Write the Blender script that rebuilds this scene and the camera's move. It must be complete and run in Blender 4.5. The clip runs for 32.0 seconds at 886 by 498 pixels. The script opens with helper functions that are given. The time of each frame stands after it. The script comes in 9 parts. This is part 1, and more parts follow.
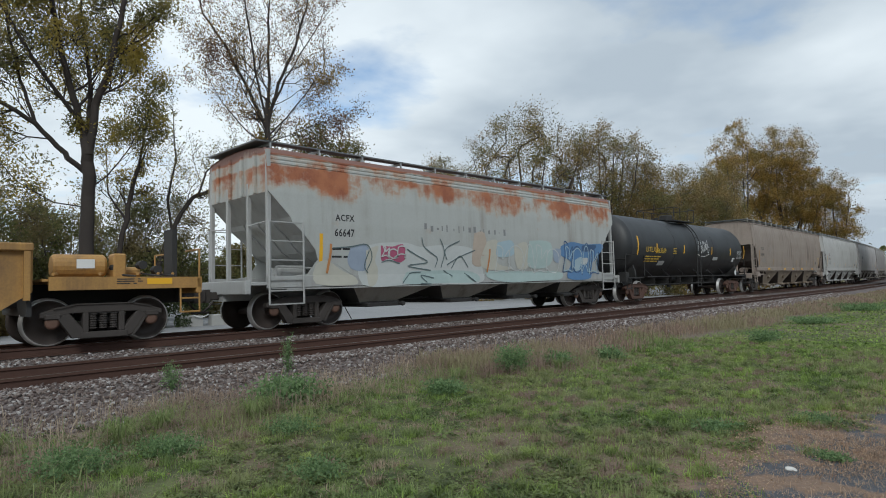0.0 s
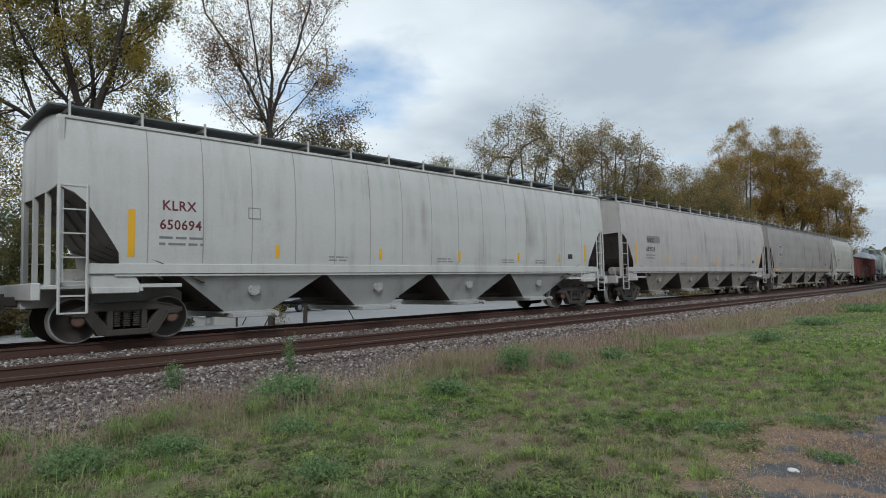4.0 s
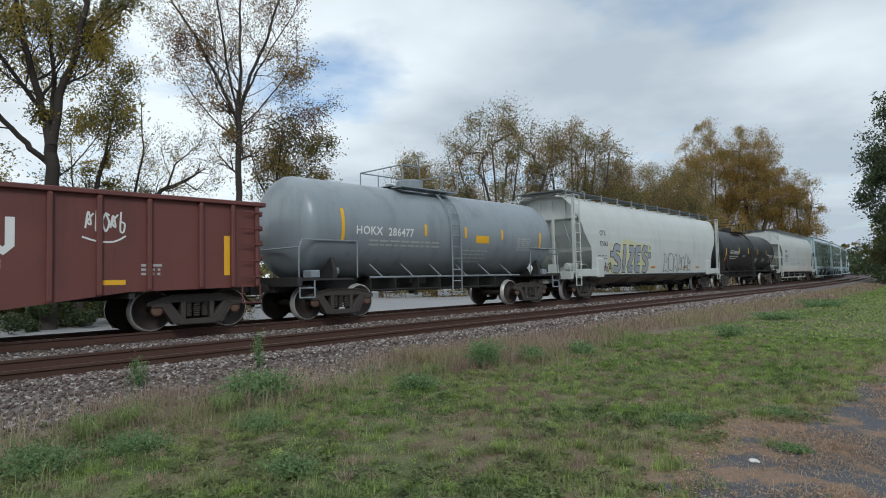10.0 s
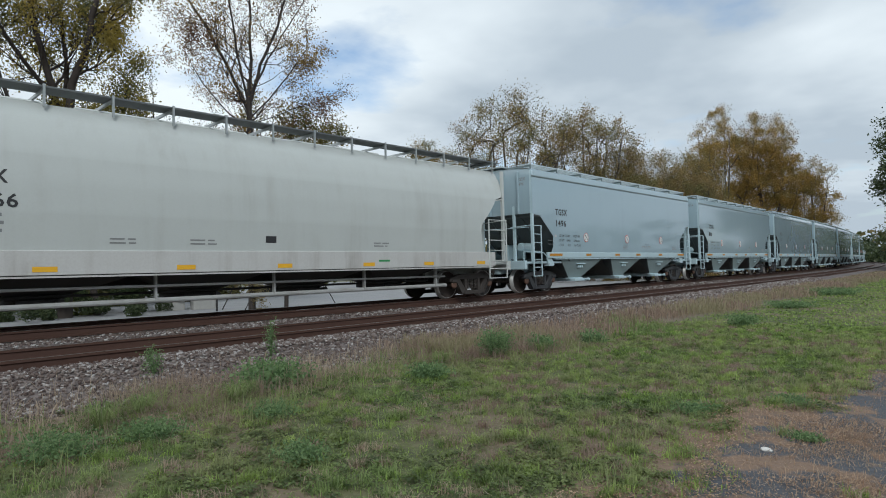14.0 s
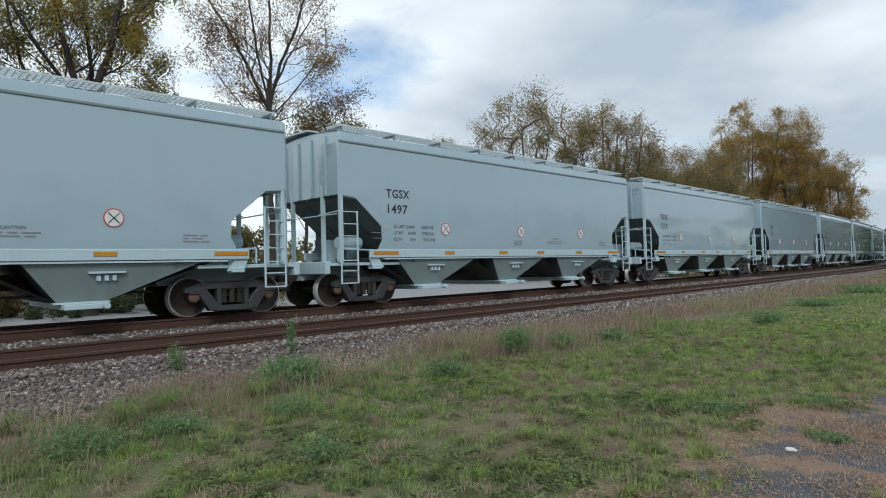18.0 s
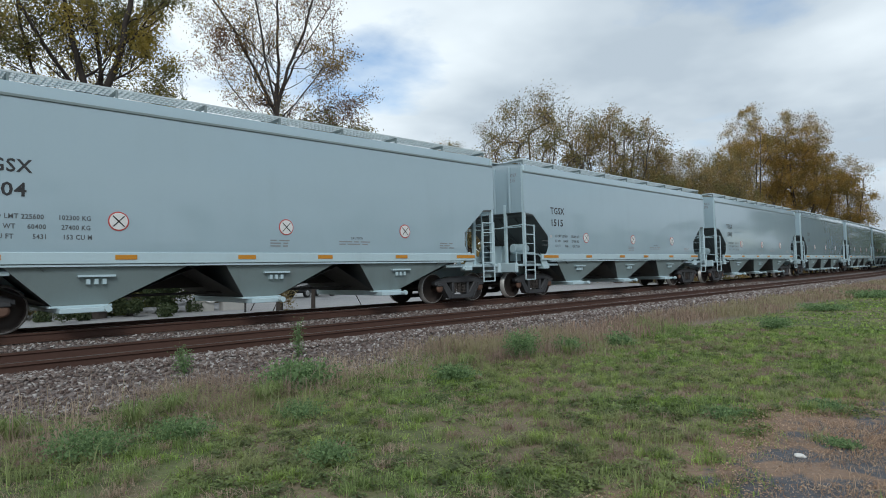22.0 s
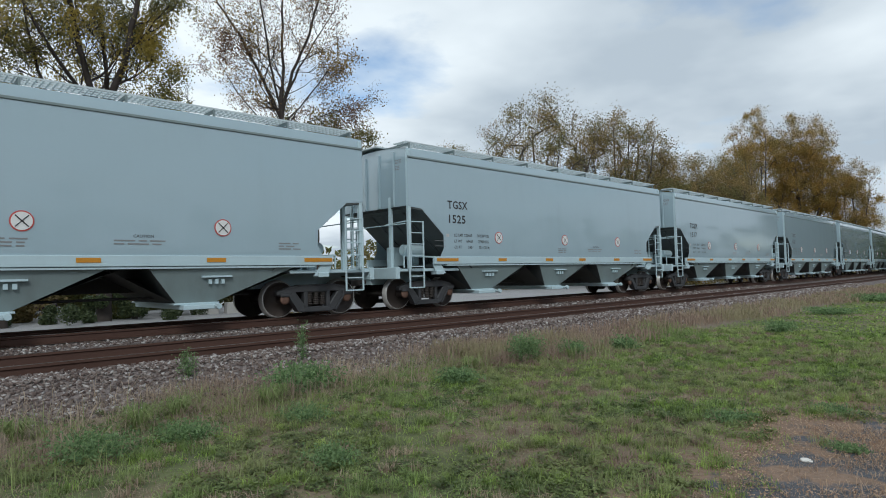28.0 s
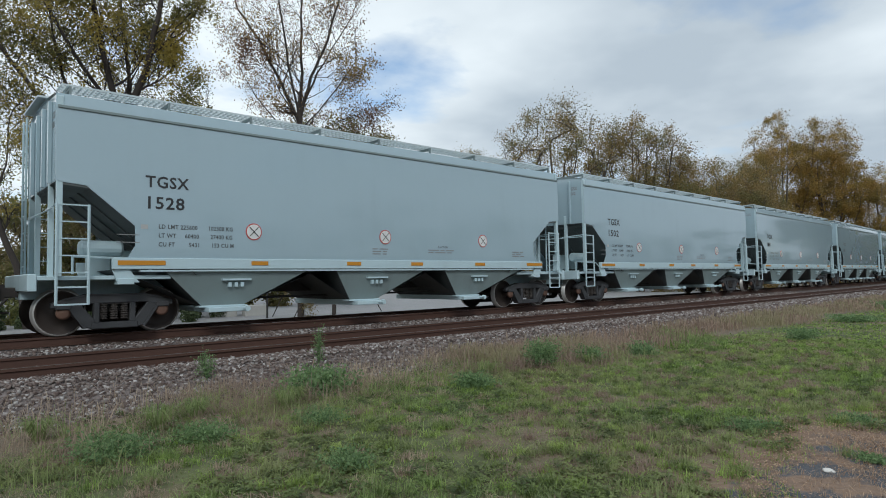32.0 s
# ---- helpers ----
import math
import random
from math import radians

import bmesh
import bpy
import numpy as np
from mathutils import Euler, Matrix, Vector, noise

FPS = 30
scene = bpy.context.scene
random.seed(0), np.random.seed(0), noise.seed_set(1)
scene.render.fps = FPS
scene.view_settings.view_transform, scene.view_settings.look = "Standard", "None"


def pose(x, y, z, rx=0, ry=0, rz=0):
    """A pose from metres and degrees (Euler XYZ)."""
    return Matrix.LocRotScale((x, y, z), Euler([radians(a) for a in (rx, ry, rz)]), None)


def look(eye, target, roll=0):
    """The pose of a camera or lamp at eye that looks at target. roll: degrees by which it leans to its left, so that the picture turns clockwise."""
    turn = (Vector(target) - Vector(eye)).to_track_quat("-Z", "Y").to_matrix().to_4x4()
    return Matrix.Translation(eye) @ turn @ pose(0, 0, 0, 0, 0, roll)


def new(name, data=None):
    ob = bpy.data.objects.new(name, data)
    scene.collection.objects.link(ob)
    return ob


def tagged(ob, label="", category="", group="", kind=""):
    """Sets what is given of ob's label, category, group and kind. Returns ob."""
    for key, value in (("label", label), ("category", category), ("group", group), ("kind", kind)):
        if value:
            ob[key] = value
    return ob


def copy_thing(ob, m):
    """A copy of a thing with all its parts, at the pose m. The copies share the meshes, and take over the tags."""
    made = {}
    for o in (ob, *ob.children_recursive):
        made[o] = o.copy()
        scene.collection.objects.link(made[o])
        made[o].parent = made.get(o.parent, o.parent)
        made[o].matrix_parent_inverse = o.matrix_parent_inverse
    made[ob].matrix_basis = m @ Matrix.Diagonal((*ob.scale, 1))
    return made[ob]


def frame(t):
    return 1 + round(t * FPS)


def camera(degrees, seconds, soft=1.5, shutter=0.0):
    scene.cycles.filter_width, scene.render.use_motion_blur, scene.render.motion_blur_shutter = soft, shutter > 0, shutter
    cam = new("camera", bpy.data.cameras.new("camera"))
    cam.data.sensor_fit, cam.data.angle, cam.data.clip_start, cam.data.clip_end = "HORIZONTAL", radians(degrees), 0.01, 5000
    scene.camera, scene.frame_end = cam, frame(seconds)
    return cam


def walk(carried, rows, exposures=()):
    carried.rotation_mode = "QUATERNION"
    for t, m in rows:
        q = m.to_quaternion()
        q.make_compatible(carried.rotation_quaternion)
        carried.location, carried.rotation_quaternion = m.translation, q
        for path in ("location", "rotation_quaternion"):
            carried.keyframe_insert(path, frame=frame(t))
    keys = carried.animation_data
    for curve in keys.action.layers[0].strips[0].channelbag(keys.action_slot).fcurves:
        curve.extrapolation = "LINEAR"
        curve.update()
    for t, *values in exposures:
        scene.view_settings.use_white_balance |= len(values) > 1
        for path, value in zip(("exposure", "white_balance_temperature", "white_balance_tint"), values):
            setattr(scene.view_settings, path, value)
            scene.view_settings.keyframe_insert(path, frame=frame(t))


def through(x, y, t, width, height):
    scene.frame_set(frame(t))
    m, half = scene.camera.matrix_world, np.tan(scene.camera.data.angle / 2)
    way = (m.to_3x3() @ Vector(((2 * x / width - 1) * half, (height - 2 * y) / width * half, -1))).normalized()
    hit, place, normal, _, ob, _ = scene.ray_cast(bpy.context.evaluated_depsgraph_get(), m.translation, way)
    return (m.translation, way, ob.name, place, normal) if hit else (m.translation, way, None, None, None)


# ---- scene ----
# camera: held by hand beside the track, turning a little; the origin is under it, z = 0 is the top of rail
EYE = Vector((0.0, 0.0, 0.991))
AIM = (
    (0.0, 43.99, 3.34, -1.51),
    (0.5, 43.94, 3.35, -1.49),
    (1.0, 43.89, 3.35, -1.48),
    (1.5, 43.84, 3.36, -1.47),
    (2.0, 43.79, 3.37, -1.44),
    (2.5, 43.77, 3.39, -1.41),
    (3.0, 43.76, 3.39, -1.38),
    (3.5, 43.74, 3.36, -1.38),
    (5.5, 44.27, 3.30, -1.50),
    (6.0, 44.43, 3.25, -1.51),
    (6.5, 44.57, 3.26, -1.51),
    (7.0, 44.80, 3.31, -1.44),
    (7.5, 45.17, 3.33, -1.32),
    (8.0, 45.59, 3.30, -1.23),
    (8.5, 45.98, 3.26, -1.20),
    (9.0, 46.31, 3.20, -1.21),
    (9.5, 46.50, 3.07, -1.23),
    (10.0, 46.49, 2.86, -1.31),
    (10.5, 46.34, 2.67, -1.42),
    (11.0, 46.17, 2.51, -1.47),
    (11.5, 46.04, 2.38, -1.46),
    (12.0, 45.95, 2.25, -1.44),
    (12.5, 45.86, 2.12, -1.41),
    (13.0, 45.74, 2.00, -1.39),
    (13.5, 45.61, 1.91, -1.40),
    (14.0, 45.46, 1.82, -1.40),
    (14.5, 45.28, 1.71, -1.39),
    (16.5, 44.17, 1.58, -1.45),
    (17.0, 43.98, 1.58, -1.47),
    (17.5, 43.82, 1.61, -1.47),
    (18.0, 43.68, 1.66, -1.50),
    (18.5, 43.55, 1.73, -1.52),
    (19.0, 43.44, 1.79, -1.49),
    (19.5, 43.35, 1.82, -1.44),
    (20.0, 43.28, 1.86, -1.42),
    (20.5, 43.20, 1.92, -1.41),
    (21.0, 43.15, 1.98, -1.39),
    (21.5, 43.12, 2.01, -1.38),
    (22.0, 43.08, 2.04, -1.37),
    (22.5, 43.05, 2.09, -1.37),
    (23.0, 43.03, 2.15, -1.37),
    (23.5, 43.00, 2.20, -1.34),
    (24.0, 42.97, 2.22, -1.31),
    (24.5, 42.93, 2.25, -1.27),
    (25.0, 42.88, 2.29, -1.22),
    (25.5, 42.80, 2.31, -1.16),
    (27.5, 42.84, 2.41, -1.38),
    (28.0, 42.70, 2.34, -1.33),
    (28.5, 42.46, 2.35, -1.33),
    (29.0, 42.16, 2.41, -1.32),
    (29.5, 41.87, 2.48, -1.29),
    (30.0, 41.61, 2.55, -1.27),
    (30.5, 41.39, 2.63, -1.22),
    (31.0, 41.23, 2.69, -1.17),
    (31.5, 41.16, 2.74, -1.11),
    (32.0, 41.16, 2.78, -0.98),
)


def aim(yaw, pitch, roll):
    """Pose of the camera: degrees to the right of the track's normal, up, and lean."""
    y, p = radians(yaw), radians(pitch)
    way = Vector((math.sin(y) * math.cos(p), math.cos(y) * math.cos(p), math.sin(p)))
    return look(EYE, EYE + way, roll)


cam = camera(71.98, 32.0, soft=1.0)
walk(cam, [(t, aim(a, b, c)) for t, a, b, c in AIM], exposures=[(t, e, 6110.0, 4.6) for t, e in ((0.0, 0.00), (1.0, 0.00), (2.0, 0.10), (3.0, 0.03), (8.0, 0.05), (12.0, 0.05), (13.0, 0.20), (14.0, 0.05), (17.0, 0.12), (23.0, 0.12), (28.0, 0.06), (32.0, 0.04))])

# ---- light: broken overcast, the sun behind cloud ----
SUN_EL, SUN_AZ = radians(38), radians(215)
sun = new("sun", bpy.data.lights.new("sun", "SUN"))
sun.data.energy, sun.data.angle, sun.data.color = 1.3, radians(14), (1.0, 0.98, 0.95)
sun.matrix_world = look((math.sin(SUN_AZ) * 50, math.cos(SUN_AZ) * 50, math.tan(SUN_EL) * 50), (0, 0, 0))


def build_sky():
    w = bpy.data.worlds.new("sky")
    scene.world = w
    w.use_nodes = True
    nt = w.node_tree
    nt.nodes.clear()
    N, K = nt.nodes.new, nt.links.new
    out, bg = N("ShaderNodeOutputWorld"), N("ShaderNodeBackground")
    sky = N("ShaderNodeTexSky")
    sky.sky_type, sky.sun_disc = "NISHITA", False
    sky.sun_elevation, sky.sun_rotation = SUN_EL, SUN_AZ
    gain = N("ShaderNodeVectorMath")
    gain.operation = "SCALE"
    gain.inputs["Scale"].default_value = 0.17
    K(sky.outputs[0], gain.inputs[0])
    co, sep = N("ShaderNodeTexCoord"), N("ShaderNodeSeparateXYZ")
    K(co.outputs["Generated"], sep.inputs[0])
    # cloud layer: the direction projected on a flat ceiling
    zz = N("ShaderNodeMath"); zz.operation = "MAXIMUM"; zz.inputs[1].default_value = 0.0
    K(sep.outputs["Z"], zz.inputs[0])
    za = N("ShaderNodeMath"); za.operation = "ADD"; za.inputs[1].default_value = 0.14
    K(zz.outputs[0], za.inputs[0])
    flat = N("ShaderNodeVectorMath"); flat.operation = "DIVIDE"
    com = N("ShaderNodeCombineXYZ")
    for k in "XYZ":
        K(za.outputs[0], com.inputs[k])
    K(co.outputs["Generated"], flat.inputs[0])
    K(com.outputs[0], flat.inputs[1])
    big = N("ShaderNodeTexNoise"); big.inputs["Scale"].default_value = 1.15; big.inputs["Detail"].default_value = 7.0; big.inputs["Roughness"].default_value = 0.52
    shift = N("ShaderNodeVectorMath"); shift.operation = "ADD"; shift.inputs[1].default_value = (3.4, 1.7, 0.0)
    K(flat.outputs[0], shift.inputs[0])
    K(shift.outputs[0], big.inputs["Vector"])
    gap = N("ShaderNodeVectorMath"); gap.operation = "DISTANCE"; gap.inputs[1].default_value = (0.586, 0.735, 0.341)
    K(co.outputs["Generated"], gap.inputs[0])
    near = N("ShaderNodeMapRange"); near.interpolation_type = "SMOOTHSTEP"
    near.inputs["From Min"].default_value, near.inputs["From Max"].default_value = 0.0, 0.19
    near.inputs["To Min"].default_value, near.inputs["To Max"].default_value = 0.17, 0.0
    K(gap.outputs["Value"], near.inputs["Value"])
    thin = N("ShaderNodeMath"); thin.operation = "SUBTRACT"
    K(big.outputs["Fac"], thin.inputs[0])
    K(near.outputs[0], thin.inputs[1])
    cover = N("ShaderNodeValToRGB")
    cover.color_ramp.elements[0].position, cover.color_ramp.elements[1].position = 0.28, 0.44
    K(thin.outputs[0], cover.inputs[0])
    shade = N("ShaderNodeTexNoise"); shade.inputs["Scale"].default_value = 0.8; shade.inputs["Detail"].default_value = 5.0; shade.inputs["Roughness"].default_value = 0.5
    K(flat.outputs[0], shade.inputs["Vector"])
    tone = N("ShaderNodeValToRGB")
    e = tone.color_ramp.elements
    e[0].position, e[0].color = 0.36, (0.6, 0.66, 0.735, 1)
    e[1].position, e[1].color = 0.66, (1.12, 1.15, 1.18, 1)
    # the cloud deck is thinner, and so brighter, up the line than down it
    side = N("ShaderNodeVectorMath"); side.operation = "DOT_PRODUCT"; side.inputs[1].default_value = (-0.64, 0.58, 0.5)
    K(co.outputs["Generated"], side.inputs[0])
    lean = N("ShaderNodeMath"); lean.operation = "MULTIPLY_ADD"; lean.inputs[1].default_value, lean.inputs[2].default_value = 0.3, -0.035
    K(side.outputs["Value"], lean.inputs[0])
    both = N("ShaderNodeMath"); both.operation = "ADD"
    K(shade.outputs["Fac"], both.inputs[0])
    K(lean.outputs[0], both.inputs[1])
    K(both.outputs[0], tone.inputs[0])
    mix = N("ShaderNodeMix"); mix.data_type = "RGBA"
    K(cover.outputs[0], mix.inputs[0])
    K(gain.outputs[0], mix.inputs[6])
    K(tone.outputs[0], mix.inputs[7])
    K(mix.outputs[2], bg.inputs["Color"])
    bg.inputs["Strength"].default_value = 0.82
    K(bg.outputs[0], out.inputs[0])


build_sky()

# ---- materials ----
MATS = {}


def _tree(name):
    m = bpy.data.materials.new(name)
    m.use_nodes = True
    nt = m.node_tree
    return m, nt, nt.nodes["Principled BSDF"], nt.nodes.new, nt.links.new


def _noise(N, K, vec, scale, detail=4.0, rough=0.55):
    n = N("ShaderNodeTexNoise")
    n.inputs["Scale"].default_value, n.inputs["Detail"].default_value, n.inputs["Roughness"].default_value = scale, detail, rough
    K(vec, n.inputs["Vector"])
    return n.outputs["Fac"]


def _ramp(N, K, fac, a, b, ca=(0, 0, 0), cb=(1, 1, 1)):
    r = N("ShaderNodeValToRGB")
    e = r.color_ramp.elements
    e[0].position, e[0].color = a, (*ca, 1)
    e[1].position, e[1].color = b, (*cb, 1)
    K(fac, r.inputs[0])
    return r.outputs[0]


def _mix(N, K, fac, a, b, mode="MIX"):
    m = N("ShaderNodeMix")
    m.data_type, m.blend_type = "RGBA", mode
    for sock, v in ((m.inputs[0], fac), (m.inputs[6], a), (m.inputs[7], b)):
        if isinstance(v, (int, float)):
            sock.default_value = v
        elif isinstance(v, tuple):
            sock.default_value = (*v, 1)
        else:
            K(v, sock)
    return m.outputs[2]


def _stretch(N, K, vec, sx, sy, sz):
    m = N("ShaderNodeMapping")
    m.inputs["Scale"].default_value = (sx, sy, sz)
    K(vec, m.inputs["Vector"])
    return m.outputs[0]


def _math(N, K, op, a, b):
    m = N("ShaderNodeMath")
    m.operation = op
    for s, v in zip(m.inputs, (a, b)):
        if isinstance(v, (int, float)):
            s.default_value = v
        else:
            K(v, s)
    return m.outputs[0]


def _bump(N, K, p, h, strength, dist=0.02):
    b = N("ShaderNodeBump")
    b.inputs["Strength"].default_value, b.inputs["Distance"].default_value = strength, dist
    K(h, b.inputs["Height"])
    K(b.outputs[0], p.inputs["Normal"])


def paint(name, base, dirt=(0.12, 0.1, 0.08), amount=0.35, rough=0.45, rust=None, dents=0.06, metal=0.0, coat=0.0):
    """Painted steel: streaks that run down, blotches, fine grain; rust, where given, is (colour, amount)."""
    if name in MATS:
        return MATS[name]
    m, nt, p, N, K = _tree(name)
    co = N("ShaderNodeTexCoord").outputs["Object"]
    streak = _noise(N, K, _stretch(N, K, co, 2.6, 2.6, 0.22), 1.0, 6.0, 0.62)
    blotch = _noise(N, K, co, 0.7, 5.0, 0.6)
    fine = _noise(N, K, co, 26.0, 3.0, 0.6)
    mask = _math(N, K, "MULTIPLY", _ramp(N, K, streak, 0.46, 0.74), _ramp(N, K, blotch, 0.36, 0.66))
    mask = _math(N, K, "MULTIPLY", mask, amount * 1.6)
    col = _mix(N, K, mask, base, dirt)
    col = _mix(N, K, _math(N, K, "MULTIPLY", _ramp(N, K, fine, 0.35, 0.8), amount * 0.35), col, dirt)
    col = _mix(N, K, _ramp(N, K, blotch, 0.3, 0.75), col, _mix(N, K, 0.18 * min(1, amount * 2), col, tuple(c * 0.6 for c in base)))
    if rust:
        colour, share = rust
        sp = N("ShaderNodeSeparateXYZ")
        K(co, sp.inputs[0])
        # rust gathers along the roof edge and under the seams, and runs down from there
        high = N("ShaderNodeValToRGB")
        e = high.color_ramp.elements
        e[0].position, e[0].color, e[1].position, e[1].color = 0.0, (0, 0, 0, 1), 1.0, (0.75, 0.75, 0.75, 1)
        for pos, v in ((0.66, 0.0), (0.72, 0.32), (0.8, 0.62), (0.855, 0.72), (0.87, 0.4), (0.91, 0.45), (0.925, 1.0)):
            e.new(pos).color = (v, v, v, 1)
        e[len(e) - 1].color = (1, 1, 1, 1)
        K(_math(N, K, "MULTIPLY", sp.outputs["Z"], 0.2174), high.inputs[0])
        wide = _noise(N, K, _stretch(N, K, co, 0.75, 0.75, 1.0), 1.0, 8.0, 0.62)
        runs = _noise(N, K, _stretch(N, K, co, 4.0, 4.0, 0.6), 1.0, 5.0, 0.6)
        amount_ = _math(N, K, "ADD", _math(N, K, "MULTIPLY", wide, 0.85), _math(N, K, "MULTIPLY", runs, 0.25))
        amount_ = _math(N, K, "ADD", amount_, _math(N, K, "MULTIPLY", high.outputs[0], share))
        tint = _mix(N, K, _ramp(N, K, _noise(N, K, co, 1.6, 5.0), 0.42, 0.58), colour, tuple(c * k for c, k in zip(colour, (0.62, 0.5, 0.6))))
        tint = _mix(N, K, _math(N, K, "MULTIPLY", fine, 0.5), tint, tuple(c * 1.4 for c in colour))
        tint = _mix(N, K, _ramp(N, K, _math(N, K, "MULTIPLY", sp.outputs["Z"], 0.2174), 0.915, 0.93), tint, (0.24, 0.13, 0.105))
        pale = _mix(N, K, 0.45, col, tuple(min(1.0, c * k) for c, k in zip(colour, (1.25, 1.9, 2.0))))
        col = _mix(N, K, _ramp(N, K, amount_, 0.67, 0.76), col, pale)
        col = _mix(N, K, _ramp(N, K, amount_, 0.73, 0.83), col, tint)
    K(col, p.inputs["Base Color"])
    r = _math(N, K, "ADD", _math(N, K, "MULTIPLY", blotch, 0.25), rough - 0.1)
    K(r, p.inputs["Roughness"])
    p.inputs["Metallic"].default_value = metal
    p.inputs["Coat Weight"].default_value, p.inputs["Coat Roughness"].default_value = coat, 0.06
    wob = _noise(N, K, co, 1.3, 2.0, 0.4)
    _bump(N, K, p, _math(N, K, "ADD", wob, _math(N, K, "MULTIPLY", fine, 0.02)), dents, 0.05)
    MATS[name] = m
    return m


def plain(name, base, rough=0.6, metal=0.0, grain=0.25, scale=18.0, bump=0.1):
    """One material with grain at two scales."""
    if name in MATS:
        return MATS[name]
    m, nt, p, N, K = _tree(name)
    co = N("ShaderNodeTexCoord").outputs["Object"]
    a, b = _noise(N, K, co, scale, 4.0), _noise(N, K, co, scale * 0.11, 3.0)
    col = _mix(N, K, _math(N, K, "MULTIPLY", a, grain), base, tuple(c * 0.35 for c in base))
    col = _mix(N, K, _math(N, K, "MULTIPLY", b, grain), col, tuple(min(1, c * 1.5) for c in base))
    K(col, p.inputs["Base Color"])
    p.inputs["Roughness"].default_value, p.inputs["Metallic"].default_value = rough, metal
    if bump:
        _bump(N, K, p, a, bump, 0.01)
    MATS[name] = m
    return m


def stock_green(name, dark, light, extra=None, upward=0.5, through=0.35, mottle=0.0):
    """Leaves and blades: each island takes its own tone; a little light passes through."""
    if name in MATS:
        return MATS[name]
    m, nt, p, N, K = _tree(name)
    geo = N("ShaderNodeNewGeometry")
    co = N("ShaderNodeTexCoord").outputs["Object"]
    r = _mix(N, K, geo.outputs["Random Per Island"], dark, light)
    if extra:
        r = _mix(N, K, _ramp(N, K, _noise(N, K, co, 0.45, 2.0), 0.42, 0.6), r, extra)
    if mottle:
        r = _mix(N, K, _ramp(N, K, _noise(N, K, co, 7.0, 3.0), 0.36, 0.62), _mix(N, K, mottle, r, tuple(c * 0.4 for c in dark)), r)
    K(r, p.inputs["Base Color"])
    p.inputs["Roughness"].default_value = 0.6
    # soft normals: a crown or a sward takes light as a mass, not leaf by leaf
    up = N("ShaderNodeMix")
    up.data_type = "VECTOR"
    up.inputs[0].default_value = upward
    K(geo.outputs["Normal"], up.inputs[4])
    up.inputs[5].default_value = (0, 0, 1)
    K(up.outputs[1], p.inputs["Normal"])
    tr = N("ShaderNodeBsdfTranslucent")
    K(r, tr.inputs["Color"])
    mx = N("ShaderNodeMixShader")
    mx.inputs[0].default_value = through
    K(p.outputs[0], mx.inputs[1])
    K(tr.outputs[0], mx.inputs[2])
    K(mx.outputs[0], nt.nodes["Material Output"].inputs["Surface"])
    MATS[name] = m
    return m


BLACK_IRON = plain("truck_iron", (0.05, 0.041, 0.036), 0.75, 0.0, 0.5, 9.0, 0.3)
RUST_IRON = plain("rusty_truck_iron", (0.085, 0.043, 0.03), 0.8, 0.0, 0.5, 9.0, 0.3)
WHEEL = plain("wheel_steel", (0.055, 0.042, 0.036), 0.65, 0.2, 0.4, 7.0, 0.2)
JOURNAL = plain("rusty_bearing_cap", (0.13, 0.07, 0.048), 0.7, 0.0, 0.5, 12.0, 0.2)
TREAD = plain("bright_tread", (0.5, 0.48, 0.46), 0.42, 0.45, 0.2, 12.0, 0.05)
UNDER = plain("underframe_black", (0.03, 0.028, 0.027), 0.8, 0.0, 0.4, 6.0, 0.2)
GALV = plain("galvanised_steel", (0.38, 0.4, 0.4), 0.5, 0.5, 0.3, 14.0, 0.1)
GRATE = plain("walkway_grating", (0.16, 0.17, 0.17), 0.6, 0.4, 0.4, 20.0, 0.1)
INK = plain("black_lettering", (0.03, 0.03, 0.032), 0.6, 0.0, 0.15, 30.0, 0.0)
SOFT_INK = plain("faded_lettering", (0.22, 0.22, 0.22), 0.6, 0.0, 0.3, 30.0, 0.0)
WHITE_INK = plain("white_lettering", (0.72, 0.72, 0.7), 0.6, 0.0, 0.15, 30.0, 0.0)
FADED_WHITE = plain("worn_white_lettering", (0.42, 0.42, 0.41), 0.6, 0.0, 0.3, 30.0, 0.0)
YELLOW_INK = plain("yellow_lettering", (0.62, 0.4, 0.05), 0.6, 0.0, 0.2, 30.0, 0.0)
AMBER = plain("yellow_reflective_strip", (0.8, 0.42, 0.02), 0.45, 0.0, 0.15, 20.0, 0.0)
ORANGE_STRIP = plain("orange_reflective_strip", (0.52, 0.22, 0.015), 0.45, 0.0, 0.15, 20.0, 0.0)
DATA_INK = plain("dark_grey_lettering", (0.09, 0.1, 0.105), 0.6, 0.0, 0.15, 30.0, 0.0)
RED_INK = plain("red_sign_ink", (0.48, 0.07, 0.06), 0.5, 0.0, 0.15, 30.0, 0.0)


# ---- mesh helpers ----


def finish(bm, name, mats, smooth=False):
    me = bpy.data.meshes.new(name)
    bmesh.ops.recalc_face_normals(bm, faces=bm.faces)
    bm.to_mesh(me)
    bm.free()
    for m in mats if isinstance(mats, (list, tuple)) else (mats,):
        me.materials.append(m)
    if smooth:
        for f in me.polygons:
            f.use_smooth = True
    return me


def attach(name, me, parent, label="", m=None):
    ob = new(name, me)
    ob.parent = parent
    if m is not None:
        ob.matrix_basis = m
    if label:
        tagged(ob, label)
    return ob


def part(name, bm, material, parent, label=""):
    return attach(name, finish(bm, name, material), parent, label)


def empty(name, m, label, category, group="", kind=""):
    ob = new(name)
    ob.matrix_basis = m
    return tagged(ob, label, category, group, kind)


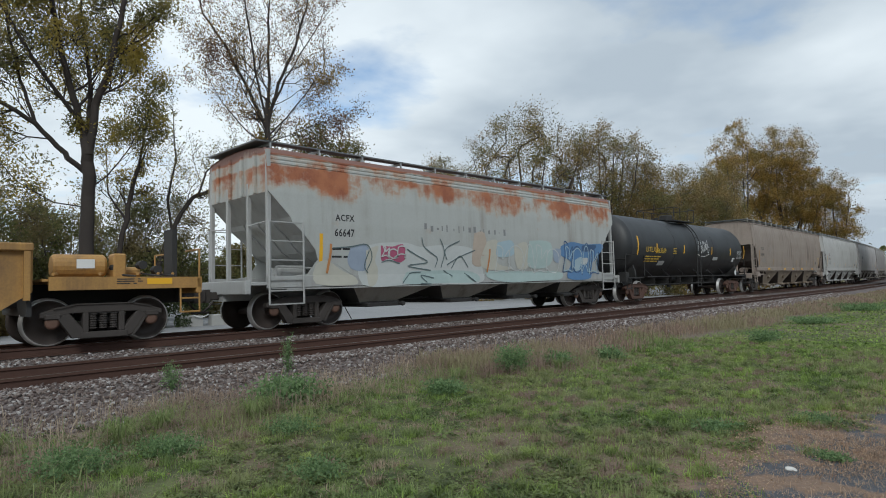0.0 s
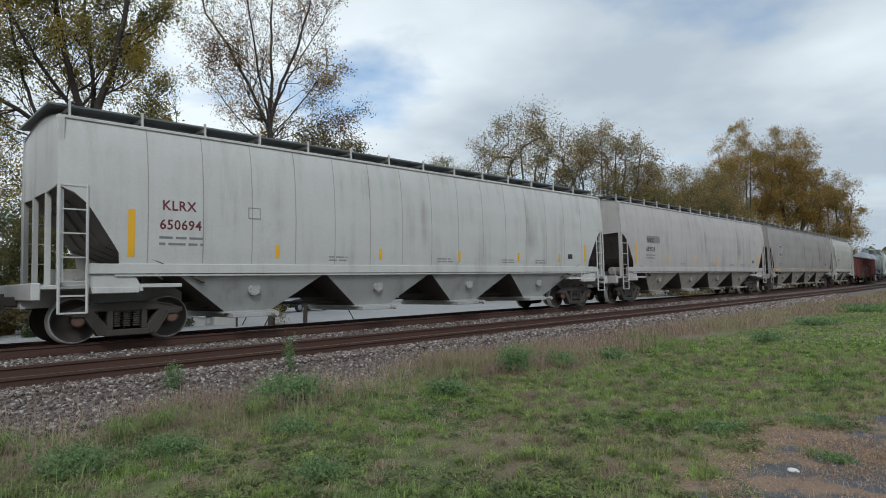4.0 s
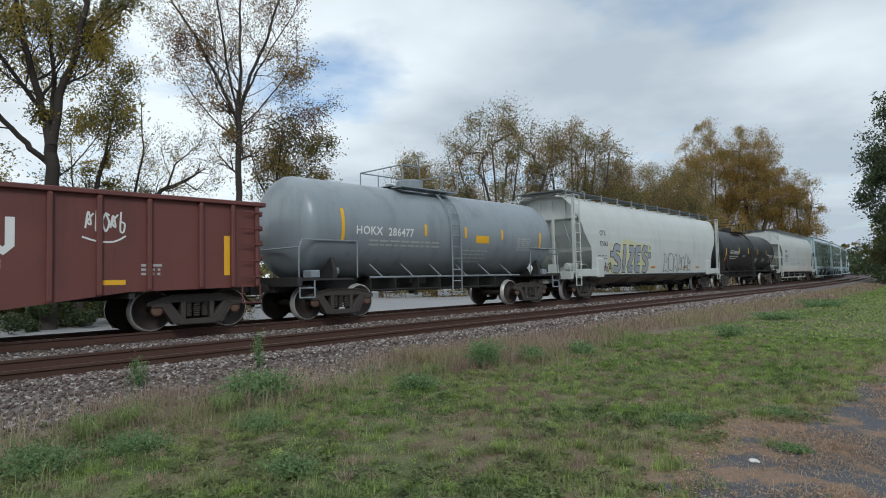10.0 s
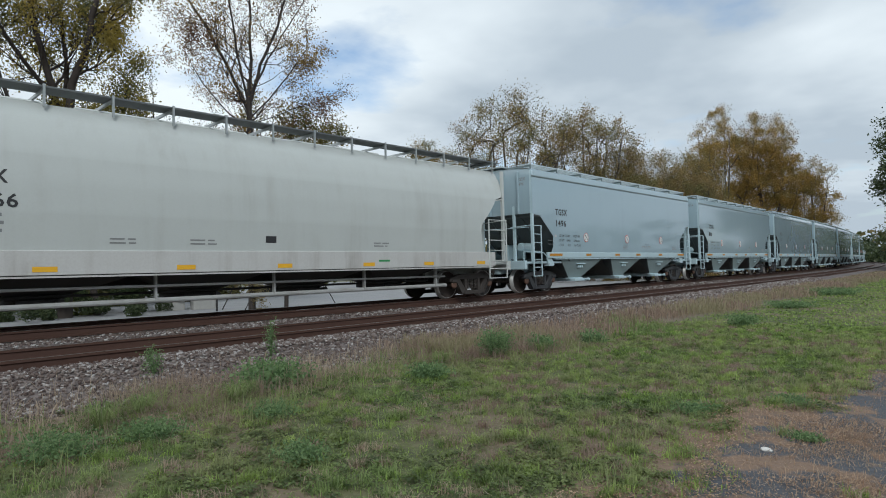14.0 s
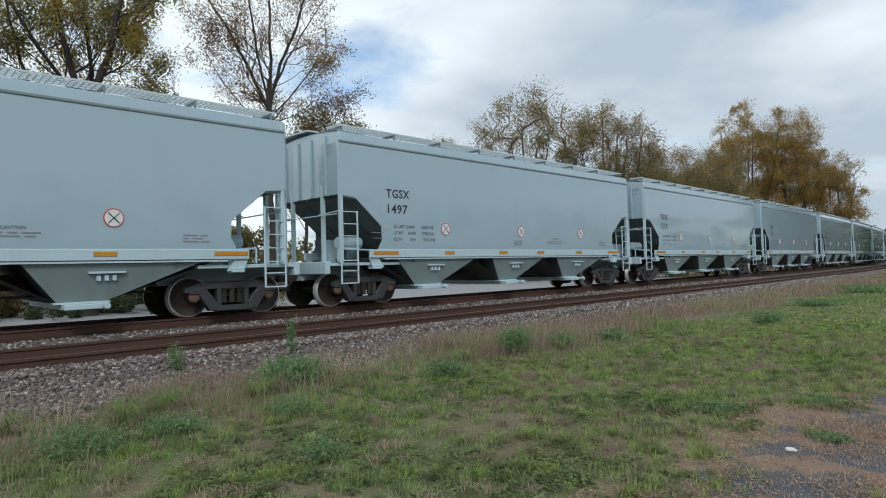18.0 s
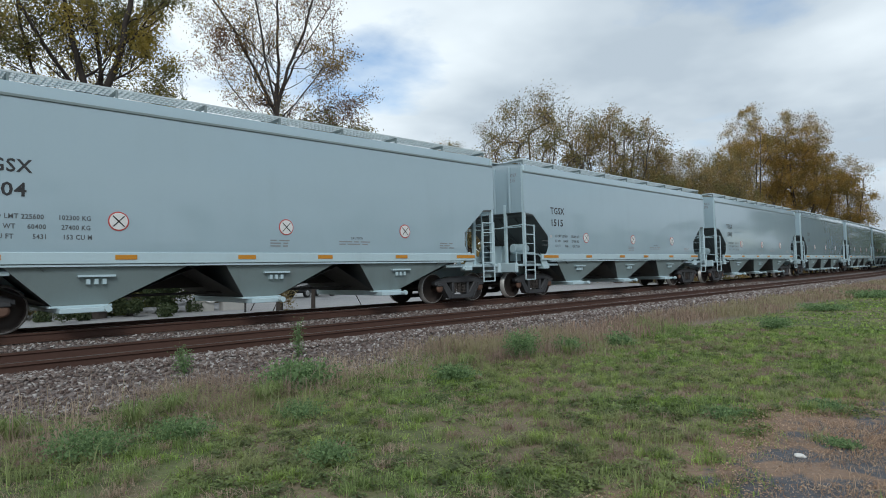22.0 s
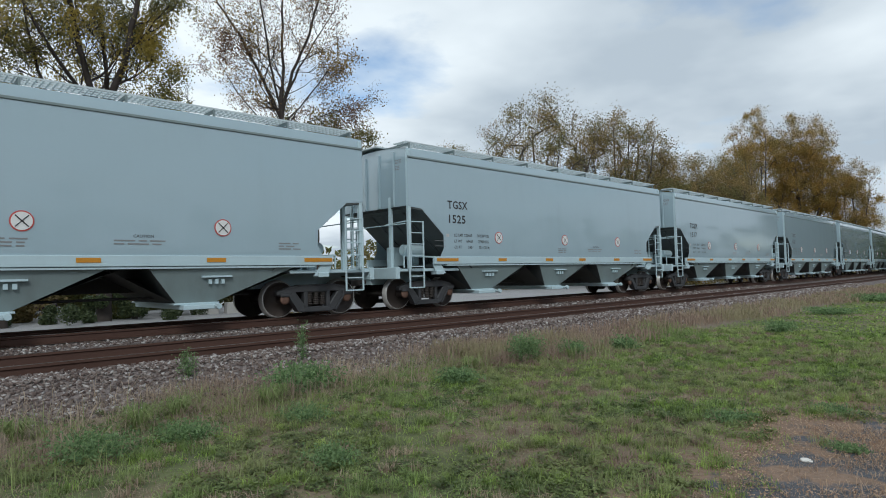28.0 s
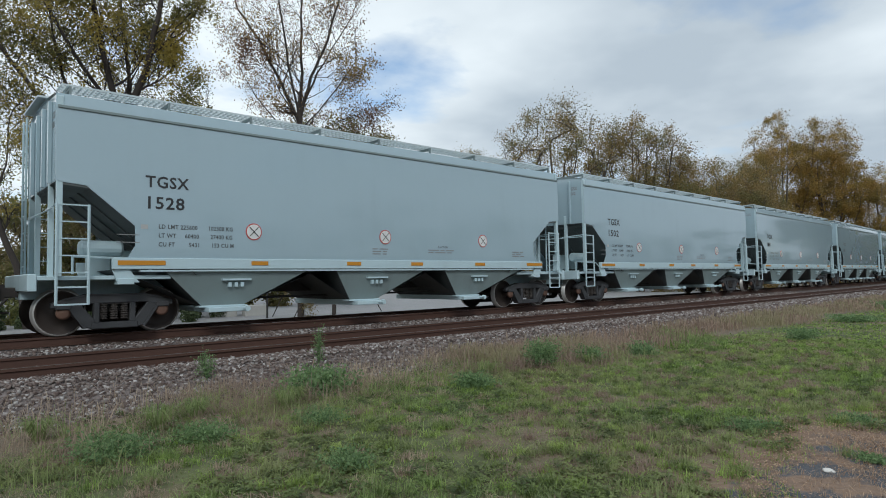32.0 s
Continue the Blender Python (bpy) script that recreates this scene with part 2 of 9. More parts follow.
def box(bm, x0, x1, y0, y1, z0, z1, bevel=0.0):
    vs = [bm.verts.new((x, y, z)) for x in (x0, x1) for y in (y0, y1) for z in (z0, z1)]
    fs = [bm.faces.new([vs[i] for i in q]) for q in ((0, 1, 3, 2), (4, 6, 7, 5), (0, 4, 5, 1), (2, 3, 7, 6), (0, 2, 6, 4), (1, 5, 7, 3))]
    if bevel:
        es = {e for f in fs for e in f.edges}
        bmesh.ops.bevel(bm, geom=list(es), offset=bevel, segments=1, affect="EDGES")


def bar(bm, a, b, r, n=6):
    """A round bar from a to b."""
    a, b = Vector(a), Vector(b)
    d = (b - a).normalized()
    u = d.orthogonal().normalized()
    w = d.cross(u)
    rings = []
    for p in (a, b):
        rings.append([bm.verts.new(p + (u * math.cos(k * math.tau / n) + w * math.sin(k * math.tau / n)) * r) for k in range(n)])
    for k in range(n):
        bm.faces.new((rings[0][k], rings[0][(k + 1) % n], rings[1][(k + 1) % n], rings[1][k]))
    bm.faces.new(rings[0][::-1])
    bm.faces.new(rings[1])


def pipe(bm, pts, r, n=6):
    for a, b in zip(pts, pts[1:]):
        bar(bm, a, b, r, n)


def lathe(bm, prof, c=(0, 0, 0), axis="y", n=28):
    """Turns (along, radius) pairs round an axis through c."""
    rings = []
    for a, r in prof:
        ring = []
        for k in range(n):
            t = k * math.tau / n
            u, w = math.cos(t) * r, math.sin(t) * r
            p = {"x": (a, u, w), "y": (u, a, w), "z": (u, w, a)}[axis]
            ring.append(bm.verts.new((c[0] + p[0], c[1] + p[1], c[2] + p[2])))
        rings.append(ring)
    for p, q in zip(rings, rings[1:]):
        for k in range(n):
            bm.faces.new((p[k], p[(k + 1) % n], q[(k + 1) % n], q[k]))
    bm.faces.new(rings[0][::-1])
    bm.faces.new(rings[-1])


def slab(bm, outline, y0, y1):
    """A plate with an outline in x and z, from y0 to y1."""
    a = [bm.verts.new((x, y0, z)) for x, z in outline]
    b = [bm.verts.new((x, y1, z)) for x, z in outline]
    n = len(outline)
    for k in range(n):
        bm.faces.new((a[k], a[(k + 1) % n], b[(k + 1) % n], b[k]))
    bm.faces.new(a)
    bm.faces.new(b[::-1])


def crossplate(bm, outline, x0, x1):
    """A plate with an outline in y and z, from x0 to x1."""
    a = [bm.verts.new((x0, y, z)) for y, z in outline]
    b = [bm.verts.new((x1, y, z)) for y, z in outline]
    n = len(outline)
    for k in range(n):
        bm.faces.new((a[k], a[(k + 1) % n], b[(k + 1) % n], b[k]))
    bm.faces.new(a)
    bm.faces.new(b[::-1])


def raw(name, verts, faces, mats):
    me = bpy.data.meshes.new(name)
    me.from_pydata(verts, [], faces)
    for m in mats if isinstance(mats, (list, tuple)) else (mats,):
        me.materials.append(m)
    return me


def polys(name, verts, size, mats):
    """A mesh of equal polygons, size corners each, from an array of their corners one after another."""
    n = len(verts)
    me = bpy.data.meshes.new(name)
    me.vertices.add(n)
    me.vertices.foreach_set("co", np.asarray(verts, np.float32).ravel())
    me.loops.add(n)
    me.loops.foreach_set("vertex_index", np.arange(n, dtype=np.int32))
    me.polygons.add(n // size)
    me.polygons.foreach_set("loop_start", np.arange(0, n, size, dtype=np.int32))
    for m in mats if isinstance(mats, (list, tuple)) else (mats,):
        me.materials.append(m)
    me.update(calc_edges=True)
    return me


# ---- the line of the track: one long curve that bends away ----
RADIUS, AWAY = 854.0, 14.62
NEAR_TRACK, NEAR_DROP = 4.02, -0.096


def on_track(s, off=0.0, z=0.0):
    """The place at s metres along the train's track, off metres towards the camera."""
    a = s / RADIUS
    r = RADIUS + off
    return Vector((r * math.sin(a), AWAY + RADIUS - r * math.cos(a), z))


def track_off(x, y):
    """How far a place lies from the train's track, positive towards the camera (arrays too)."""
    return np.hypot(x, y - AWAY - RADIUS) - RADIUS


PROFILE_OFF = (-60.0, -9.0, -4.6, -3.2, -2.1, 2.0, 2.4, 4.6, 4.85, 5.45, 6.1, 7.2, 9.5, 40.0)
PROFILE_Z = (-0.75, -0.75, -0.72, -0.55, -0.2, -0.2, -0.28, -0.29, -0.235, -0.25, -0.5, -0.56, -0.55, -0.55)


def ground_z(x, y):
    """Height of the ground: the profile across the tracks, and low swells on the verge."""
    off = track_off(x, y)
    swell = 0.022 * np.sin(0.9 * x + 0.4 * y + 1) * np.sin(1.1 * y - 0.3 * x) + 0.012 * np.sin(2.1 * x - 1.3 * y) * np.sin(1.9 * y + 0.7 * x + 2)
    return np.interp(off, PROFILE_OFF, PROFILE_Z) + swell * np.clip((off - 6.0) / 0.8, 0, 1) * np.clip((60 - np.abs(x)) / 20, 0, 1)


def ground_material():
    """Grass, weeds, ballast, worn asphalt and the pale lot, told apart by where they lie on the plan."""
    m, nt, p, N, K = _tree("ground")
    co = N("ShaderNodeTexCoord").outputs["Object"]
    sep = N("ShaderNodeSeparateXYZ")
    K(co, sep.inputs[0])
    cen = N("ShaderNodeVectorMath"); cen.operation = "DISTANCE"
    fl = N("ShaderNodeCombineXYZ")
    K(sep.outputs["X"], fl.inputs["X"]); K(sep.outputs["Y"], fl.inputs["Y"])
    K(fl.outputs[0], cen.inputs[0])
    cen.inputs[1].default_value = (0, AWAY + RADIUS, 0)
    off = _math(N, K, "SUBTRACT", cen.outputs["Value"], RADIUS)
    n1, n2, n3 = _noise(N, K, co, 0.7, 5.0), _noise(N, K, co, 5.0, 5.0), _noise(N, K, co, 40.0, 3.0)
    # lawn: green with darker and browner patches
    lawn = _mix(N, K, _ramp(N, K, n2, 0.35, 0.65), (0.06, 0.068, 0.027), (0.125, 0.14, 0.05))
    lawn = _mix(N, K, _ramp(N, K, n1, 0.46, 0.6), lawn, (0.165, 0.125, 0.08))
    lawn = _mix(N, K, _ramp(N, K, n3, 0.55, 0.8), lawn, (0.06, 0.06, 0.03))
    # dry verge next to the ballast
    verge = _mix(N, K, n2, (0.12, 0.092, 0.066), (0.24, 0.19, 0.135))
    wob = _math(N, K, "ADD", off, _math(N, K, "MULTIPLY", _math(N, K, "SUBTRACT", n1, 0.5), 1.6))
    col = _mix(N, K, _ramp(N, K, _math(N, K, "MULTIPLY", wob, 0.1), 0.73, 0.82), verge, lawn)
    # worn asphalt with straw and litter over it
    ex = _math(N, K, "SUBTRACT", 2.16, _math(N, K, "MULTIPLY", sep.outputs["X"], 0.035))
    ex = _math(N, K, "ADD", ex, _math(N, K, "MULTIPLY", _math(N, K, "SUBTRACT", n2, 0.5), 1.1))
    inside = _math(N, K, "SUBTRACT", ex, sep.outputs["Y"])
    tar = _mix(N, K, _noise(N, K, co, 90.0, 2.0), (0.035, 0.037, 0.045), (0.12, 0.125, 0.14))
    straw = _mix(N, K, n3, (0.12, 0.075, 0.055), (0.3, 0.205, 0.14))
    tar = _mix(N, K, _ramp(N, K, _noise(N, K, co, 1.9, 5.0), 0.5, 0.57), tar, straw)
    right = _ramp(N, K, _math(N, K, "MULTIPLY", sep.outputs["X"], 0.1), 0.29, 0.37)
    col = _mix(N, K, _math(N, K, "MULTIPLY", _ramp(N, K, _math(N, K, "ADD", inside, 0.75), 0.2, 0.5), right), col, straw)
    col = _mix(N, K, _math(N, K, "MULTIPLY", _ramp(N, K, _math(N, K, "ADD", inside, 0.5), 0.45, 0.6), right), col, tar)
    # ballast bed
    vor = N("ShaderNodeTexVoronoi"); vor.inputs["Scale"].default_value = 17.0
    K(co, vor.inputs["Vector"])
    stone = _mix(N, K, vor.outputs["Color"], (0.06, 0.046, 0.042), (0.2, 0.165, 0.155))
    edge = _math(N, K, "ADD", off, _math(N, K, "MULTIPLY", _math(N, K, "SUBTRACT", n2, 0.5), 0.5))
    col = _mix(N, K, _ramp(N, K, _math(N, K, "MULTIPLY", edge, 0.1), 0.615, 0.64), stone, col)
    # far side: rough grass, then the pale lot
    rough_grass = _mix(N, K, n2, (0.1, 0.105, 0.05), (0.2, 0.17, 0.09))
    lot = _mix(N, K, _noise(N, K, _stretch(N, K, co, 0.15, 1.2, 1.0), 1.0, 5.0), (0.2, 0.2, 0.205), (0.34, 0.34, 0.345))
    far = _mix(N, K, _ramp(N, K, _math(N, K, "MULTIPLY", edge, -0.1), 0.78, 0.84), rough_grass, lot)
    col = _mix(N, K, _ramp(N, K, _math(N, K, "MULTIPLY", edge, -0.1), 0.29, 0.31), col, far)
    # beyond the lot: meadow
    col = _mix(N, K, _ramp(N, K, _math(N, K, "MULTIPLY", edge, -0.01), 0.62, 0.66), col, (0.09, 0.1, 0.04))
    K(col, p.inputs["Base Color"])
    p.inputs["Roughness"].default_value = 0.9
    hh = _math(N, K, "ADD", vor.outputs["Distance"], _math(N, K, "MULTIPLY", n3, 0.6))
    _bump(N, K, p, hh, 0.6, 0.03)
    return m


def build_ground():
    xs = np.unique(np.concatenate([-np.geomspace(60, 2500, 14)[::-1], np.arange(-60, -6, 3.0), np.arange(-6, 26, 0.35), np.arange(26, 60, 0.8), np.arange(60, 120, 2.5), np.geomspace(121, 2500, 16)]))
    ys = np.unique(np.concatenate([-np.geomspace(6, 2500, 14)[::-1], np.arange(-5, 22, 0.3), np.arange(22, 90, 2.0), np.geomspace(91, 2500, 18)]))
    X, Y = np.meshgrid(xs, ys, indexing="ij")
    Z = ground_z(X, Y)
    nx, ny = X.shape
    verts = np.stack([X, Y, Z], -1).reshape(-1, 3).tolist()
    faces = [(i * ny + j, (i + 1) * ny + j, (i + 1) * ny + j + 1, i * ny + j + 1) for i in range(nx - 1) for j in range(ny - 1)]
    me = raw("ground", verts, faces, ground_material())
    for f in me.polygons:
        f.use_smooth = True
    tagged(new("ground", me), "grassy verge, gravel bed and pale lot along the railway", "ground", kind="structure")


build_ground()

# ---- rails and ties ----
RAIL_SECTION = ((-0.037, 0.0), (0.037, 0.0), (0.037, -0.038), (0.011, -0.05), (0.011, -0.15), (0.075, -0.168), (0.075, -0.182), (-0.075, -0.182), (-0.075, -0.168), (-0.011, -0.15), (-0.011, -0.05), (-0.037, -0.038))
RAIL_RUST = plain("rail_rust", (0.075, 0.036, 0.025), 0.75, 0.1, 0.45, 6.0, 0.2)
RAIL_TOP = plain("worn_rail_head", (0.13, 0.1, 0.085), 0.4, 0.6, 0.3, 10.0, 0.0)
TIE_WOOD = plain("creosoted_tie", (0.09, 0.065, 0.05), 0.85, 0.0, 0.5, 8.0, 0.3)


def build_track(name, off, drop, label):
    root = empty(name, Matrix.Identity(4), label, "railway track", kind="structure")
    for side in (-0.7525, 0.7525):
        verts, faces = [], []
        cut = list(np.arange(-500, -40, 20.0)) + list(np.arange(-40, 160, 1.5)) + list(np.arange(160, 701, 8.0))
        n = len(RAIL_SECTION)
        for s in cut:
            for y, z in RAIL_SECTION:
                verts.append(on_track(s, off + side + y, z + drop))
        for i in range(len(cut) - 1):
            for k in range(n):
                faces.append((i * n + k, i * n + (k + 1) % n, (i + 1) * n + (k + 1) % n, (i + 1) * n + k))
        me = raw("rail", verts, faces, (RAIL_RUST, RAIL_TOP))
        for q, f in enumerate(me.polygons):
            f.material_index = 1 if q % n == 0 else 0
        attach("rail", me, root)
    bm = bmesh.new()
    box(bm, -0.115, 0.115, -1.3, 1.3, -0.36, -0.184, 0.012)
    tie = finish(bm, "tie", TIE_WOOD)
    rnd = random.Random(4)
    s = -14.0
    while s < 100:
        attach("tie", tie, root, m=Matrix.Translation(on_track(s, off, drop - rnd.uniform(0, 0.012))) @ pose(0, 0, 0, 0, 0, math.degrees(s / RADIUS) + rnd.uniform(-1.5, 1.5)))
        s += 0.52


build_track("track_far", 0.0, 0.0, "rusty rails on ties, the track under the train")
build_track("track_near", NEAR_TRACK, NEAR_DROP, "empty rusty rails on ties in grey ballast")


# ---- railway cars ----
# A car's own space: x along the train towards its tail, y away from the camera, z up from the rail; the middle between the trucks is x = 0.
WHEEL_R, AXLE = 0.457, 0.889
MESH = {}


def shared(key, make):
    if key not in MESH:
        MESH[key] = make()
    return MESH[key]


def wheelset_mesh():
    bm = bmesh.new()
    for sgn in (-1, 1):
        prof = [(0.60, 0.12), (0.66, 0.13), (0.665, 0.33), (0.66, 0.40), (0.655, 0.475), (0.685, 0.48), (0.7, 0.46), (0.815, 0.452), (0.822, 0.424), (0.82, 0.395), (0.775, 0.37), (0.745, 0.25), (0.78, 0.15), (0.82, 0.12)]
        lathe(bm, [(sgn * a, r) for a, r in prof], n=28)
        for k in range(3):
            t = k * math.tau / 3 + 0.3
            lathe(bm, [(sgn * 1.13, 0.022), (sgn * 1.155, 0.018)], c=(0.055 * math.cos(t), 0, 0.055 * math.sin(t)), n=6)
        lathe(bm, [(sgn * 0.82, 0.085), (sgn * 1.09, 0.085), (sgn * 1.09, 0.125), (sgn * 1.14, 0.125), (sgn * 1.155, 0.08), (sgn * 1.16, 0.02)], n=16)
    lathe(bm, [(-0.62, 0.09), (0.62, 0.09)], n=12)
    me = finish(bm, "wheelset", (WHEEL, TREAD, JOURNAL), smooth=False)
    for f in me.polygons:
        c = f.center
        r = math.hypot(c.x, c.z)
        if r > 0.43 and abs(c.y) > 0.69:
            f.material_index = 1
        elif r < 0.135 and abs(c.y) > 1.05:
            f.material_index = 2
        f.use_smooth = r > 0.1
    return me


def sideframe_mesh(mat):
    """Cast side frame: bow-shaped top and bottom members, two windows, spring opening, journal boxes."""
    bm = bmesh.new()
    y0, y1 = -1.15, -0.97
    slab(bm, [(-1.1, 0.55), (-1.1, 0.65), (-0.86, 0.72), (-0.5, 0.8), (0.5, 0.8), (0.86, 0.72), (1.1, 0.65), (1.1, 0.55), (0.78, 0.57), (0.6, 0.62), (-0.6, 0.62), (-0.78, 0.57)], y0, y1)
    slab(bm, [(-0.42, 0.12), (0.42, 0.12), (0.42, 0.25), (-0.42, 0.25)], y0 - 0.02, y1 + 0.04)
    for s in (-1, 1):
        slab(bm, [(s * 0.27, 0.24), (s * 0.27, 0.64), (s * 0.38, 0.64), (s * 0.38, 0.24)], y0, y1)
        slab(bm, [(s * 0.62, 0.64), (s * 0.8, 0.58), (s * 0.74, 0.4), (s * 0.52, 0.16), (s * 0.4, 0.12), (s * 0.36, 0.3)], y0, y1)
        slab(bm, [(s * 0.76, 0.52), (s * 1.02, 0.52), (s * 1.02, 0.62), (s * 0.76, 0.62)], y0 - 0.04, y1)
    bmesh.ops.recalc_face_normals(bm, faces=bm.faces)
    bmesh.ops.bevel(bm, geom=list(bm.edges), offset=0.016, segments=1, affect="EDGES")
    # lips along the top and the slanting members
    box(bm, -0.55, 0.55, y0 - 0.03, y1, 0.775, 0.805, 0.008)
    for s in (-1, 1):
        slab(bm, [(s * 0.8, 0.6), (s * 0.83, 0.57), (s * 0.55, 0.14), (s * 0.5, 0.15)], y0 - 0.03, y1)
        slab(bm, [(s * 0.52, 0.8), (s * 0.88, 0.725), (s * 0.88, 0.7), (s * 0.52, 0.775)], y0 - 0.03, y1)
    me = finish(bm, "side_frame", mat)
    return me


def spring_mesh():
    """One coil spring, as a turned stack of its turns."""
    bm = bmesh.new()
    rim = []
    for k in range(7):
        z = 0.30 + k * 0.046
        rim += [(z, 0.055), (z + 0.01, 0.078), (z + 0.026, 0.078), (z + 0.036, 0.055)]
    lathe(bm, rim, axis="z", n=7)
    return finish(bm, "spring", BLACK_IRON)


def bolster_mesh():
    bm = bmesh.new()
    box(bm, -0.27, 0.27, -1.13, 1.13, 0.60, 0.65, 0.01)
    box(bm, -0.18, 0.18, -1.0, 1.0, 0.42, 0.72, 0.02)
    box(bm, -0.3, 0.3, -0.3, 0.3, 0.72, 0.86, 0.02)
    return finish(bm, "bolster", UNDER)


WHEELSETS = []


def add_truck(car, x, iron=None):
    iron = iron or BLACK_IRON
    tr = attach("truck", shared("bolster", bolster_mesh), car, m=pose(x, 0, 0))
    frame_me = shared("sf" + iron.name, lambda: sideframe_mesh(iron))
    attach("side_frame", frame_me, tr)
    attach("side_frame", frame_me, tr, m=pose(0, 0, 0, 0, 0, 180))
    sp = shared("spring", spring_mesh)
    for dx in (-0.19, 0.0, 0.19):
        attach("spring", sp, tr, m=pose(dx, -1.06, 0))
    for dx in (-AXLE, AXLE):
        attach("wheelset", shared("wheelset", wheelset_mesh), tr, m=pose(dx, 0, WHEEL_R))
    return tr


def coupler_mesh(sgn):
    bm = bmesh.new()
    box(bm, -0.55, 0.0, -0.09, 0.09, 0.76, 0.96, 0.02)
    slab(bm, [(-0.02, 0.70), (0.16, 0.70), (0.2, 0.78), (0.2, 0.95), (0.14, 1.02), (-0.02, 1.02)], -0.16, 0.1)
    box(bm, 0.05, 0.26, -0.16, -0.06, 0.72, 1.0, 0.02)
    bar(bm, (-0.45, -0.5, 0.98), (-0.35, 0.5, 0.98), 0.018)
    # air hose hanging below
    pts = [(-0.05, 0.2, 0.75), (0.08, 0.22, 0.6), (0.2, 0.2, 0.5), (0.32, 0.12, 0.46), (0.42, 0.05, 0.47)]
    pipe(bm, pts, 0.025)
    return finish(bm, "coupler", BLACK_IRON)


def add_couplers(car, half):
    me = shared("coupler", lambda: coupler_mesh(1))
    attach("coupler", me, car, m=pose(half - 0.16, 0, 0))
    attach("coupler", me, car, m=pose(-half + 0.16, 0, 0, 0, 0, 180))


FONT_CACHE = {}


def text_mesh(body, size, wide=1.0):
    key = (body, size, wide)
    if key not in FONT_CACHE:
        cu = bpy.data.curves.new("lettering", "FONT")
        cu.body, cu.size, cu.resolution_u = body, size, 2
        cu.space_character = 1.08
        cu.offset = size * 0.019
        ob = bpy.data.objects.new("lettering", cu)
        scene.collection.objects.link(ob)
        dg = bpy.context.evaluated_depsgraph_get()
        me = bpy.data.meshes.new_from_object(ob.evaluated_get(dg))
        bpy.data.objects.remove(ob)
        bm = bmesh.new()
        bm.from_mesh(me)
        bmesh.ops.triangulate(bm, faces=bm.faces)
        FONT_CACHE[key] = ([(v.co.x * wide, v.co.y) for v in bm.verts], [[v.index for v in f.verts] for f in bm.faces])
        bm.free()
    return FONT_CACHE[key]


def lettering(car, body, x, z, height, mat, surf, name="lettering", wide=1.0, lift=0.006, label="", vert=False):
    """Words laid on the near side of a car: x, z of the lower left corner; surf(z) is how far the side stands off the middle."""
    co, fa = text_mesh(body, height * 1.37, wide)
    verts = [(x + a, -surf(z + b) - lift, z + b) for a, b in co]
    return attach(name, raw(name, verts, fa, mat), car, label)


def end_lettering(car, body, x, y, z, height, mat):
    """Words on the end sheet that faces the head of the train."""
    co, fa = text_mesh(body, height * 1.37, 0.85)
    return attach("end_lettering", raw("end_lettering", [(x - 0.012, y - a, z + b) for a, b in co], fa, mat), car)


def stripe(car, x0, x1, z0, z1, mat, surf, name="strip", lift=0.005, label=""):
    """A painted or stuck-on strip that follows the side."""
    rows = int((z1 - z0) / 0.07) + 2
    verts, faces = [], []
    for i in range(rows):
        z = z0 + (z1 - z0) * i / (rows - 1)
        for x in (x0, x1):
            verts.append((x, -surf(z) - lift, z))
    for i in range(rows - 1):
        faces.append((2 * i, 2 * i + 1, 2 * i + 3, 2 * i + 2))
    return attach(name, raw(name, verts, faces, mat), car, label)


def bars(car, x, z, w, lines, mat, surf, h=0.045, pitch=0.09, seed=0, lift=0.006):
    """Lines of small writing that nobody can read, as one panel of bars."""
    rnd = random.Random(seed)
    verts, faces = [], []
    for k in range(lines):
        zz, xx = z - k * pitch, x
        end = x + w * rnd.uniform(0.75, 1.0)
        while xx < end:
            run = min(rnd.uniform(0.12, 0.4), end - xx)
            b = len(verts)
            for a, c in ((xx, zz), (xx + run, zz), (xx + run, zz + h), (xx, zz + h)):
                verts.append((a, -surf(c) - lift, c))
            faces.append((b, b + 1, b + 2, b + 3))
            xx += run + 0.06
    return tagged(attach("small_print", raw("small_print", verts, faces, mat), car), kind="stuff")


def prof(points):
    zs, ys = zip(*points)
    return lambda z: float(np.interp(z, zs, ys))


FLAT = prof(((1.0, 1.6), (4.3, 1.6), (4.55, 1.5)))
BULGE = prof(((1.3, 1.52), (1.9, 1.58), (2.6, 1.61), (3.3, 1.6), (3.9, 1.55), (4.25, 1.48), (4.4, 1.42)))
ROUND = prof(((1.2, 1.46), (1.7, 1.56), (2.3, 1.61), (2.9, 1.61), (3.4, 1.55), (3.8, 1.44), (4.1, 1.28), (4.3, 1.08), (4.4, 0.9)))


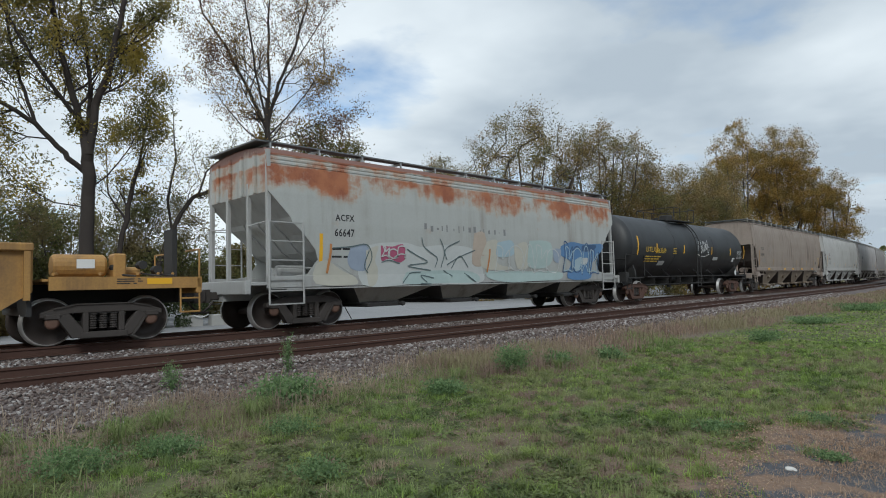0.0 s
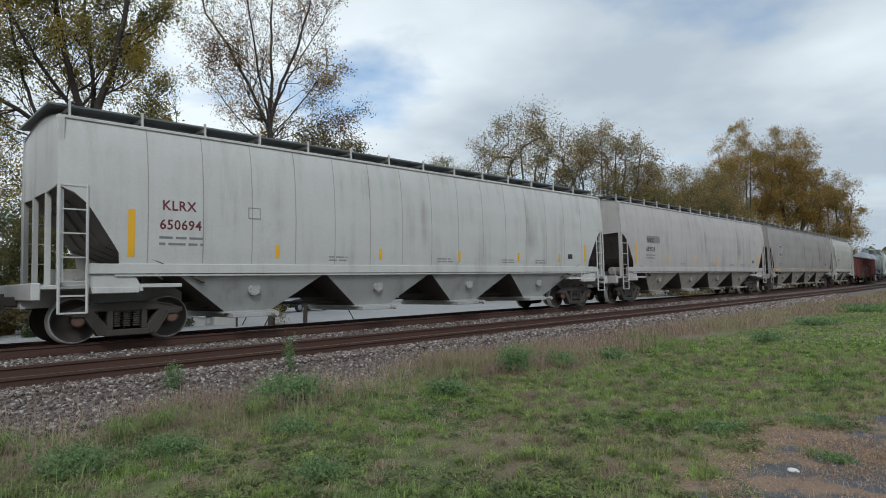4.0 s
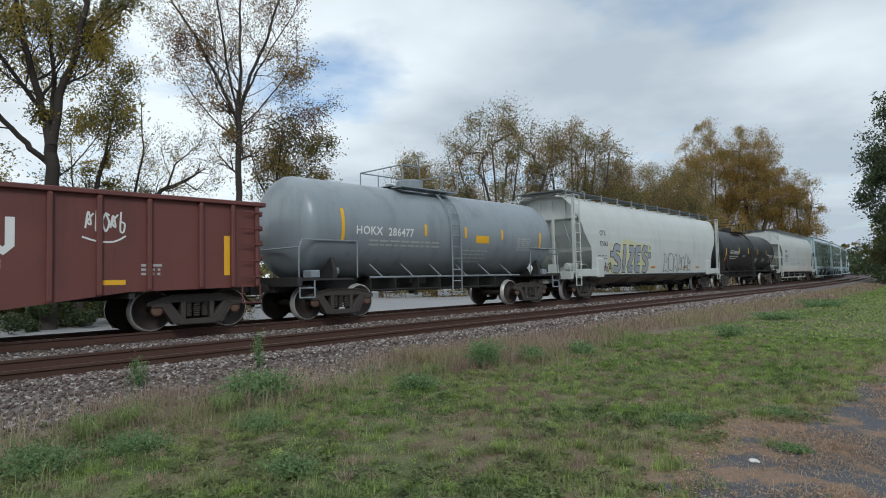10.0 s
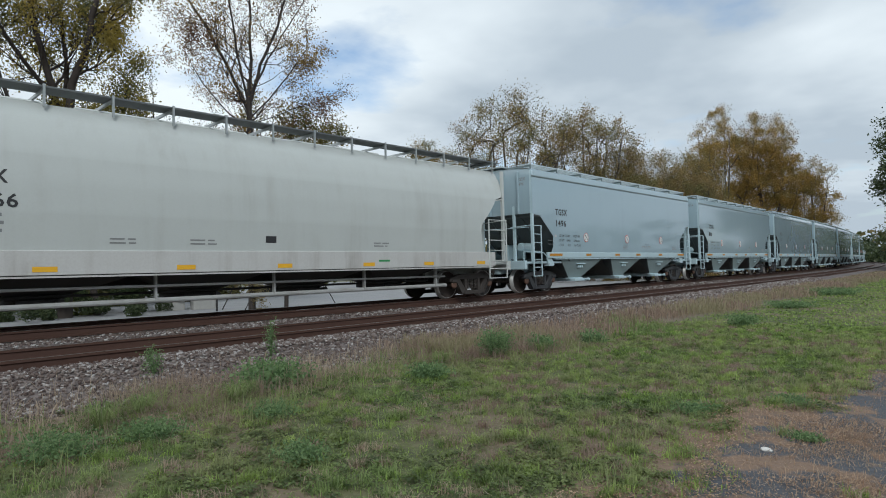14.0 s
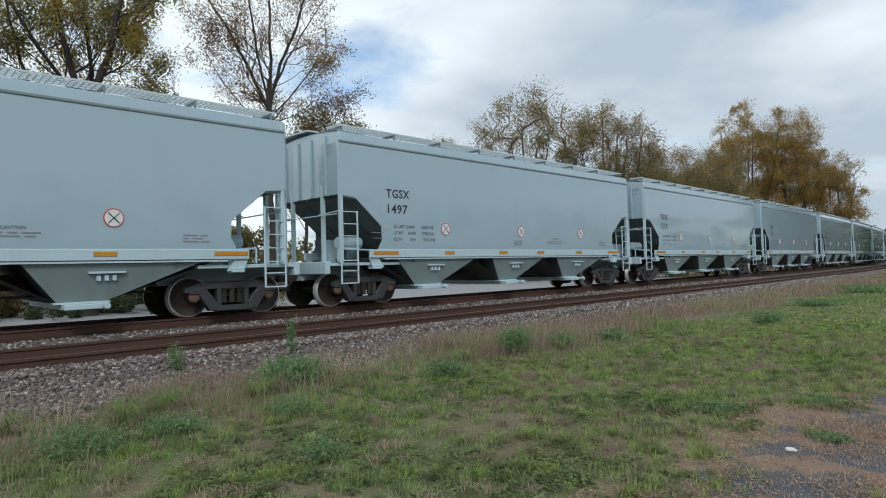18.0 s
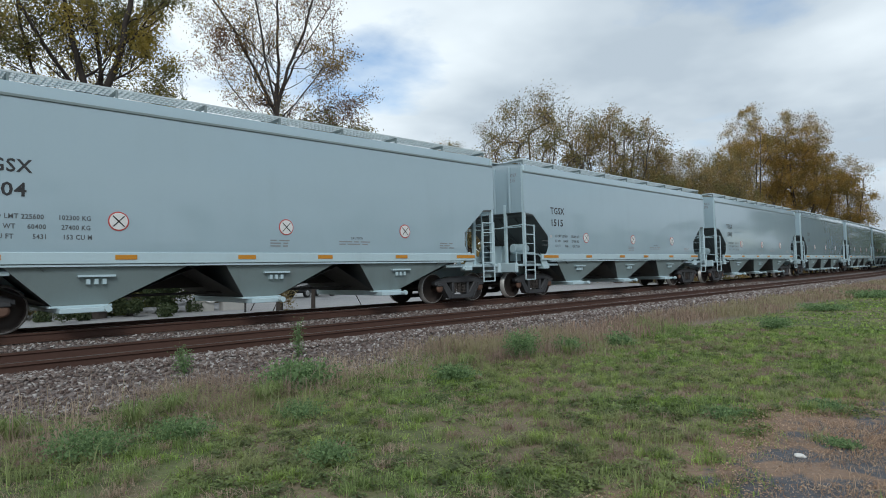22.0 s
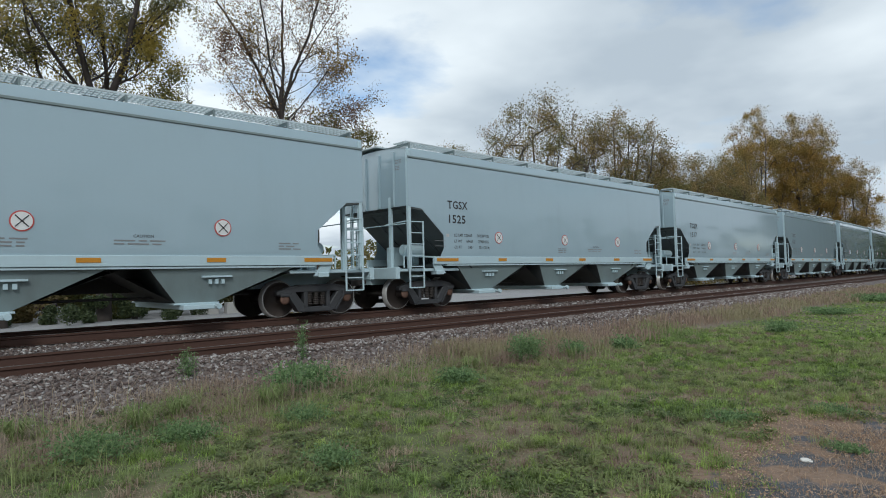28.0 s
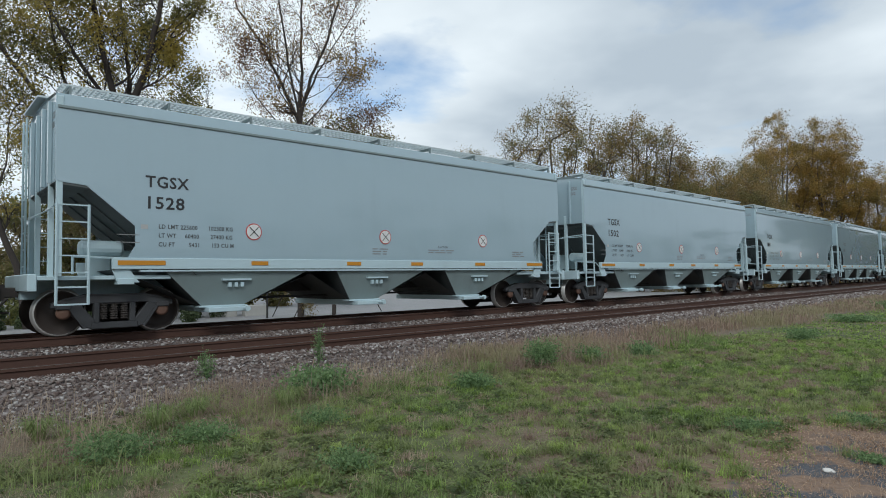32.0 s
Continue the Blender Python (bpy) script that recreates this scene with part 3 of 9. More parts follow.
def hopper_car(spec):
    """A covered hopper. spec gives its sizes, colours and marks; see CARS."""
    tc, ext = spec["tc"], spec["ext"]
    X = tc / 2 + ext
    half = tc / 2 + spec["over"]
    surf, ztop, zlow = spec["surf"], spec["ztop"], spec["zlow"]
    skin, trim = spec["skin"], spec.get("trim", spec["skin"])
    car = empty(spec["name"], Matrix.Identity(4), spec["label"], "hopper car", spec.get("group", ""))
    cut = spec["cut"]  # outline of the end's cut-away: (distance from the end, z), from the top down

    def end_x(z):
        zs = [c[1] for c in cut][::-1]
        xs = [c[0] for c in cut][::-1]
        return X - float(np.interp(z, zs, xs))

    # sides and roof in one shell
    zs = sorted(set([zlow] + [round(z, 3) for z in np.linspace(zlow, ztop, 22)] + [c[1] for c in cut if zlow <= c[1] <= ztop]))
    ring = [(-surf(z), z) for z in zs]
    roof = spec.get("roof", 0.12)
    yt = surf(ztop)
    ring += [(-yt * k, ztop + roof * (1 - k * k)) for k in (0.7, 0.35, 0.0)]
    full = ring + [(-y, z) for y, z in ring[-2::-1]]
    cols = [-1, -0.66, -0.33, 0, 0.33, 0.66, 1]
    verts, faces = [], []
    for y, z in full:
        e = end_x(min(z, ztop))
        verts += [(e * c, y, z) for c in cols]
    w = len(cols)
    for i in range(len(full) - 1):
        for j in range(w - 1):
            faces.append((i * w + j, i * w + j + 1, (i + 1) * w + j + 1, (i + 1) * w + j))
    me = raw("body", verts, faces, skin)
    me.shade_smooth()
    me.set_sharp_from_angle(angle=radians(28))
    attach("body", me, car)
    zc = cut[0][1] if spec.get("zcut") is None else spec["zcut"]
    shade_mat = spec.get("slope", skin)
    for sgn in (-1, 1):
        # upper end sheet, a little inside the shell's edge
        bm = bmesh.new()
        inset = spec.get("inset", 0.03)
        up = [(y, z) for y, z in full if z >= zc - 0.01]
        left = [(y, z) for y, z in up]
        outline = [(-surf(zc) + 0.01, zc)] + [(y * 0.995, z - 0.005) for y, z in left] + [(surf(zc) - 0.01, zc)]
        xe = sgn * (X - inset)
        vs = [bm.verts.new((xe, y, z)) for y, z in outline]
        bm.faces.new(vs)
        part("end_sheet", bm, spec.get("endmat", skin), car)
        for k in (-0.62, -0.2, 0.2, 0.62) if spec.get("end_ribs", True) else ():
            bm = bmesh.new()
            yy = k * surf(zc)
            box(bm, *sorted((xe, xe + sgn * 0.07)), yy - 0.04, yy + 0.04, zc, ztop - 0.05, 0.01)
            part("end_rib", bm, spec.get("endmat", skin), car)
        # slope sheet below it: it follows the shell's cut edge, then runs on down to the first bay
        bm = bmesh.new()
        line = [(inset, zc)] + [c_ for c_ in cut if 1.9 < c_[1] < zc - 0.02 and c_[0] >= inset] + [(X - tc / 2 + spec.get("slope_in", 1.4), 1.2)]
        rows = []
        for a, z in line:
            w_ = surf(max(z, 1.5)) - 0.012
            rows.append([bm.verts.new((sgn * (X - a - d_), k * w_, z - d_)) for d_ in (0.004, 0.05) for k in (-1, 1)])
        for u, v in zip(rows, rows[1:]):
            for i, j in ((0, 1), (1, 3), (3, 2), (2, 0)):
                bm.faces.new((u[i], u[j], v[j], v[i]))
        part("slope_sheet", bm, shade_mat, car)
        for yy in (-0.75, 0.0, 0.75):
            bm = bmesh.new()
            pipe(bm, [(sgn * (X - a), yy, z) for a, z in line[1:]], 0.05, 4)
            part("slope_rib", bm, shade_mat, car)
        # posts from platform to end sheet
        for yy in spec.get("posts", (-1.5, -0.55, 0.55, 1.5)):
            bm = bmesh.new()
            xx = sgn * (X - 0.07)
            box(bm, xx - 0.05, xx + 0.05, yy - 0.05, yy + 0.05, 1.15, zc + (0.3 if abs(yy) < 1 else ztop - zc - 0.05), 0.008)
            part("end_post", bm, trim, car)
        if spec.get("end_ladder"):
            xl = sgn * (X + 0.12)
            lad = None
            for yy in (0.95, 1.38):
                bm = bmesh.new()
                bar(bm, (xl, sgn * -yy, 1.15), (xl, sgn * -yy, ztop), 0.024, 5)
                lad = part("end_ladder" if lad is None else "stile", bm, trim, car if lad is None else lad)
            for k in range(9):
                bm = bmesh.new()
                bar(bm, (xl, sgn * -0.95, 1.4 + k * 0.36), (xl, sgn * -1.38, 1.4 + k * 0.36), 0.014, 4)
                part("rung", bm, trim, lad)
            bm = bmesh.new()
            bar(bm, (sgn * (X + 0.02), -1.5, 2.42), (sgn * (X + 0.02), 1.5, 2.42), 0.016, 5)
            part("grab_rail", bm, trim, car)
        # platform and end sill
        bm = bmesh.new()
        xa, xb = sorted((sgn * (half - 0.45), sgn * (tc / 2 - 0.95)))
        box(bm, xa, xb, -1.5, 1.5, 1.08, 1.16, 0.01)
        xa, xb = sorted((sgn * (half - 0.5), sgn * (half - 0.35)))
        box(bm, xa, xb, -1.52, 1.52, 0.88, 1.2, 0.015)
        xa, xb = sorted((sgn * (half - 0.4), sgn * (tc / 2 - 1.4)))
        box(bm, xa, xb, -0.32, 0.32, 0.72, 1.08)
        part("end_platform", bm, trim, car)
        # brake gear on the platform
        up_ = spec.get("gear_up", 0.0)
        bm = bmesh.new()
        lathe(bm, [(-0.45, 0.13), (-0.4, 0.17), (0.3, 0.17), (0.35, 0.13)], c=(sgn * (tc / 2 + 0.1), -0.62, 1.42 + up_), axis="x", n=14)
        part("air_reservoir", bm, spec.get("gear", trim), car)
        bm = bmesh.new()
        box(bm, sgn * (tc / 2) - 0.2, sgn * (tc / 2) + 0.25, 0.2, 0.55, 1.16, 1.55 + up_, 0.03)
        box(bm, sgn * (tc / 2) + 0.35, sgn * (tc / 2) + 0.6, -0.1, 0.25, 1.16, 1.42 + up_, 0.03)
        part("brake_valve", bm, spec.get("gear", trim), car)
        bm = bmesh.new()
        pipe(bm, [(sgn * (tc / 2 + 0.7), -0.9, 1.2), (sgn * (tc / 2 + 0.7), -0.9, 1.55), (sgn * (tc / 2 - 0.4), -1.05, 1.5), (sgn * (tc / 2 - 0.7), -1.1, 1.25)], 0.025)
        part("brake_pipe", bm, spec.get("gear", trim), car)
        for side in (-1, 1):
            add_ladder(car, sgn, side, X, half, tc, spec, trim)
    # side sills
    zb, zt = spec["sill"]
    for side in (-1, 1):
        bm = bmesh.new()
        xs_ = X - spec["sill_in"]
        ya, yb = sorted((side * (surf(zt) - 0.05), side * (surf(zt) + 0.035)))
        box(bm, -xs_, xs_, ya, yb, zb, zt, 0.008)
        ya, yb = sorted((side * (surf(zt) - 0.12), side * (surf(zt) + 0.02)))
        box(bm, -xs_ + 0.5, xs_ - 0.5, ya, yb, zb - 0.05, zb - 0.015)
        part("side_sill", bm, spec.get("sillmat", trim), car)
        # bolster web between sill and platform over the truck
        for sgn in (-1, 1):
            bm = bmesh.new()
            x1, pad = X - spec["sill_in"], spec.get("pad", 1.05)
            outl = [(sgn * x1, zb + 0.02), (sgn * (x1 - pad + 0.2), zb + 0.02), (sgn * (x1 - pad), 1.02), (sgn * (x1 - 0.1), 1.02)]
            ya, yb = sorted((side * (surf(zt) - 0.06), side * (surf(zt) - 0.02)))
            slab(bm, outl, ya, yb)
            box(bm, *sorted((sgn * (x1 - 0.1), sgn * (x1 - pad + 0.1))), *sorted((side * (surf(zt) - 0.25), side * (surf(zt) + 0.01))), 0.98, 1.1, 0.01)
            part("jacking_pad", bm, spec.get("sillmat", trim), car)
    # centre sill
    bm = bmesh.new()
    box(bm, -half + 0.5, half - 0.5, -0.22, 0.22, 0.74, 1.05)
    bar(bm, (-tc / 2 + 1.6, -0.62, 0.62), (tc / 2 - 1.6, -0.62, 0.62), 0.03)
    part("centre_sill", bm, UNDER, car)
    # hopper bays
    lo = spec.get("bay_low", 0.5)
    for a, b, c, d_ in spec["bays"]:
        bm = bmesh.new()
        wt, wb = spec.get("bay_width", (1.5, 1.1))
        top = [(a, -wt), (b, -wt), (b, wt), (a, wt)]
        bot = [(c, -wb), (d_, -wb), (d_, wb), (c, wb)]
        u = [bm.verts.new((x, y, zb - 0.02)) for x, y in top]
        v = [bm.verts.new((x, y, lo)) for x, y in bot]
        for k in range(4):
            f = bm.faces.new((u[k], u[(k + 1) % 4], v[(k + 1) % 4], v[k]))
            # Sheets facing along the train can take bayend, a colour with shade painted in.
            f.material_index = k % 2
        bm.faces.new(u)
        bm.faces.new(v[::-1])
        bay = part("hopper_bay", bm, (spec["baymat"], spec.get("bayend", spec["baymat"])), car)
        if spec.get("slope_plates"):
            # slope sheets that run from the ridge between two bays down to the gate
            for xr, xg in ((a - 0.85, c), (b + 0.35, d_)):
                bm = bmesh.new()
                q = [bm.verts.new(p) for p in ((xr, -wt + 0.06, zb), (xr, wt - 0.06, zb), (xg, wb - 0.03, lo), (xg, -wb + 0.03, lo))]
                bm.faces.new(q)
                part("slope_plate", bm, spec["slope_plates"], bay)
        bm = bmesh.new()
        box(bm, c - 0.06, d_ + 0.06, -wb - 0.06, wb + 0.06, lo - 0.04, lo, 0.005)
        box(bm, c + 0.08, d_ - 0.02, -wb - 0.25, wb + 0.25, lo - 0.14, lo - 0.04, 0.01)
        bar(bm, (d_ - 0.1, -wb - 0.42, lo - 0.08), (d_ - 0.1, wb + 0.42, lo - 0.08), 0.035, 8)
        lathe(bm, [(-wb - 0.46, 0.06), (-wb - 0.38, 0.07)], c=(d_ - 0.1, 0, lo - 0.08), axis="y", n=8)
        part("outlet_gate", bm, spec["gatemat"], bay)
        if spec.get("bay_plate", True):
            t = 0.42
            ym = wt + (wb - wt) * t
            xm = ((a + b) / 2 * (1 - t) + (c + d_) / 2 * t)
            zm = zb + (lo - zb) * t
            bm = bmesh.new()
            if spec["bay_plate"] == "round":
                lathe(bm, [(-ym - 0.05, 0.15), (-ym - 0.02, 0.16), (-ym + 0.1, 0.16)], c=(xm, 0, zm), axis="y", n=12)
                for q in range(6):
                    bar(bm, (xm + 0.11 * math.cos(q), -ym - 0.05, zm + 0.11 * math.sin(q)), (xm + 0.11 * math.cos(q), -ym - 0.08, zm + 0.11 * math.sin(q)), 0.02, 5)
            else:
                box(bm, xm - 0.3, xm + 0.35, -ym - 0.1, -ym + 0.1, zm + 0.08, zm + 0.12)
                for q in (-0.12, 0.02, 0.16):
                    box(bm, xm + q - 0.035, xm + q + 0.035, -ym - 0.06, -ym + 0.12, zm - 0.06, zm + 0.04)
            part("vibrator_bracket", bm, spec["gatemat"], bay)
    # running board along the roof
    add_running_board(car, spec, X, ztop, roof, yt)
    # upper side trim lines
    for z, t in spec.get("belts", ()):
        for side in (-1, 1):
            bm = bmesh.new()
            ya, yb = sorted((side * (surf(z) - 0.02), side * (surf(z) + t)))
            box(bm, -X + 0.02, X - 0.02, ya, yb, z - 0.03, z + 0.03, 0.008)
            part("top_chord", bm, spec.get("beltmat", trim), car)
    for k in range(spec.get("seams", 0)):
        x = -X + 1.6 + (2 * X - 3.2) * k / (spec["seams"] - 1)
        stripe(car, x - 0.011, x + 0.011, zt + 0.02, ztop - 0.06, spec["seammat"], surf, "weld_seam", 0.003)
    add_couplers(car, half)
    for sgn in (-1, 1):
        add_truck(car, sgn * tc / 2, spec.get("iron"))
    return car


def add_ladder(car, sgn, side, X, half, tc, spec, mat):
    """Side ladder at the corner with rungs, and the stirrup step below it."""
    ys = side * (spec["surf"](2.5) + 0.0)
    xa, xb = sgn * (X - 0.03), sgn * (X - spec.get("lad_w", 0.5))
    z0, z1 = 1.1, spec.get("lad_top", 2.85)
    skin = spec.get("ladmat", mat)
    lad = None
    for x in (xa, xb):
        bm = bmesh.new()
        bar(bm, (x, ys, 0.62), (x, ys, z1), 0.027, 5)
        if lad is None:
            lad = part("ladder", bm, skin, car)
        else:
            part("stile", bm, skin, lad)
    n = spec.get("rungs", 4)
    for z in [0.63, 0.95] + [z0 + 0.12 + (z1 - z0 - 0.14) * k / (n - 1) for k in range(n)]:
        bm = bmesh.new()
        bar(bm, (xa, ys, z), (xb, ys, z), 0.017 if z > 1 else 0.022, 4)
        part("rung", bm, skin, lad)
    bm = bmesh.new()
    bar(bm, (xa, ys, z1), (xa, side * 0.6, z1 - 0.05), 0.017, 5)
    part("hand_rail", bm, skin, lad)


def add_running_board(car, spec, X, ztop, roof, yt):
    zr = spec.get("board", ztop + roof + 0.1)
    y0 = spec.get("board_y", 1.05)
    for side in (-1, 1):
        bm = bmesh.new()
        ya, yb = sorted((side * (y0 - spec.get("board_w", 0.55)), side * y0))
        if spec.get("lattice"):
            for k in range(4):
                yy = ya + (yb - ya) * k / 3
                box(bm, -X + 0.1, X - 0.1, yy - 0.012, yy + 0.012, zr, zr + 0.035)
            n = int((2 * X - 0.2) / 0.11)
            for k in range(n):
                xx = -X + 0.1 + 0.11 * k
                box(bm, xx, xx + 0.022, ya, yb, zr + 0.004, zr + 0.03)
        else:
            box(bm, -X + 0.1, X - 0.1, ya, yb, zr, zr + 0.035)
        part("running_board", bm, spec.get("boardmat", GRATE), car)
    for sgn in (-1, 1):
        bm = bmesh.new()
        xa, xb = sorted((sgn * (X + 0.12), sgn * (X - 0.5)))
        box(bm, xa, xb, spec.get("end_board_from", -y0), y0, zr - 0.008, zr + 0.028)
        part("end_board", bm, spec.get("boardmat", GRATE), car)
    n = spec.get("stands", 14)
    bm = bmesh.new()
    box(bm, -0.02, 0.02, -y0 - 0.02, -y0 + 0.03, ztop - 0.1, zr + spec.get("stand_up", 0.06))
    box(bm, -0.02, 0.02, -y0 + 0.03, y0 - 0.03, zr - 0.07, zr - 0.005)
    box(bm, -0.02, 0.02, y0 - 0.03, y0 + 0.02, ztop - 0.1, zr + spec.get("stand_up", 0.06))
    me = finish(bm, "board_stand", spec.get("standmat", GALV))
    for k in range(n):
        attach("board_stand", me, car, m=pose(-X + 0.25 + (2 * X - 0.5) * k / (n - 1), 0, 0))
    # hatch covers between the boards
    for k in range(4):
        bm = bmesh.new()
        xc = -X + 2 * X * (k + 0.5) / 4
        box(bm, xc - X / 4 + 0.25, xc + X / 4 - 0.25, -0.4, 0.4, ztop + roof - 0.02, ztop + roof + 0.09, 0.03)
        part("trough_hatch", bm, spec["skin"], car)



def tank_car(spec):
    tc, R, C = spec["tc"], spec["radius"], spec["centre"]
    X, half = tc / 2 + spec["ext"], tc / 2 + spec["over"]
    car = empty(spec["name"], Matrix.Identity(4), spec["label"], "tank car")
    skin, trim = spec["skin"], spec["trim"]
    bm = bmesh.new()
    ring = [(-X + 0.62 * (1 - math.sqrt(max(0, 1 - (r / R) ** 2))), r) for r in (0.02, 0.3, 0.6, 0.85, 1.05, 1.2, 1.32, 1.4, R) if r <= R]
    mid = [(x, R) for x in np.linspace(-X + 0.66, X - 0.66, 7)]
    lathe(bm, ring + mid + [(-a, r) for a, r in ring[::-1]], c=(0, 0, C), axis="x", n=56)
    me = finish(bm, "tank", skin)
    me.shade_smooth()
    attach("tank", me, car)
    # weld belts
    for x in spec.get("belts", (-0.33, 0.33)):
        bm = bmesh.new()
        lathe(bm, [(x * X - 0.02, R - 0.02), (x * X - 0.02, R + 0.004), (x * X + 0.02, R + 0.004), (x * X + 0.02, R - 0.02)], c=(0, 0, C), axis="x", n=56)
        part("weld_seam", bm, skin, car)
    xd = spec.get("dome", 0.0)
    bm = bmesh.new()
    rd = spec.get("dome_r", 0.33)
    lathe(bm, [(C + R - 0.1, rd), (C + R + 0.32, rd), (C + R + 0.36, rd - 0.03), (C + R + 0.38, 0.1)], c=(xd, 0, 0), axis="z", n=20)
    lathe(bm, [(C + R - 0.1, 0.12), (C + R + 0.2, 0.12)], c=(xd - 0.75, 0.2, 0), axis="z", n=10)
    part("manway", bm, spec.get("domemat", trim), car)
    # top platform with its railing
    bm = bmesh.new()
    box(bm, xd - 1.3, xd + 1.3, -1.0, -0.5, C + R - 0.06, C + R - 0.02)
    box(bm, xd - 1.3, xd + 1.3, 0.5, 1.0, C + R - 0.06, C + R - 0.02)
    box(bm, xd - 1.3, xd - 0.6, -0.5, 0.5, C + R + 0.02, C + R + 0.05)
    box(bm, xd + 0.6, xd + 1.3, -0.5, 0.5, C + R + 0.02, C + R + 0.05)
    part("platform", bm, trim, car)
    bm = bmesh.new()
    h = C + R + 0.62
    for sy in (-1, 1):
        for x in (-1.28, -0.5, 0.5, 1.28):
            if abs(x) > 1 or sy > 0:
                bar(bm, (xd + x, sy * 1.0, C + R - 0.04), (xd + x, sy * 1.0, h), 0.022, 5)
        if sy > 0:
            bar(bm, (xd - 1.28, sy, h), (xd + 1.28, sy, h), 0.022, 5)
        else:
            bar(bm, (xd - 1.28, sy, h), (xd - 0.55, sy, h), 0.022, 5)
            bar(bm, (xd - 0.55, sy, h), (xd - 0.5, sy, C + R), 0.022, 5)
            bar(bm, (xd + 0.55, sy, h), (xd + 1.28, sy, h), 0.022, 5)
            bar(bm, (xd + 0.55, sy, h), (xd + 0.5, sy, C + R), 0.022, 5)
    for x in (-1.28, 1.28):
        bar(bm, (xd + x, -1, h), (xd + x, 1, h), 0.022, 5)
    part("railing", bm, trim, car)
    # side ladders that follow the shell
    for side in (-1, 1):
        bm = bmesh.new()
        for dx in (-0.22, 0.22):
            pts = []
            for k in range(9):
                a = radians(58 - k * 58 / 8 * 1.0)
                pts.append((xd + spec.get("lad", 0.35) + dx, side * (R + 0.13) * math.cos(a), C + (R + 0.13) * math.sin(a)))
            pts += [(xd + spec.get("lad", 0.35) + dx, side * (R + 0.14), C - 0.9), (xd + spec.get("lad", 0.35) + dx, side * (R + 0.12), 0.55)]
            pipe(bm, pts, 0.025, 5)
        zz = 0.58
        while zz < C + R * 0.82:
            y = (R + 0.14) if zz < C else math.sqrt(max(0.01, (R + 0.13) ** 2 - (zz - C) ** 2))
            bar(bm, (xd + spec.get("lad", 0.35) - 0.22, side * y, zz), (xd + spec.get("lad", 0.35) + 0.22, side * y, zz), 0.018, 5)
            zz += 0.36
        part("ladder", bm, trim, car)
        bm = bmesh.new()
        bar(bm, (-tc / 2 + 0.9, side * 1.25, 1.1), (tc / 2 - 0.9, side * 1.25, 1.1), 0.03, 6)
        for x in np.linspace(-tc / 2 + 1.4, tc / 2 - 1.4, 6):
            bar(bm, (x, side * 1.25, 1.1), (x - 0.28, side * 0.95, C - R * 0.72), 0.022, 4)
        part("grab_rail", bm, trim, car)
    # bottom outlet and pipes
    bm = bmesh.new()
    box(bm, xd - 0.4, xd + 0.4, -0.35, 0.35, C - R - 0.25, C - R + 0.06, 0.05)
    lathe(bm, [(0.55, 0.1), (C - R - 0.2, 0.14)], c=(xd, 0, 0), axis="z", n=12)
    bar(bm, (-tc / 2 + 1.2, -0.55, 0.72), (tc / 2 - 1.2, -0.55, 0.72), 0.03)
    lathe(bm, [(xd - 2.6, 0.2), (xd - 1.7, 0.2)], c=(0, 0.3, 0.85), axis="x", n=12)
    part("outlet_piping", bm, UNDER, car)
    for x in np.linspace(-tc / 2 + 1.5, tc / 2 - 1.5, 7):
        bm = bmesh.new()
        box(bm, x - 0.02, x + 0.02, -0.6, 0.6, 0.66, C - R + 0.03)
        part("pipe_hanger", bm, UNDER, car)
    for sgn in (-1, 1):
        xt = sgn * tc / 2
        bm = bmesh.new()
        # saddle
        pts = [(-1.3, 1.02), (-1.3, 1.3), (-1.18, 1.66)] + [(y, C - math.sqrt(R * R - y * y) + 0.02) for y in (-1.0, -0.5, 0, 0.5, 1.0)] + [(1.18, 1.66), (1.3, 1.3), (1.3, 1.02)]
        crossplate(bm, pts, xt + sgn * 0.35 - 0.06, xt + sgn * 0.35 + 0.06)
        box(bm, *sorted((xt - sgn * 1.2, sgn * (half - 0.4))), -0.32, 0.32, 0.74, 1.08)
        box(bm, *sorted((xt - sgn * 0.2, sgn * (half - 0.42))), -1.4, 1.4, 1.04, 1.1)
        box(bm, *sorted((sgn * (half - 0.5), sgn * (half - 0.36))), -1.45, 1.45, 0.9, 1.14)
        part("stub_sill", bm, spec.get("sillmat", trim), car)
        # hand rail round the end, steps
        bm = bmesh.new()
        for side in (-1, 1):
            x1, x2 = sgn * (half - 0.45), sgn * (tc / 2 - 0.35)
            pipe(bm, [(x2, side * 1.38, 1.1), (x2, side * 1.38, 2.1), (sgn * (X - 0.1), side * 1.38, 2.1), (x1, side * 1.38, 1.85), (x1, side * 1.38, 1.1)], 0.022, 5)
            for xx in (x1, x1 - sgn * 0.45):
                bar(bm, (xx, side * 1.42, 1.05), (xx, side * 1.42, 0.6), 0.022, 5)
            for z in (0.61, 0.85):
                bar(bm, (x1, side * 1.42, z), (x1 - sgn * 0.45, side * 1.42, z), 0.022, 5)
        bar(bm, (x1, -1.38, 1.9), (x1, 1.38, 1.9), 0.022, 5)
        part("hand_rail", bm, trim, car)
        bm = bmesh.new()
        lathe(bm, [(0.0, 0.15), (0.5, 0.15)], c=(xt + sgn * 0.4, -0.75, 1.3), axis="x", n=12)
        box(bm, xt + sgn * 0.9 - 0.15, xt + sgn * 0.9 + 0.15, -1.2, -0.8, 1.1, 1.32, 0.03)
        part("brake_gear", bm, trim, car)
        add_truck(car, xt, spec.get("iron"))
    add_couplers(car, half)
    return car


def tank_surf(R, C):
    return lambda z: math.sqrt(max(0.04, R * R - (z - C) ** 2))


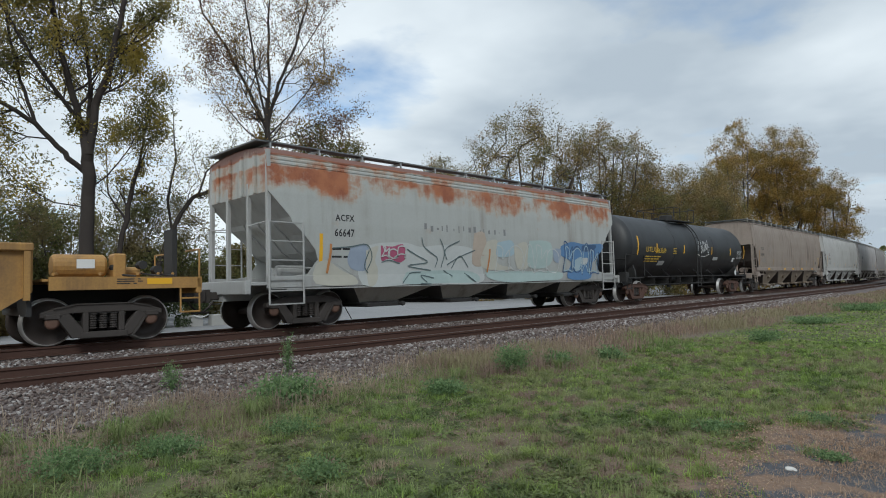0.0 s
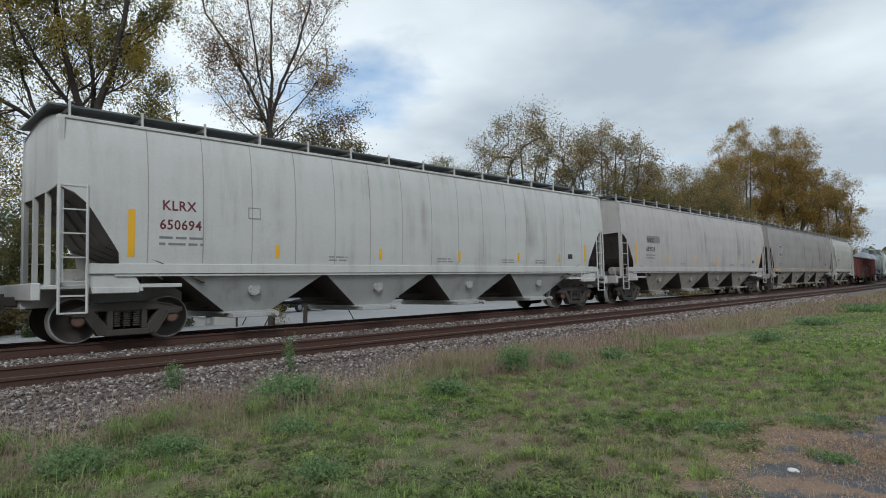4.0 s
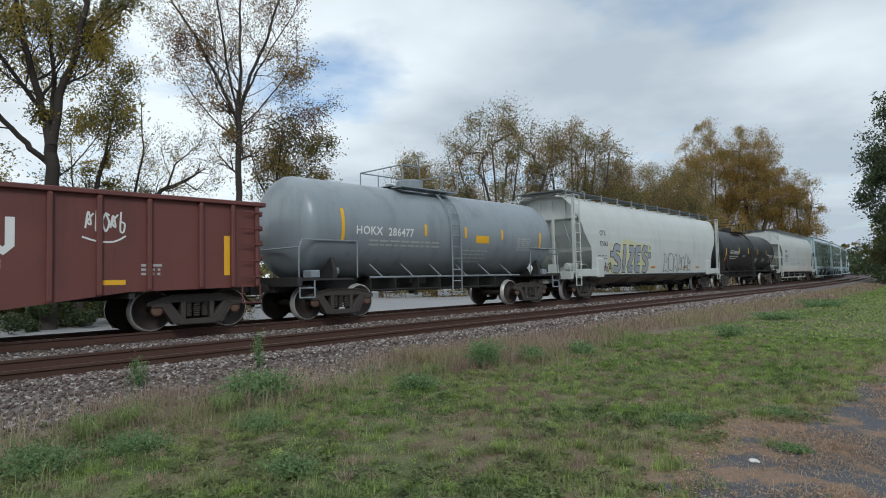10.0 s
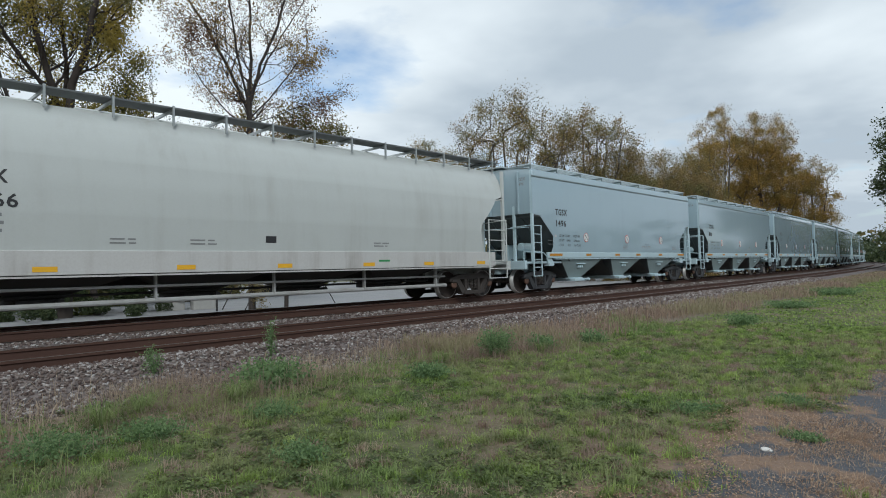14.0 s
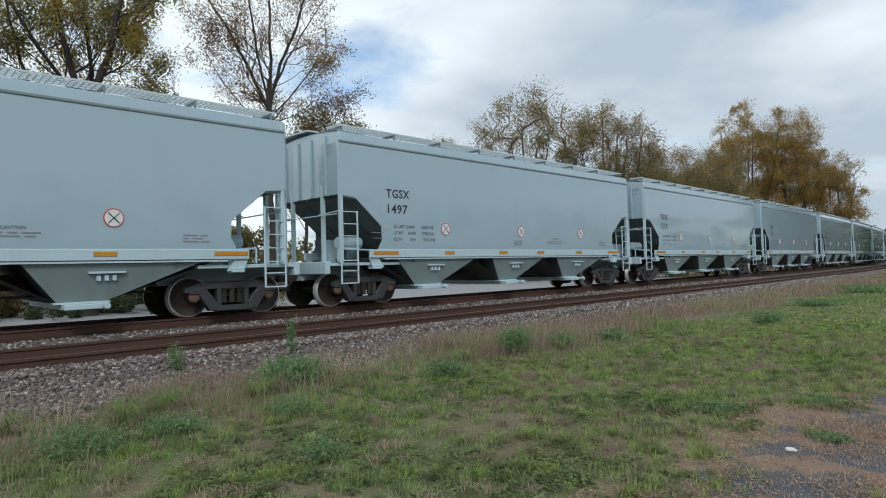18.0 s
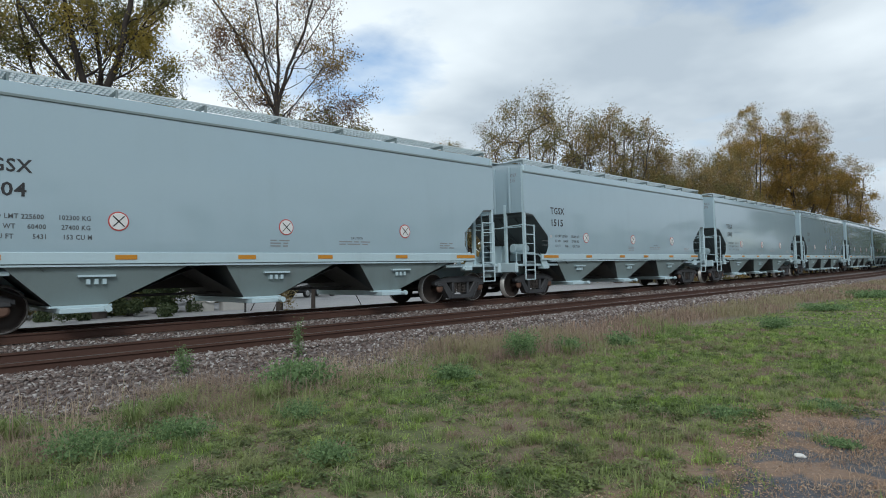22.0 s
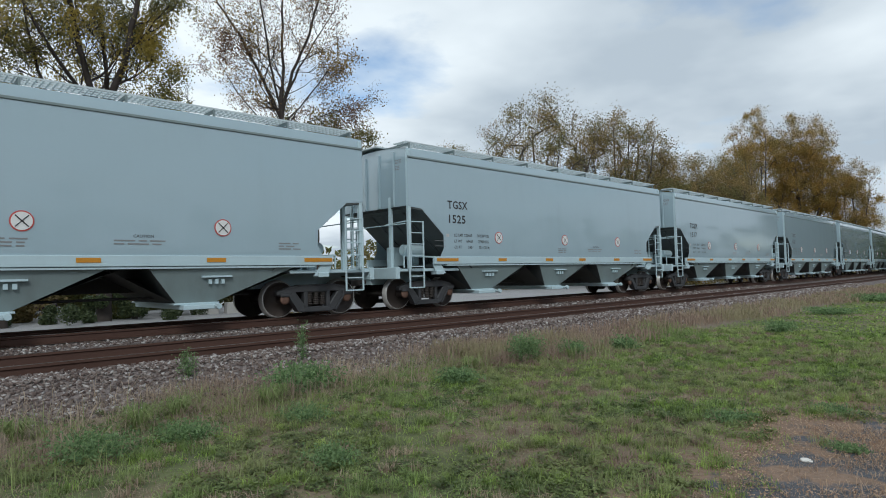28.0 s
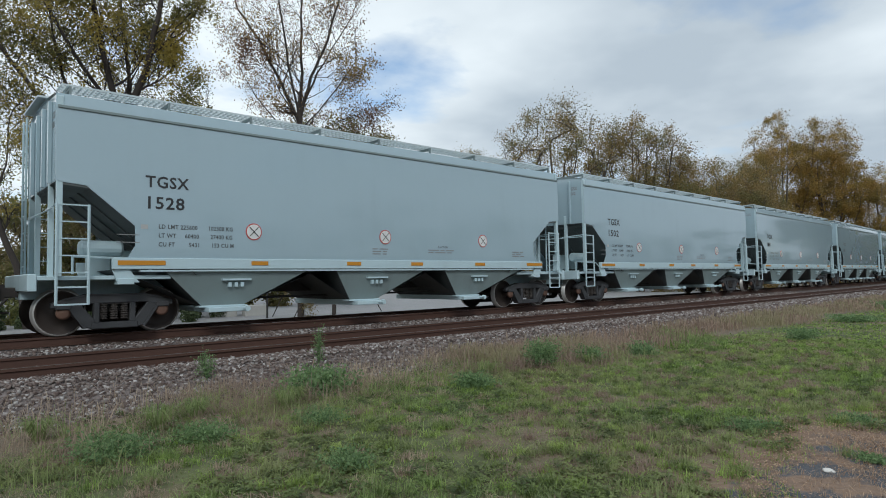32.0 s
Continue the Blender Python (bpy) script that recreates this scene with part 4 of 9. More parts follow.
def gondola(spec):
    tc = spec["tc"]
    X, half = tc / 2 + 1.36, tc / 2 + spec["over"]
    car = empty(spec["name"], Matrix.Identity(4), spec["label"], "gondola car")
    skin = spec["skin"]
    y = 1.44
    zt = 2.82
    belly = [(-X, 0.93), (-tc / 2 + 0.85, 0.9), (-tc / 2 + 2.6, 0.6), (tc / 2 - 3.9, 0.6), (tc / 2 - 1.6, 0.88), (X, 0.93)]
    for side in (-1, 1):
        bm = bmesh.new()
        slab(bm, belly + [(X, zt), (-X, zt)], *sorted((side * (y - 0.02), side * (y + 0.015))))
        part("side_panel", bm, skin, car)
        bm = bmesh.new()
        box(bm, -X, X, *sorted((side * (y - 0.06), side * (y + 0.12))), zt, zt + 0.1, 0.015)
        part("top_chord", bm, skin, car)
        bm = bmesh.new()
        box(bm, -0.05, 0.05, *sorted((side * y, side * (y + 0.11))), 0.0, 1.0, 0.02)
        me = finish(bm, "side_post", skin)
        xs = [-tc / 2 + v for v in (-1.31, -0.74, 0.11, 1.33, 2.24, 3.12, 4.17, 5.21, 6.27, 7.31, 8.27, 9.35, 10.4, 11.5, 12.5, 13.55, 14.4, 15.35, 16.45, 17.2, 17.8)]
        for x in xs:
            lo = float(np.interp(x, [b[0] for b in belly], [b[1] for b in belly]))
            ob = attach("side_post", me, car, m=Matrix.Translation((x, 0, lo)) @ Matrix.Diagonal((1, 1, zt - lo, 1)))
    for sgn in (-1, 1):
        bm = bmesh.new()
        box(bm, *sorted((sgn * X, sgn * (X - 0.06))), -y, y, 0.95, zt + 0.05)
        for z in (1.2, 1.55, 1.9, 2.25, 2.6):
            box(bm, *sorted((sgn * X, sgn * (X + 0.1))), -y, y, z, z + 0.12, 0.02)
        box(bm, *sorted((sgn * (X - 0.1), sgn * (X + 0.12))), -y - 0.12, y + 0.12, zt, zt + 0.1, 0.015)
        part("end_wall", bm, skin, car)
        for side in (-1, 1):
            bm = bmesh.new()
            for k in range(5):
                z = 1.15 + k * 0.38
                bar(bm, (sgn * (X - 0.05), side * (y + 0.13), z), (sgn * (X - 0.5), side * (y + 0.13), z), 0.016, 5)
            for xx in (X - 0.05, X - 0.5):
                bar(bm, (sgn * xx, side * (y + 0.11), 1.0), (sgn * xx, side * (y + 0.11), 0.55), 0.02, 5)
            bar(bm, (sgn * (X - 0.05), side * (y + 0.11), 0.56), (sgn * (X - 0.5), side * (y + 0.11), 0.56), 0.02, 5)
            part("grab_irons", bm, skin, car)
        add_truck(car, sgn * tc / 2)
    bm = bmesh.new()
    box(bm, -X + 0.05, X - 0.05, -y + 0.02, y - 0.02, 1.02, 1.1)
    box(bm, -half + 0.5, half - 0.5, -0.25, 0.25, 0.7, 1.02)
    for x in np.linspace(-tc / 2 + 1.5, tc / 2 - 1.5, 9):
        box(bm, x - 0.06, x + 0.06, -y + 0.03, y - 0.03, 0.74, 1.02)
    part("floor", bm, UNDER, car)
    add_couplers(car, half)
    return car


def well_car(spec):
    """The tail end of a yellow container well car."""
    tc = spec["tc"]
    half = tc / 2 + spec["over"]
    skin = spec["skin"]
    car = empty(spec["name"], Matrix.Identity(4), spec["label"], "well car")
    for sgn in (-1, 1):
        xt = sgn * tc / 2
        bm = bmesh.new()
        for side in (-1, 1):
            slab(bm, [(xt - sgn * 1.0, 1.07), (sgn * (half - 0.5), 1.07), (sgn * (half - 0.5), 1.3), (xt - sgn * 1.0, 1.33)], *sorted((side * 1.32, side * 1.4)))
        box(bm, *sorted((xt - sgn * 1.1, sgn * (half - 0.5))), -1.36, 1.36, 1.24, 1.29)
        box(bm, *sorted((sgn * (half - 0.62), sgn * (half - 0.5))), -1.4, 1.4, 0.95, 1.3, 0.02)
        part("end_platform", bm, skin, car)
        bm = bmesh.new()
        box(bm, *sorted((xt - sgn * 1.5, sgn * (half - 0.5))), -0.35, 0.35, 0.75, 1.2)
        box(bm, *sorted((sgn * (half - 0.7), sgn * (half - 0.3))), -0.5, 0.5, 0.75, 1.12, 0.02)
        part("centre_sill", bm, UNDER, car)
        bm = bmesh.new()
        lathe(bm, [(-0.5, 0.2), (-0.45, 0.24), (0.4, 0.24), (0.45, 0.2)], c=(xt - sgn * 0.35, -0.75, 1.55), axis="x", n=18)
        lathe(bm, [(-0.3, 0.12), (0.3, 0.12)], c=(xt + sgn * 0.5, -0.6, 1.42), axis="x", n=12)
        box(bm, xt - 0.2, xt + 0.15, -0.3, 0.3, 1.29, 1.75, 0.03)
        box(bm, xt + sgn * 0.3 - 0.12, xt + sgn * 0.3 + 0.12, -1.1, -0.7, 1.29, 1.8, 0.03)
        for x in (-0.9, -0.1, 0.6, 1.0, 1.3):
            bar(bm, (xt + sgn * x, -1.2, 1.38), (xt + sgn * (x + 0.35), -0.4, 1.42), 0.03)
        part("brake_gear", bm, skin, car)
        bm = bmesh.new()
        box(bm, xt - sgn * 0.3 - 0.16, xt - sgn * 0.3 + 0.16, -1.0, -0.985, 1.5, 1.68)
        part("tank_label", bm, WHITE_INK, car)
        for dx, dz in ((0.25, 0.0), (0.75, 0.05), (1.05, -0.05)):
            bm = bmesh.new()
            lathe(bm, [(-0.12, 0.09), (0.12, 0.09)], c=(xt + sgn * dx, -0.95, 1.52 + dz), axis="y", n=10)
            pipe(bm, [(xt + sgn * dx, -0.9, 1.4), (xt + sgn * (dx + 0.1), -1.1, 1.36), (xt + sgn * (dx + 0.3), -1.25, 1.33)], 0.022)
            part("brake_valve", bm, UNDER, car)
        bm = bmesh.new()
        box(bm, xt + sgn * 1.38 - 0.05, xt + sgn * 1.38 + 0.05, -1.1, -0.6, 1.3, 2.35)
        part("hand_brake_stand", bm, UNDER, car)
        for side in (-1, 1):
            bm = bmesh.new()
            xa, xb = sgn * (half - 0.55), sgn * (half - 0.95)
            for x in (xa, xb):
                bar(bm, (x, side * 1.38, 0.55), (x, side * 1.38, 1.9 if x == xa else 1.2), 0.02, 5)
            for z in (0.56, 0.85):
                bar(bm, (xa, side * 1.38, z), (xb, side * 1.38, z), 0.02, 5)
            bar(bm, (xa, side * 1.38, 1.9), (xa, side * 0.6, 1.9), 0.02, 5)
            part("hand_rail", bm, skin, car)
        add_truck(car, xt, spec.get("iron"))
    for side in (-1, 1):
        bm = bmesh.new()
        e = tc / 2 - 1.25
        slab(bm, [(-e, 1.9), (e, 1.9), (e, 1.05), (e - 0.9, 0.45), (-e + 0.9, 0.45), (-e, 1.05)], *sorted((side * 1.3, side * 1.36)))
        box(bm, -e, e, *sorted((side * 1.28, side * 1.48)), 1.8, 1.95, 0.02)
        for x in np.linspace(-e + 0.1, e - 0.1, 14):
            box(bm, x - 0.05, x + 0.05, *sorted((side * 1.36, side * 1.46)), 0.9 if abs(x) > e - 1 else 0.5, 1.8)
        part("well_side", bm, skin, car)
    bm = bmesh.new()
    e = tc / 2 - 1.25
    box(bm, -e + 0.9, e - 0.9, -1.3, 1.3, 0.4, 0.47)
    for sgn in (-1, 1):
        box(bm, *sorted((sgn * e, sgn * (e - 0.08))), -1.3, 1.3, 0.6, 1.75)
    part("well_floor", bm, UNDER, car)
    add_couplers(car, half)
    return car


FLAT_T = prof(((1.2, 1.58), (1.6, 1.6), (3.0, 1.61), (4.25, 1.6), (4.3, 1.6), (4.56, 1.55)))
ROUND_TALL = prof(((1.3, 1.5), (1.9, 1.58), (2.6, 1.61), (3.3, 1.58), (3.8, 1.48), (4.15, 1.32), (4.38, 1.15)))
ROUND_C = prof(((1.0, 1.5), (1.6, 1.56), (2.2, 1.6), (2.8, 1.6), (3.3, 1.55), (3.7, 1.45), (4.0, 1.32), (4.2, 1.18), (4.34, 1.05)))



# paints
P_RUSTY = paint("rusted_white_paint", (0.44, 0.45, 0.43), (0.2, 0.15, 0.11), 0.4, 0.6, rust=((0.34, 0.125, 0.055), 0.37))
P_BROWN = paint("grimy_tan_paint", (0.335, 0.275, 0.23), (0.13, 0.09, 0.07), 0.85, 0.6)
P_WHITE = paint("white_paint_dusty", (0.56, 0.55, 0.53), (0.26, 0.22, 0.19), 0.5, 0.5)
P_CREAM = paint("off_white_paint_stained", (0.5, 0.465, 0.45), (0.2, 0.16, 0.145), 0.6, 0.5)
P_GREYW = paint("light_grey_paint_stained", (0.36, 0.33, 0.315), (0.15, 0.12, 0.105), 0.8, 0.5)
P_IVORY = paint("ivory_paint", (0.52, 0.51, 0.475), (0.3, 0.27, 0.22), 0.45, 0.45)
P_CITY = paint("clean_white_green_paint", (0.55, 0.57, 0.55), (0.34, 0.33, 0.3), 0.3, 0.4)
P_AOK = paint("pale_grey_white_paint", (0.53, 0.55, 0.53), (0.36, 0.35, 0.32), 0.3, 0.4)
P_BLUE = paint("new_grey_blue_paint", (0.35, 0.45, 0.5), (0.28, 0.35, 0.38), 0.12, 0.2, dents=0.2, coat=1.0)
# Dark copy of the body paint: shade on down-facing sheets put in the colour.
P_BLUE_S = paint("shaded_slope_paint", (0.095, 0.105, 0.105), (0.05, 0.045, 0.04), 0.4, 0.7)
# Body paint darkened; on the bays it carries the shade under the car.
P_BLUE_D = paint("darkened_grey_blue_paint", (0.2, 0.25, 0.25), (0.13, 0.14, 0.14), 0.35, 0.5)
P_BLUE_L = paint("pale_blue_trim_paint", (0.47, 0.59, 0.63), (0.3, 0.35, 0.36), 0.2, 0.4)
P_GRID = plain("pale_galvanised_grating", (0.55, 0.6, 0.61), 0.5, 0.2, 0.3, 40.0, 0.1)
P_SEAM = paint("grimy_weld_seam", (0.36, 0.33, 0.3), (0.16, 0.13, 0.11), 0.8, 0.6)
NEW_IRON = plain("new_truck_iron", (0.045, 0.045, 0.048), 0.55, 0.0, 0.4, 9.0, 0.2)
P_TANKB = paint("black_tank_paint", (0.024, 0.025, 0.027), (0.06, 0.055, 0.05), 0.5, 0.46, dents=0.03)
P_TANKN = paint("new_black_tank_paint", (0.014, 0.014, 0.015), (0.035, 0.033, 0.03), 0.3, 0.42, dents=0.03)
P_TANKG = paint("grey_tank_paint", (0.25, 0.285, 0.31), (0.1, 0.1, 0.1), 0.5, 0.3, dents=0.03)
P_GOND = paint("oxide_red_paint", (0.155, 0.05, 0.042), (0.075, 0.035, 0.03), 0.6, 0.6)
P_YELLOW = paint("faded_yellow_paint", (0.42, 0.23, 0.065), (0.1, 0.06, 0.04), 0.95, 0.6)
P_BAYG = paint("grimy_bay_paint", (0.34, 0.31, 0.27), (0.14, 0.11, 0.09), 0.8, 0.65)
P_BAYT = paint("brown_bay_paint", (0.25, 0.2, 0.15), (0.12, 0.085, 0.06), 0.7, 0.65)
P_BAYW = paint("grey_bay_paint", (0.42, 0.42, 0.41), (0.2, 0.17, 0.14), 0.5, 0.6)
# Grime darkened further: shade of slope sheets and bay ends is in the colour.
P_DARKEND = paint("shaded_end_grime", (0.1, 0.085, 0.075), (0.05, 0.04, 0.035), 0.5, 0.7)
# Near-black: painted shade on the rusty hopper's bay ends; also the pale hopper's bays.
P_DARKSLOPE = paint("dark_bay_tone", (0.05, 0.05, 0.05), (0.09, 0.08, 0.07), 0.4, 0.6)
P_PALEEND = paint("pale_end_paint", (0.4, 0.4, 0.39), (0.2, 0.18, 0.15), 0.5, 0.6)


def four_bay(tc):
    """Tops and bottoms of four even bays between the trucks."""
    a, b = -tc / 2 + 0.85, tc / 2 - 0.85
    w = (b - a) / 4
    return [(a + k * w + 0.02, a + (k + 1) * w - 0.02, a + (k + 0.5) * w - 0.62, a + (k + 0.5) * w + 0.55) for k in range(4)]


CUT_A = ((0.0, 3.05), (0.04, 3.0), (0.28, 2.9), (0.5, 2.7), (0.72, 2.35), (0.92, 2.02), (1.06, 1.78), (1.08, 1.5))
CUT_T = ((0.0, 2.93), (0.06, 2.9), (0.5, 2.86), (1.35, 2.14), (1.36, 1.75), (1.25, 1.56), (1.2, 1.45))


def spec_mill(name, label, tc, over, skin, bay, **kw):
    """Four-bay grain hopper with gently bulging sides and a board on posts."""
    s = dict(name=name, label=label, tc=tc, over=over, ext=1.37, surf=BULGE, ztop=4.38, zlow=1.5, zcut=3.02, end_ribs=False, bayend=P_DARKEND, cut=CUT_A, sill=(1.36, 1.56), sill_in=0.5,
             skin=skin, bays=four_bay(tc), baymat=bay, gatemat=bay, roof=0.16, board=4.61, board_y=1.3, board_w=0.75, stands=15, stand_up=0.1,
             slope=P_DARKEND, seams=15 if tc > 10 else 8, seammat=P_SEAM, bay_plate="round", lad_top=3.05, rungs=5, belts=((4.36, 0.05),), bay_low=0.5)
    s.update(kw)
    return s


def build_cars():
    made = []

    def put(ob, f, r):
        made.append((ob, f, r))
        return ob

    # yellow well car
    c = put(well_car(dict(name="well_car", label="faded yellow container well car with brake gear on its end deck", tc=14.2, over=2.35, skin=P_YELLOW)), -10.6, 3.6)
    side = prof(((0, 1.4), (3, 1.4)))
    stripe(c, 14.2 / 2 + 0.72, 14.2 / 2 + 1.22, 1.16, 1.28, AMBER, side, "reflective_strip")
    bars(c, 14.2 / 2 + 0.15, 1.26, 0.5, 3, INK, side, 0.02, 0.045, 5)

    # rusty white hopper with painted tags
    tc = 13.2
    sp = dict(name="covered_hopper", label="rusted pale grey covered hopper with faded graffiti along its side", tc=tc, over=2.19, ext=1.3, surf=BULGE, ztop=4.36, zlow=1.12, zcut=3.3,
              cut=((0.0, 3.45), (0.03, 3.3), (0.6, 2.72), (0.65, 2.6), (0.95, 2.35), (1.3, 1.95), (1.38, 1.7), (1.1, 1.35), (0.75, 1.3), (0.75, 1.1)), sill=(1.02, 1.3), sill_in=0.02, skin=P_RUSTY, trim=P_PALEEND, slope=P_PALEEND,
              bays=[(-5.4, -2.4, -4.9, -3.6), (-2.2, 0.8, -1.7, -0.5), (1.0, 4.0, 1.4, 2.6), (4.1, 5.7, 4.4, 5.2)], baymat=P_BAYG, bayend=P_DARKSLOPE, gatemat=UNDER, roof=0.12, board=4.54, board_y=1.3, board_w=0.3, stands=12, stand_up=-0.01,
              belts=((4.22, 0.02), (4.12, 0.02), (4.02, 0.02)), beltmat=P_RUSTY, bay_plate=False, lad_top=2.6, rungs=4, lad_w=0.95, bay_low=0.58, boardmat=GRATE)
    c = put(hopper_car(sp), 8.19, 21.39)
    x0 = -tc / 2
    lettering(c, "ACFX", x0 + 0.6, 2.7, 0.17, INK, BULGE, wide=0.95)
    lettering(c, "66647", x0 + 0.57, 2.3, 0.2, INK, BULGE, wide=0.85)
    bars(c, x0 + 0.5, 1.95, 0.75, 2, INK, BULGE, 0.05, 0.2, 3)
    stripe(c, x0 + 0.12, x0 + 0.22, 1.55, 2.35, AMBER, BULGE, "reflective_strip", label="worn yellow reflective strip")
    stripe(c, -1.6, -1.5, 1.6, 2.1, AMBER, BULGE, "reflective_strip")
    tag_rusty(c, tc)

    # black tank
    sp = dict(name="tank_car", label="dull black tank car with yellow lettering and a white tag", tc=12.28, over=1.9, ext=1.5, radius=1.47, centre=2.56, skin=P_TANKB, trim=UNDER, dome=-0.15, lad=0.15, iron=RUST_IRON)
    c = put(tank_car(sp), 25.46, 37.74)
    sf = tank_surf(1.47, 2.56)
    x0 = -6.14
    lettering(c, "UTLX", x0 + 0.48, 2.25, 0.24, YELLOW_INK, sf, wide=1.15)
    lettering(c, "663369", x0 + 1.62, 2.22, 0.23, YELLOW_INK, sf, wide=0.95)
    bars(c, x0 + 0.5, 2.02, 1.6, 3, YELLOW_INK, sf, 0.05, 0.11, 2)
    bars(c, x0 + 3.4, 2.45, 0.5, 4, YELLOW_INK, sf, 0.03, 0.08, 8)
    for x, z0, z1 in ((-0.38, 2.1, 2.95), (1.52, 2.2, 2.65), (4.65, 2.25, 2.65), (8.35, 2.25, 2.65), (11.2, 2.25, 2.65), (13.55, 2.05, 2.85)):
        stripe(c, x0 + x, x0 + x + 0.1, z0, z1, AMBER, sf, "reflective_strip")
    stripe(c, x0 + 2.05, x0 + 2.7, 1.65, 1.85, FADED_WHITE, sf, "stencil_panel")
    stripe(c, x0 + 8.7, x0 + 9.4, 1.95, 2.12, FADED_WHITE, sf, "stencil_panel")
    stripe(c, x0 + 11.7, x0 + 12.1, 1.9, 2.12, WHITE_INK, sf, "stencil_panel")
    bars(c, x0 + 12.35, 2.5, 1.0, 7, FADED_WHITE, sf, 0.03, 0.07, 4)
    tag_loops(c, x0 + 6.5, 2.35, 1.5, 0.65, WHITE_INK, sf, 11)
    placard(c, x0 + 12.45, 1.25, 1.25)

    # tan four-bay hopper
    c = put(hopper_car(spec_mill("covered_hopper", "grimy tan covered hopper with four bays and yellow strips", 16.26, 2.1, P_BROWN, P_BAYT, trim=P_BROWN, standmat=P_WHITE)), 41.74, 58.0)
    marks_mill(c, 16.26, "TILX", "65594", INK, 0.3)
    c = put(hopper_car(spec_mill("covered_hopper", "dusty white covered hopper with four grey bays", 16.34, 2.1, P_WHITE, P_BAYW, standmat=P_WHITE)), 62.21, 78.55)
    marks_mill(c, 16.34, "KLRX", "650694", plain("dark_red_lettering", (0.15, 0.035, 0.04), 0.6, 0.0, 0.15, 30.0, 0.0), 1.2, tall=0.7)
    c = put(hopper_car(spec_mill("covered_hopper", "stained off-white covered hopper with yellow strips", 16.27, 2.1, P_CREAM, P_BAYG, standmat=P_WHITE)), 82.75, 99.02)
    marks_mill(c, 16.27, "FHRX", "639028", INK, 1.6, patch=True)
    c = put(hopper_car(spec_mill("covered_hopper", "streaked light grey covered hopper with four bays", 16.95, 1.85, P_GREYW, P_BAYG, standmat=P_WHITE, lad_top=3.0)), 102.79, 119.74)
    marks_mill(c, 16.95, "CEFX", "398167", INK, 1.2, yellow_sill=True)
    # short two-bay hopper
    tc = 7.93
    sp = spec_mill("covered_hopper", "short ivory covered hopper with two bays", tc, 1.8, P_IVORY, P_BAYG, standmat=P_WHITE, stands=10,
                   bays=[(-3.1, 0.0, -2.65, -1.9), (0.05, 3.1, 0.5, 1.3)], surf=ROUND_TALL, cut=((0.0, 3.72), (0.05, 3.62), (0.5, 3.25), (0.55, 3.1), (0.9, 2.6), (1.2, 2.0), (1.25, 1.65), (0.7, 1.5)), zcut=3.65, lad_top=3.6, rungs=6)
    c = put(hopper_car(sp), 123.27, 131.2)
    x0 = -tc / 2
    lettering(c, "TILX", x0 + 0.35, 2.72, 0.2, INK, ROUND_TALL)
    lettering(c, "336388", x0 + 0.3, 2.28, 0.2, INK, ROUND_TALL)
    bars(c, x0 + 0.3, 2.1, 1.1, 2, SOFT_INK, ROUND_TALL, 0.05, 0.11, 2)
    for x, z0, z1 in ((0.0, 1.75, 2.8), (2.35, 1.65, 2.1), (4.15, 1.65, 2.1), (6.0, 1.65, 2.1), (8.3, 1.65, 2.4)):
        stripe(c, x0 + x, x0 + x + 0.14, z0, z1, AMBER, ROUND_TALL, "reflective_strip")
    for x in (3.0, 4.6, 6.5):
        bars(c, x0 + x, 1.72, 0.55, 2, SOFT_INK, ROUND_TALL, 0.03, 0.07, 5)

    # gondola
    tc = 16.54
    c = put(gondola(dict(name="gondola", label="oxide red ribbed gondola with large coloured graffiti", tc=tc, over=2.0, skin=P_GOND)), 135.33, 151.87)
    gond = prof(((0, 1.455), (4, 1.455)))
    x0 = -tc / 2
    lettering(c, "IC", x0 + 0.42, 2.2, 0.25, WHITE_INK, gond, wide=1.25)
    for n, x in (("97", 0.4), ("38", 1.5), ("8", 2.5)):
        lettering(c, n, x0 + x, 1.62, 0.27, WHITE_INK, gond, wide=1.0)
    for x in (0.4, 1.5, 2.45):
        bars(c, x0 + x, 1.32, 0.5, 2, FADED_WHITE, gond, 0.06, 0.13, int(x * 10))
    bars(c, x0 - 0.62, 1.42, 0.45, 4, FADED_WHITE, gond, 0.05, 0.08, 3)
    stripe(c, x0 - 1.0, x0 - 0.86, 1.15, 2.1, AMBER, gond, "reflective_strip")
    for x in (2.45, 5.8, 8.3, 11.5, 14.4):
        stripe(c, x0 + x, x0 + x + 0.5, 1.03, 1.13, AMBER, gond, "reflective_strip")
    stripe(c, x0 + 17.0, x0 + 17.14, 1.2, 2.1, AMBER, gond, "reflective_strip")
    bars(c, x0 + 15.2, 1.4, 0.5, 3, FADED_WHITE, gond, 0.05, 0.09, 7)
    bars(c, x0 + 10.9, 1.36, 2.2, 1, WHITE_INK, gond, 0.16, 0.2, 9)
    company_mark(c, x0 + 11.22, 1.68, gond)
    tag_gondola(c, x0, gond)
    tag_loops(c, x0 + 14.15, 2.1, 0.75, 0.4, WHITE_INK, gond, 5)

    # grey tank
    sp = dict(name="tank_car", label="grey tank car with white lettering and yellow strips", tc=9.06, over=2.0, ext=1.55, radius=1.42, centre=2.52, skin=P_TANKG, trim=P_TANKG, dome=-0.75, lad=0.55, sillmat=UNDER, belts=(0.12,), dome_r=0.45)
    c = put(tank_car(sp), 155.89, 164.95)
    sf = tank_surf(1.42, 2.52)
    x0 = -4.53
    lettering(c, "HOKX", x0 + 0.3, 2.31, 0.24, WHITE_INK, sf, wide=0.98)
    lettering(c, "286477", x0 + 1.5, 2.3, 0.24, WHITE_INK, sf, wide=0.98)
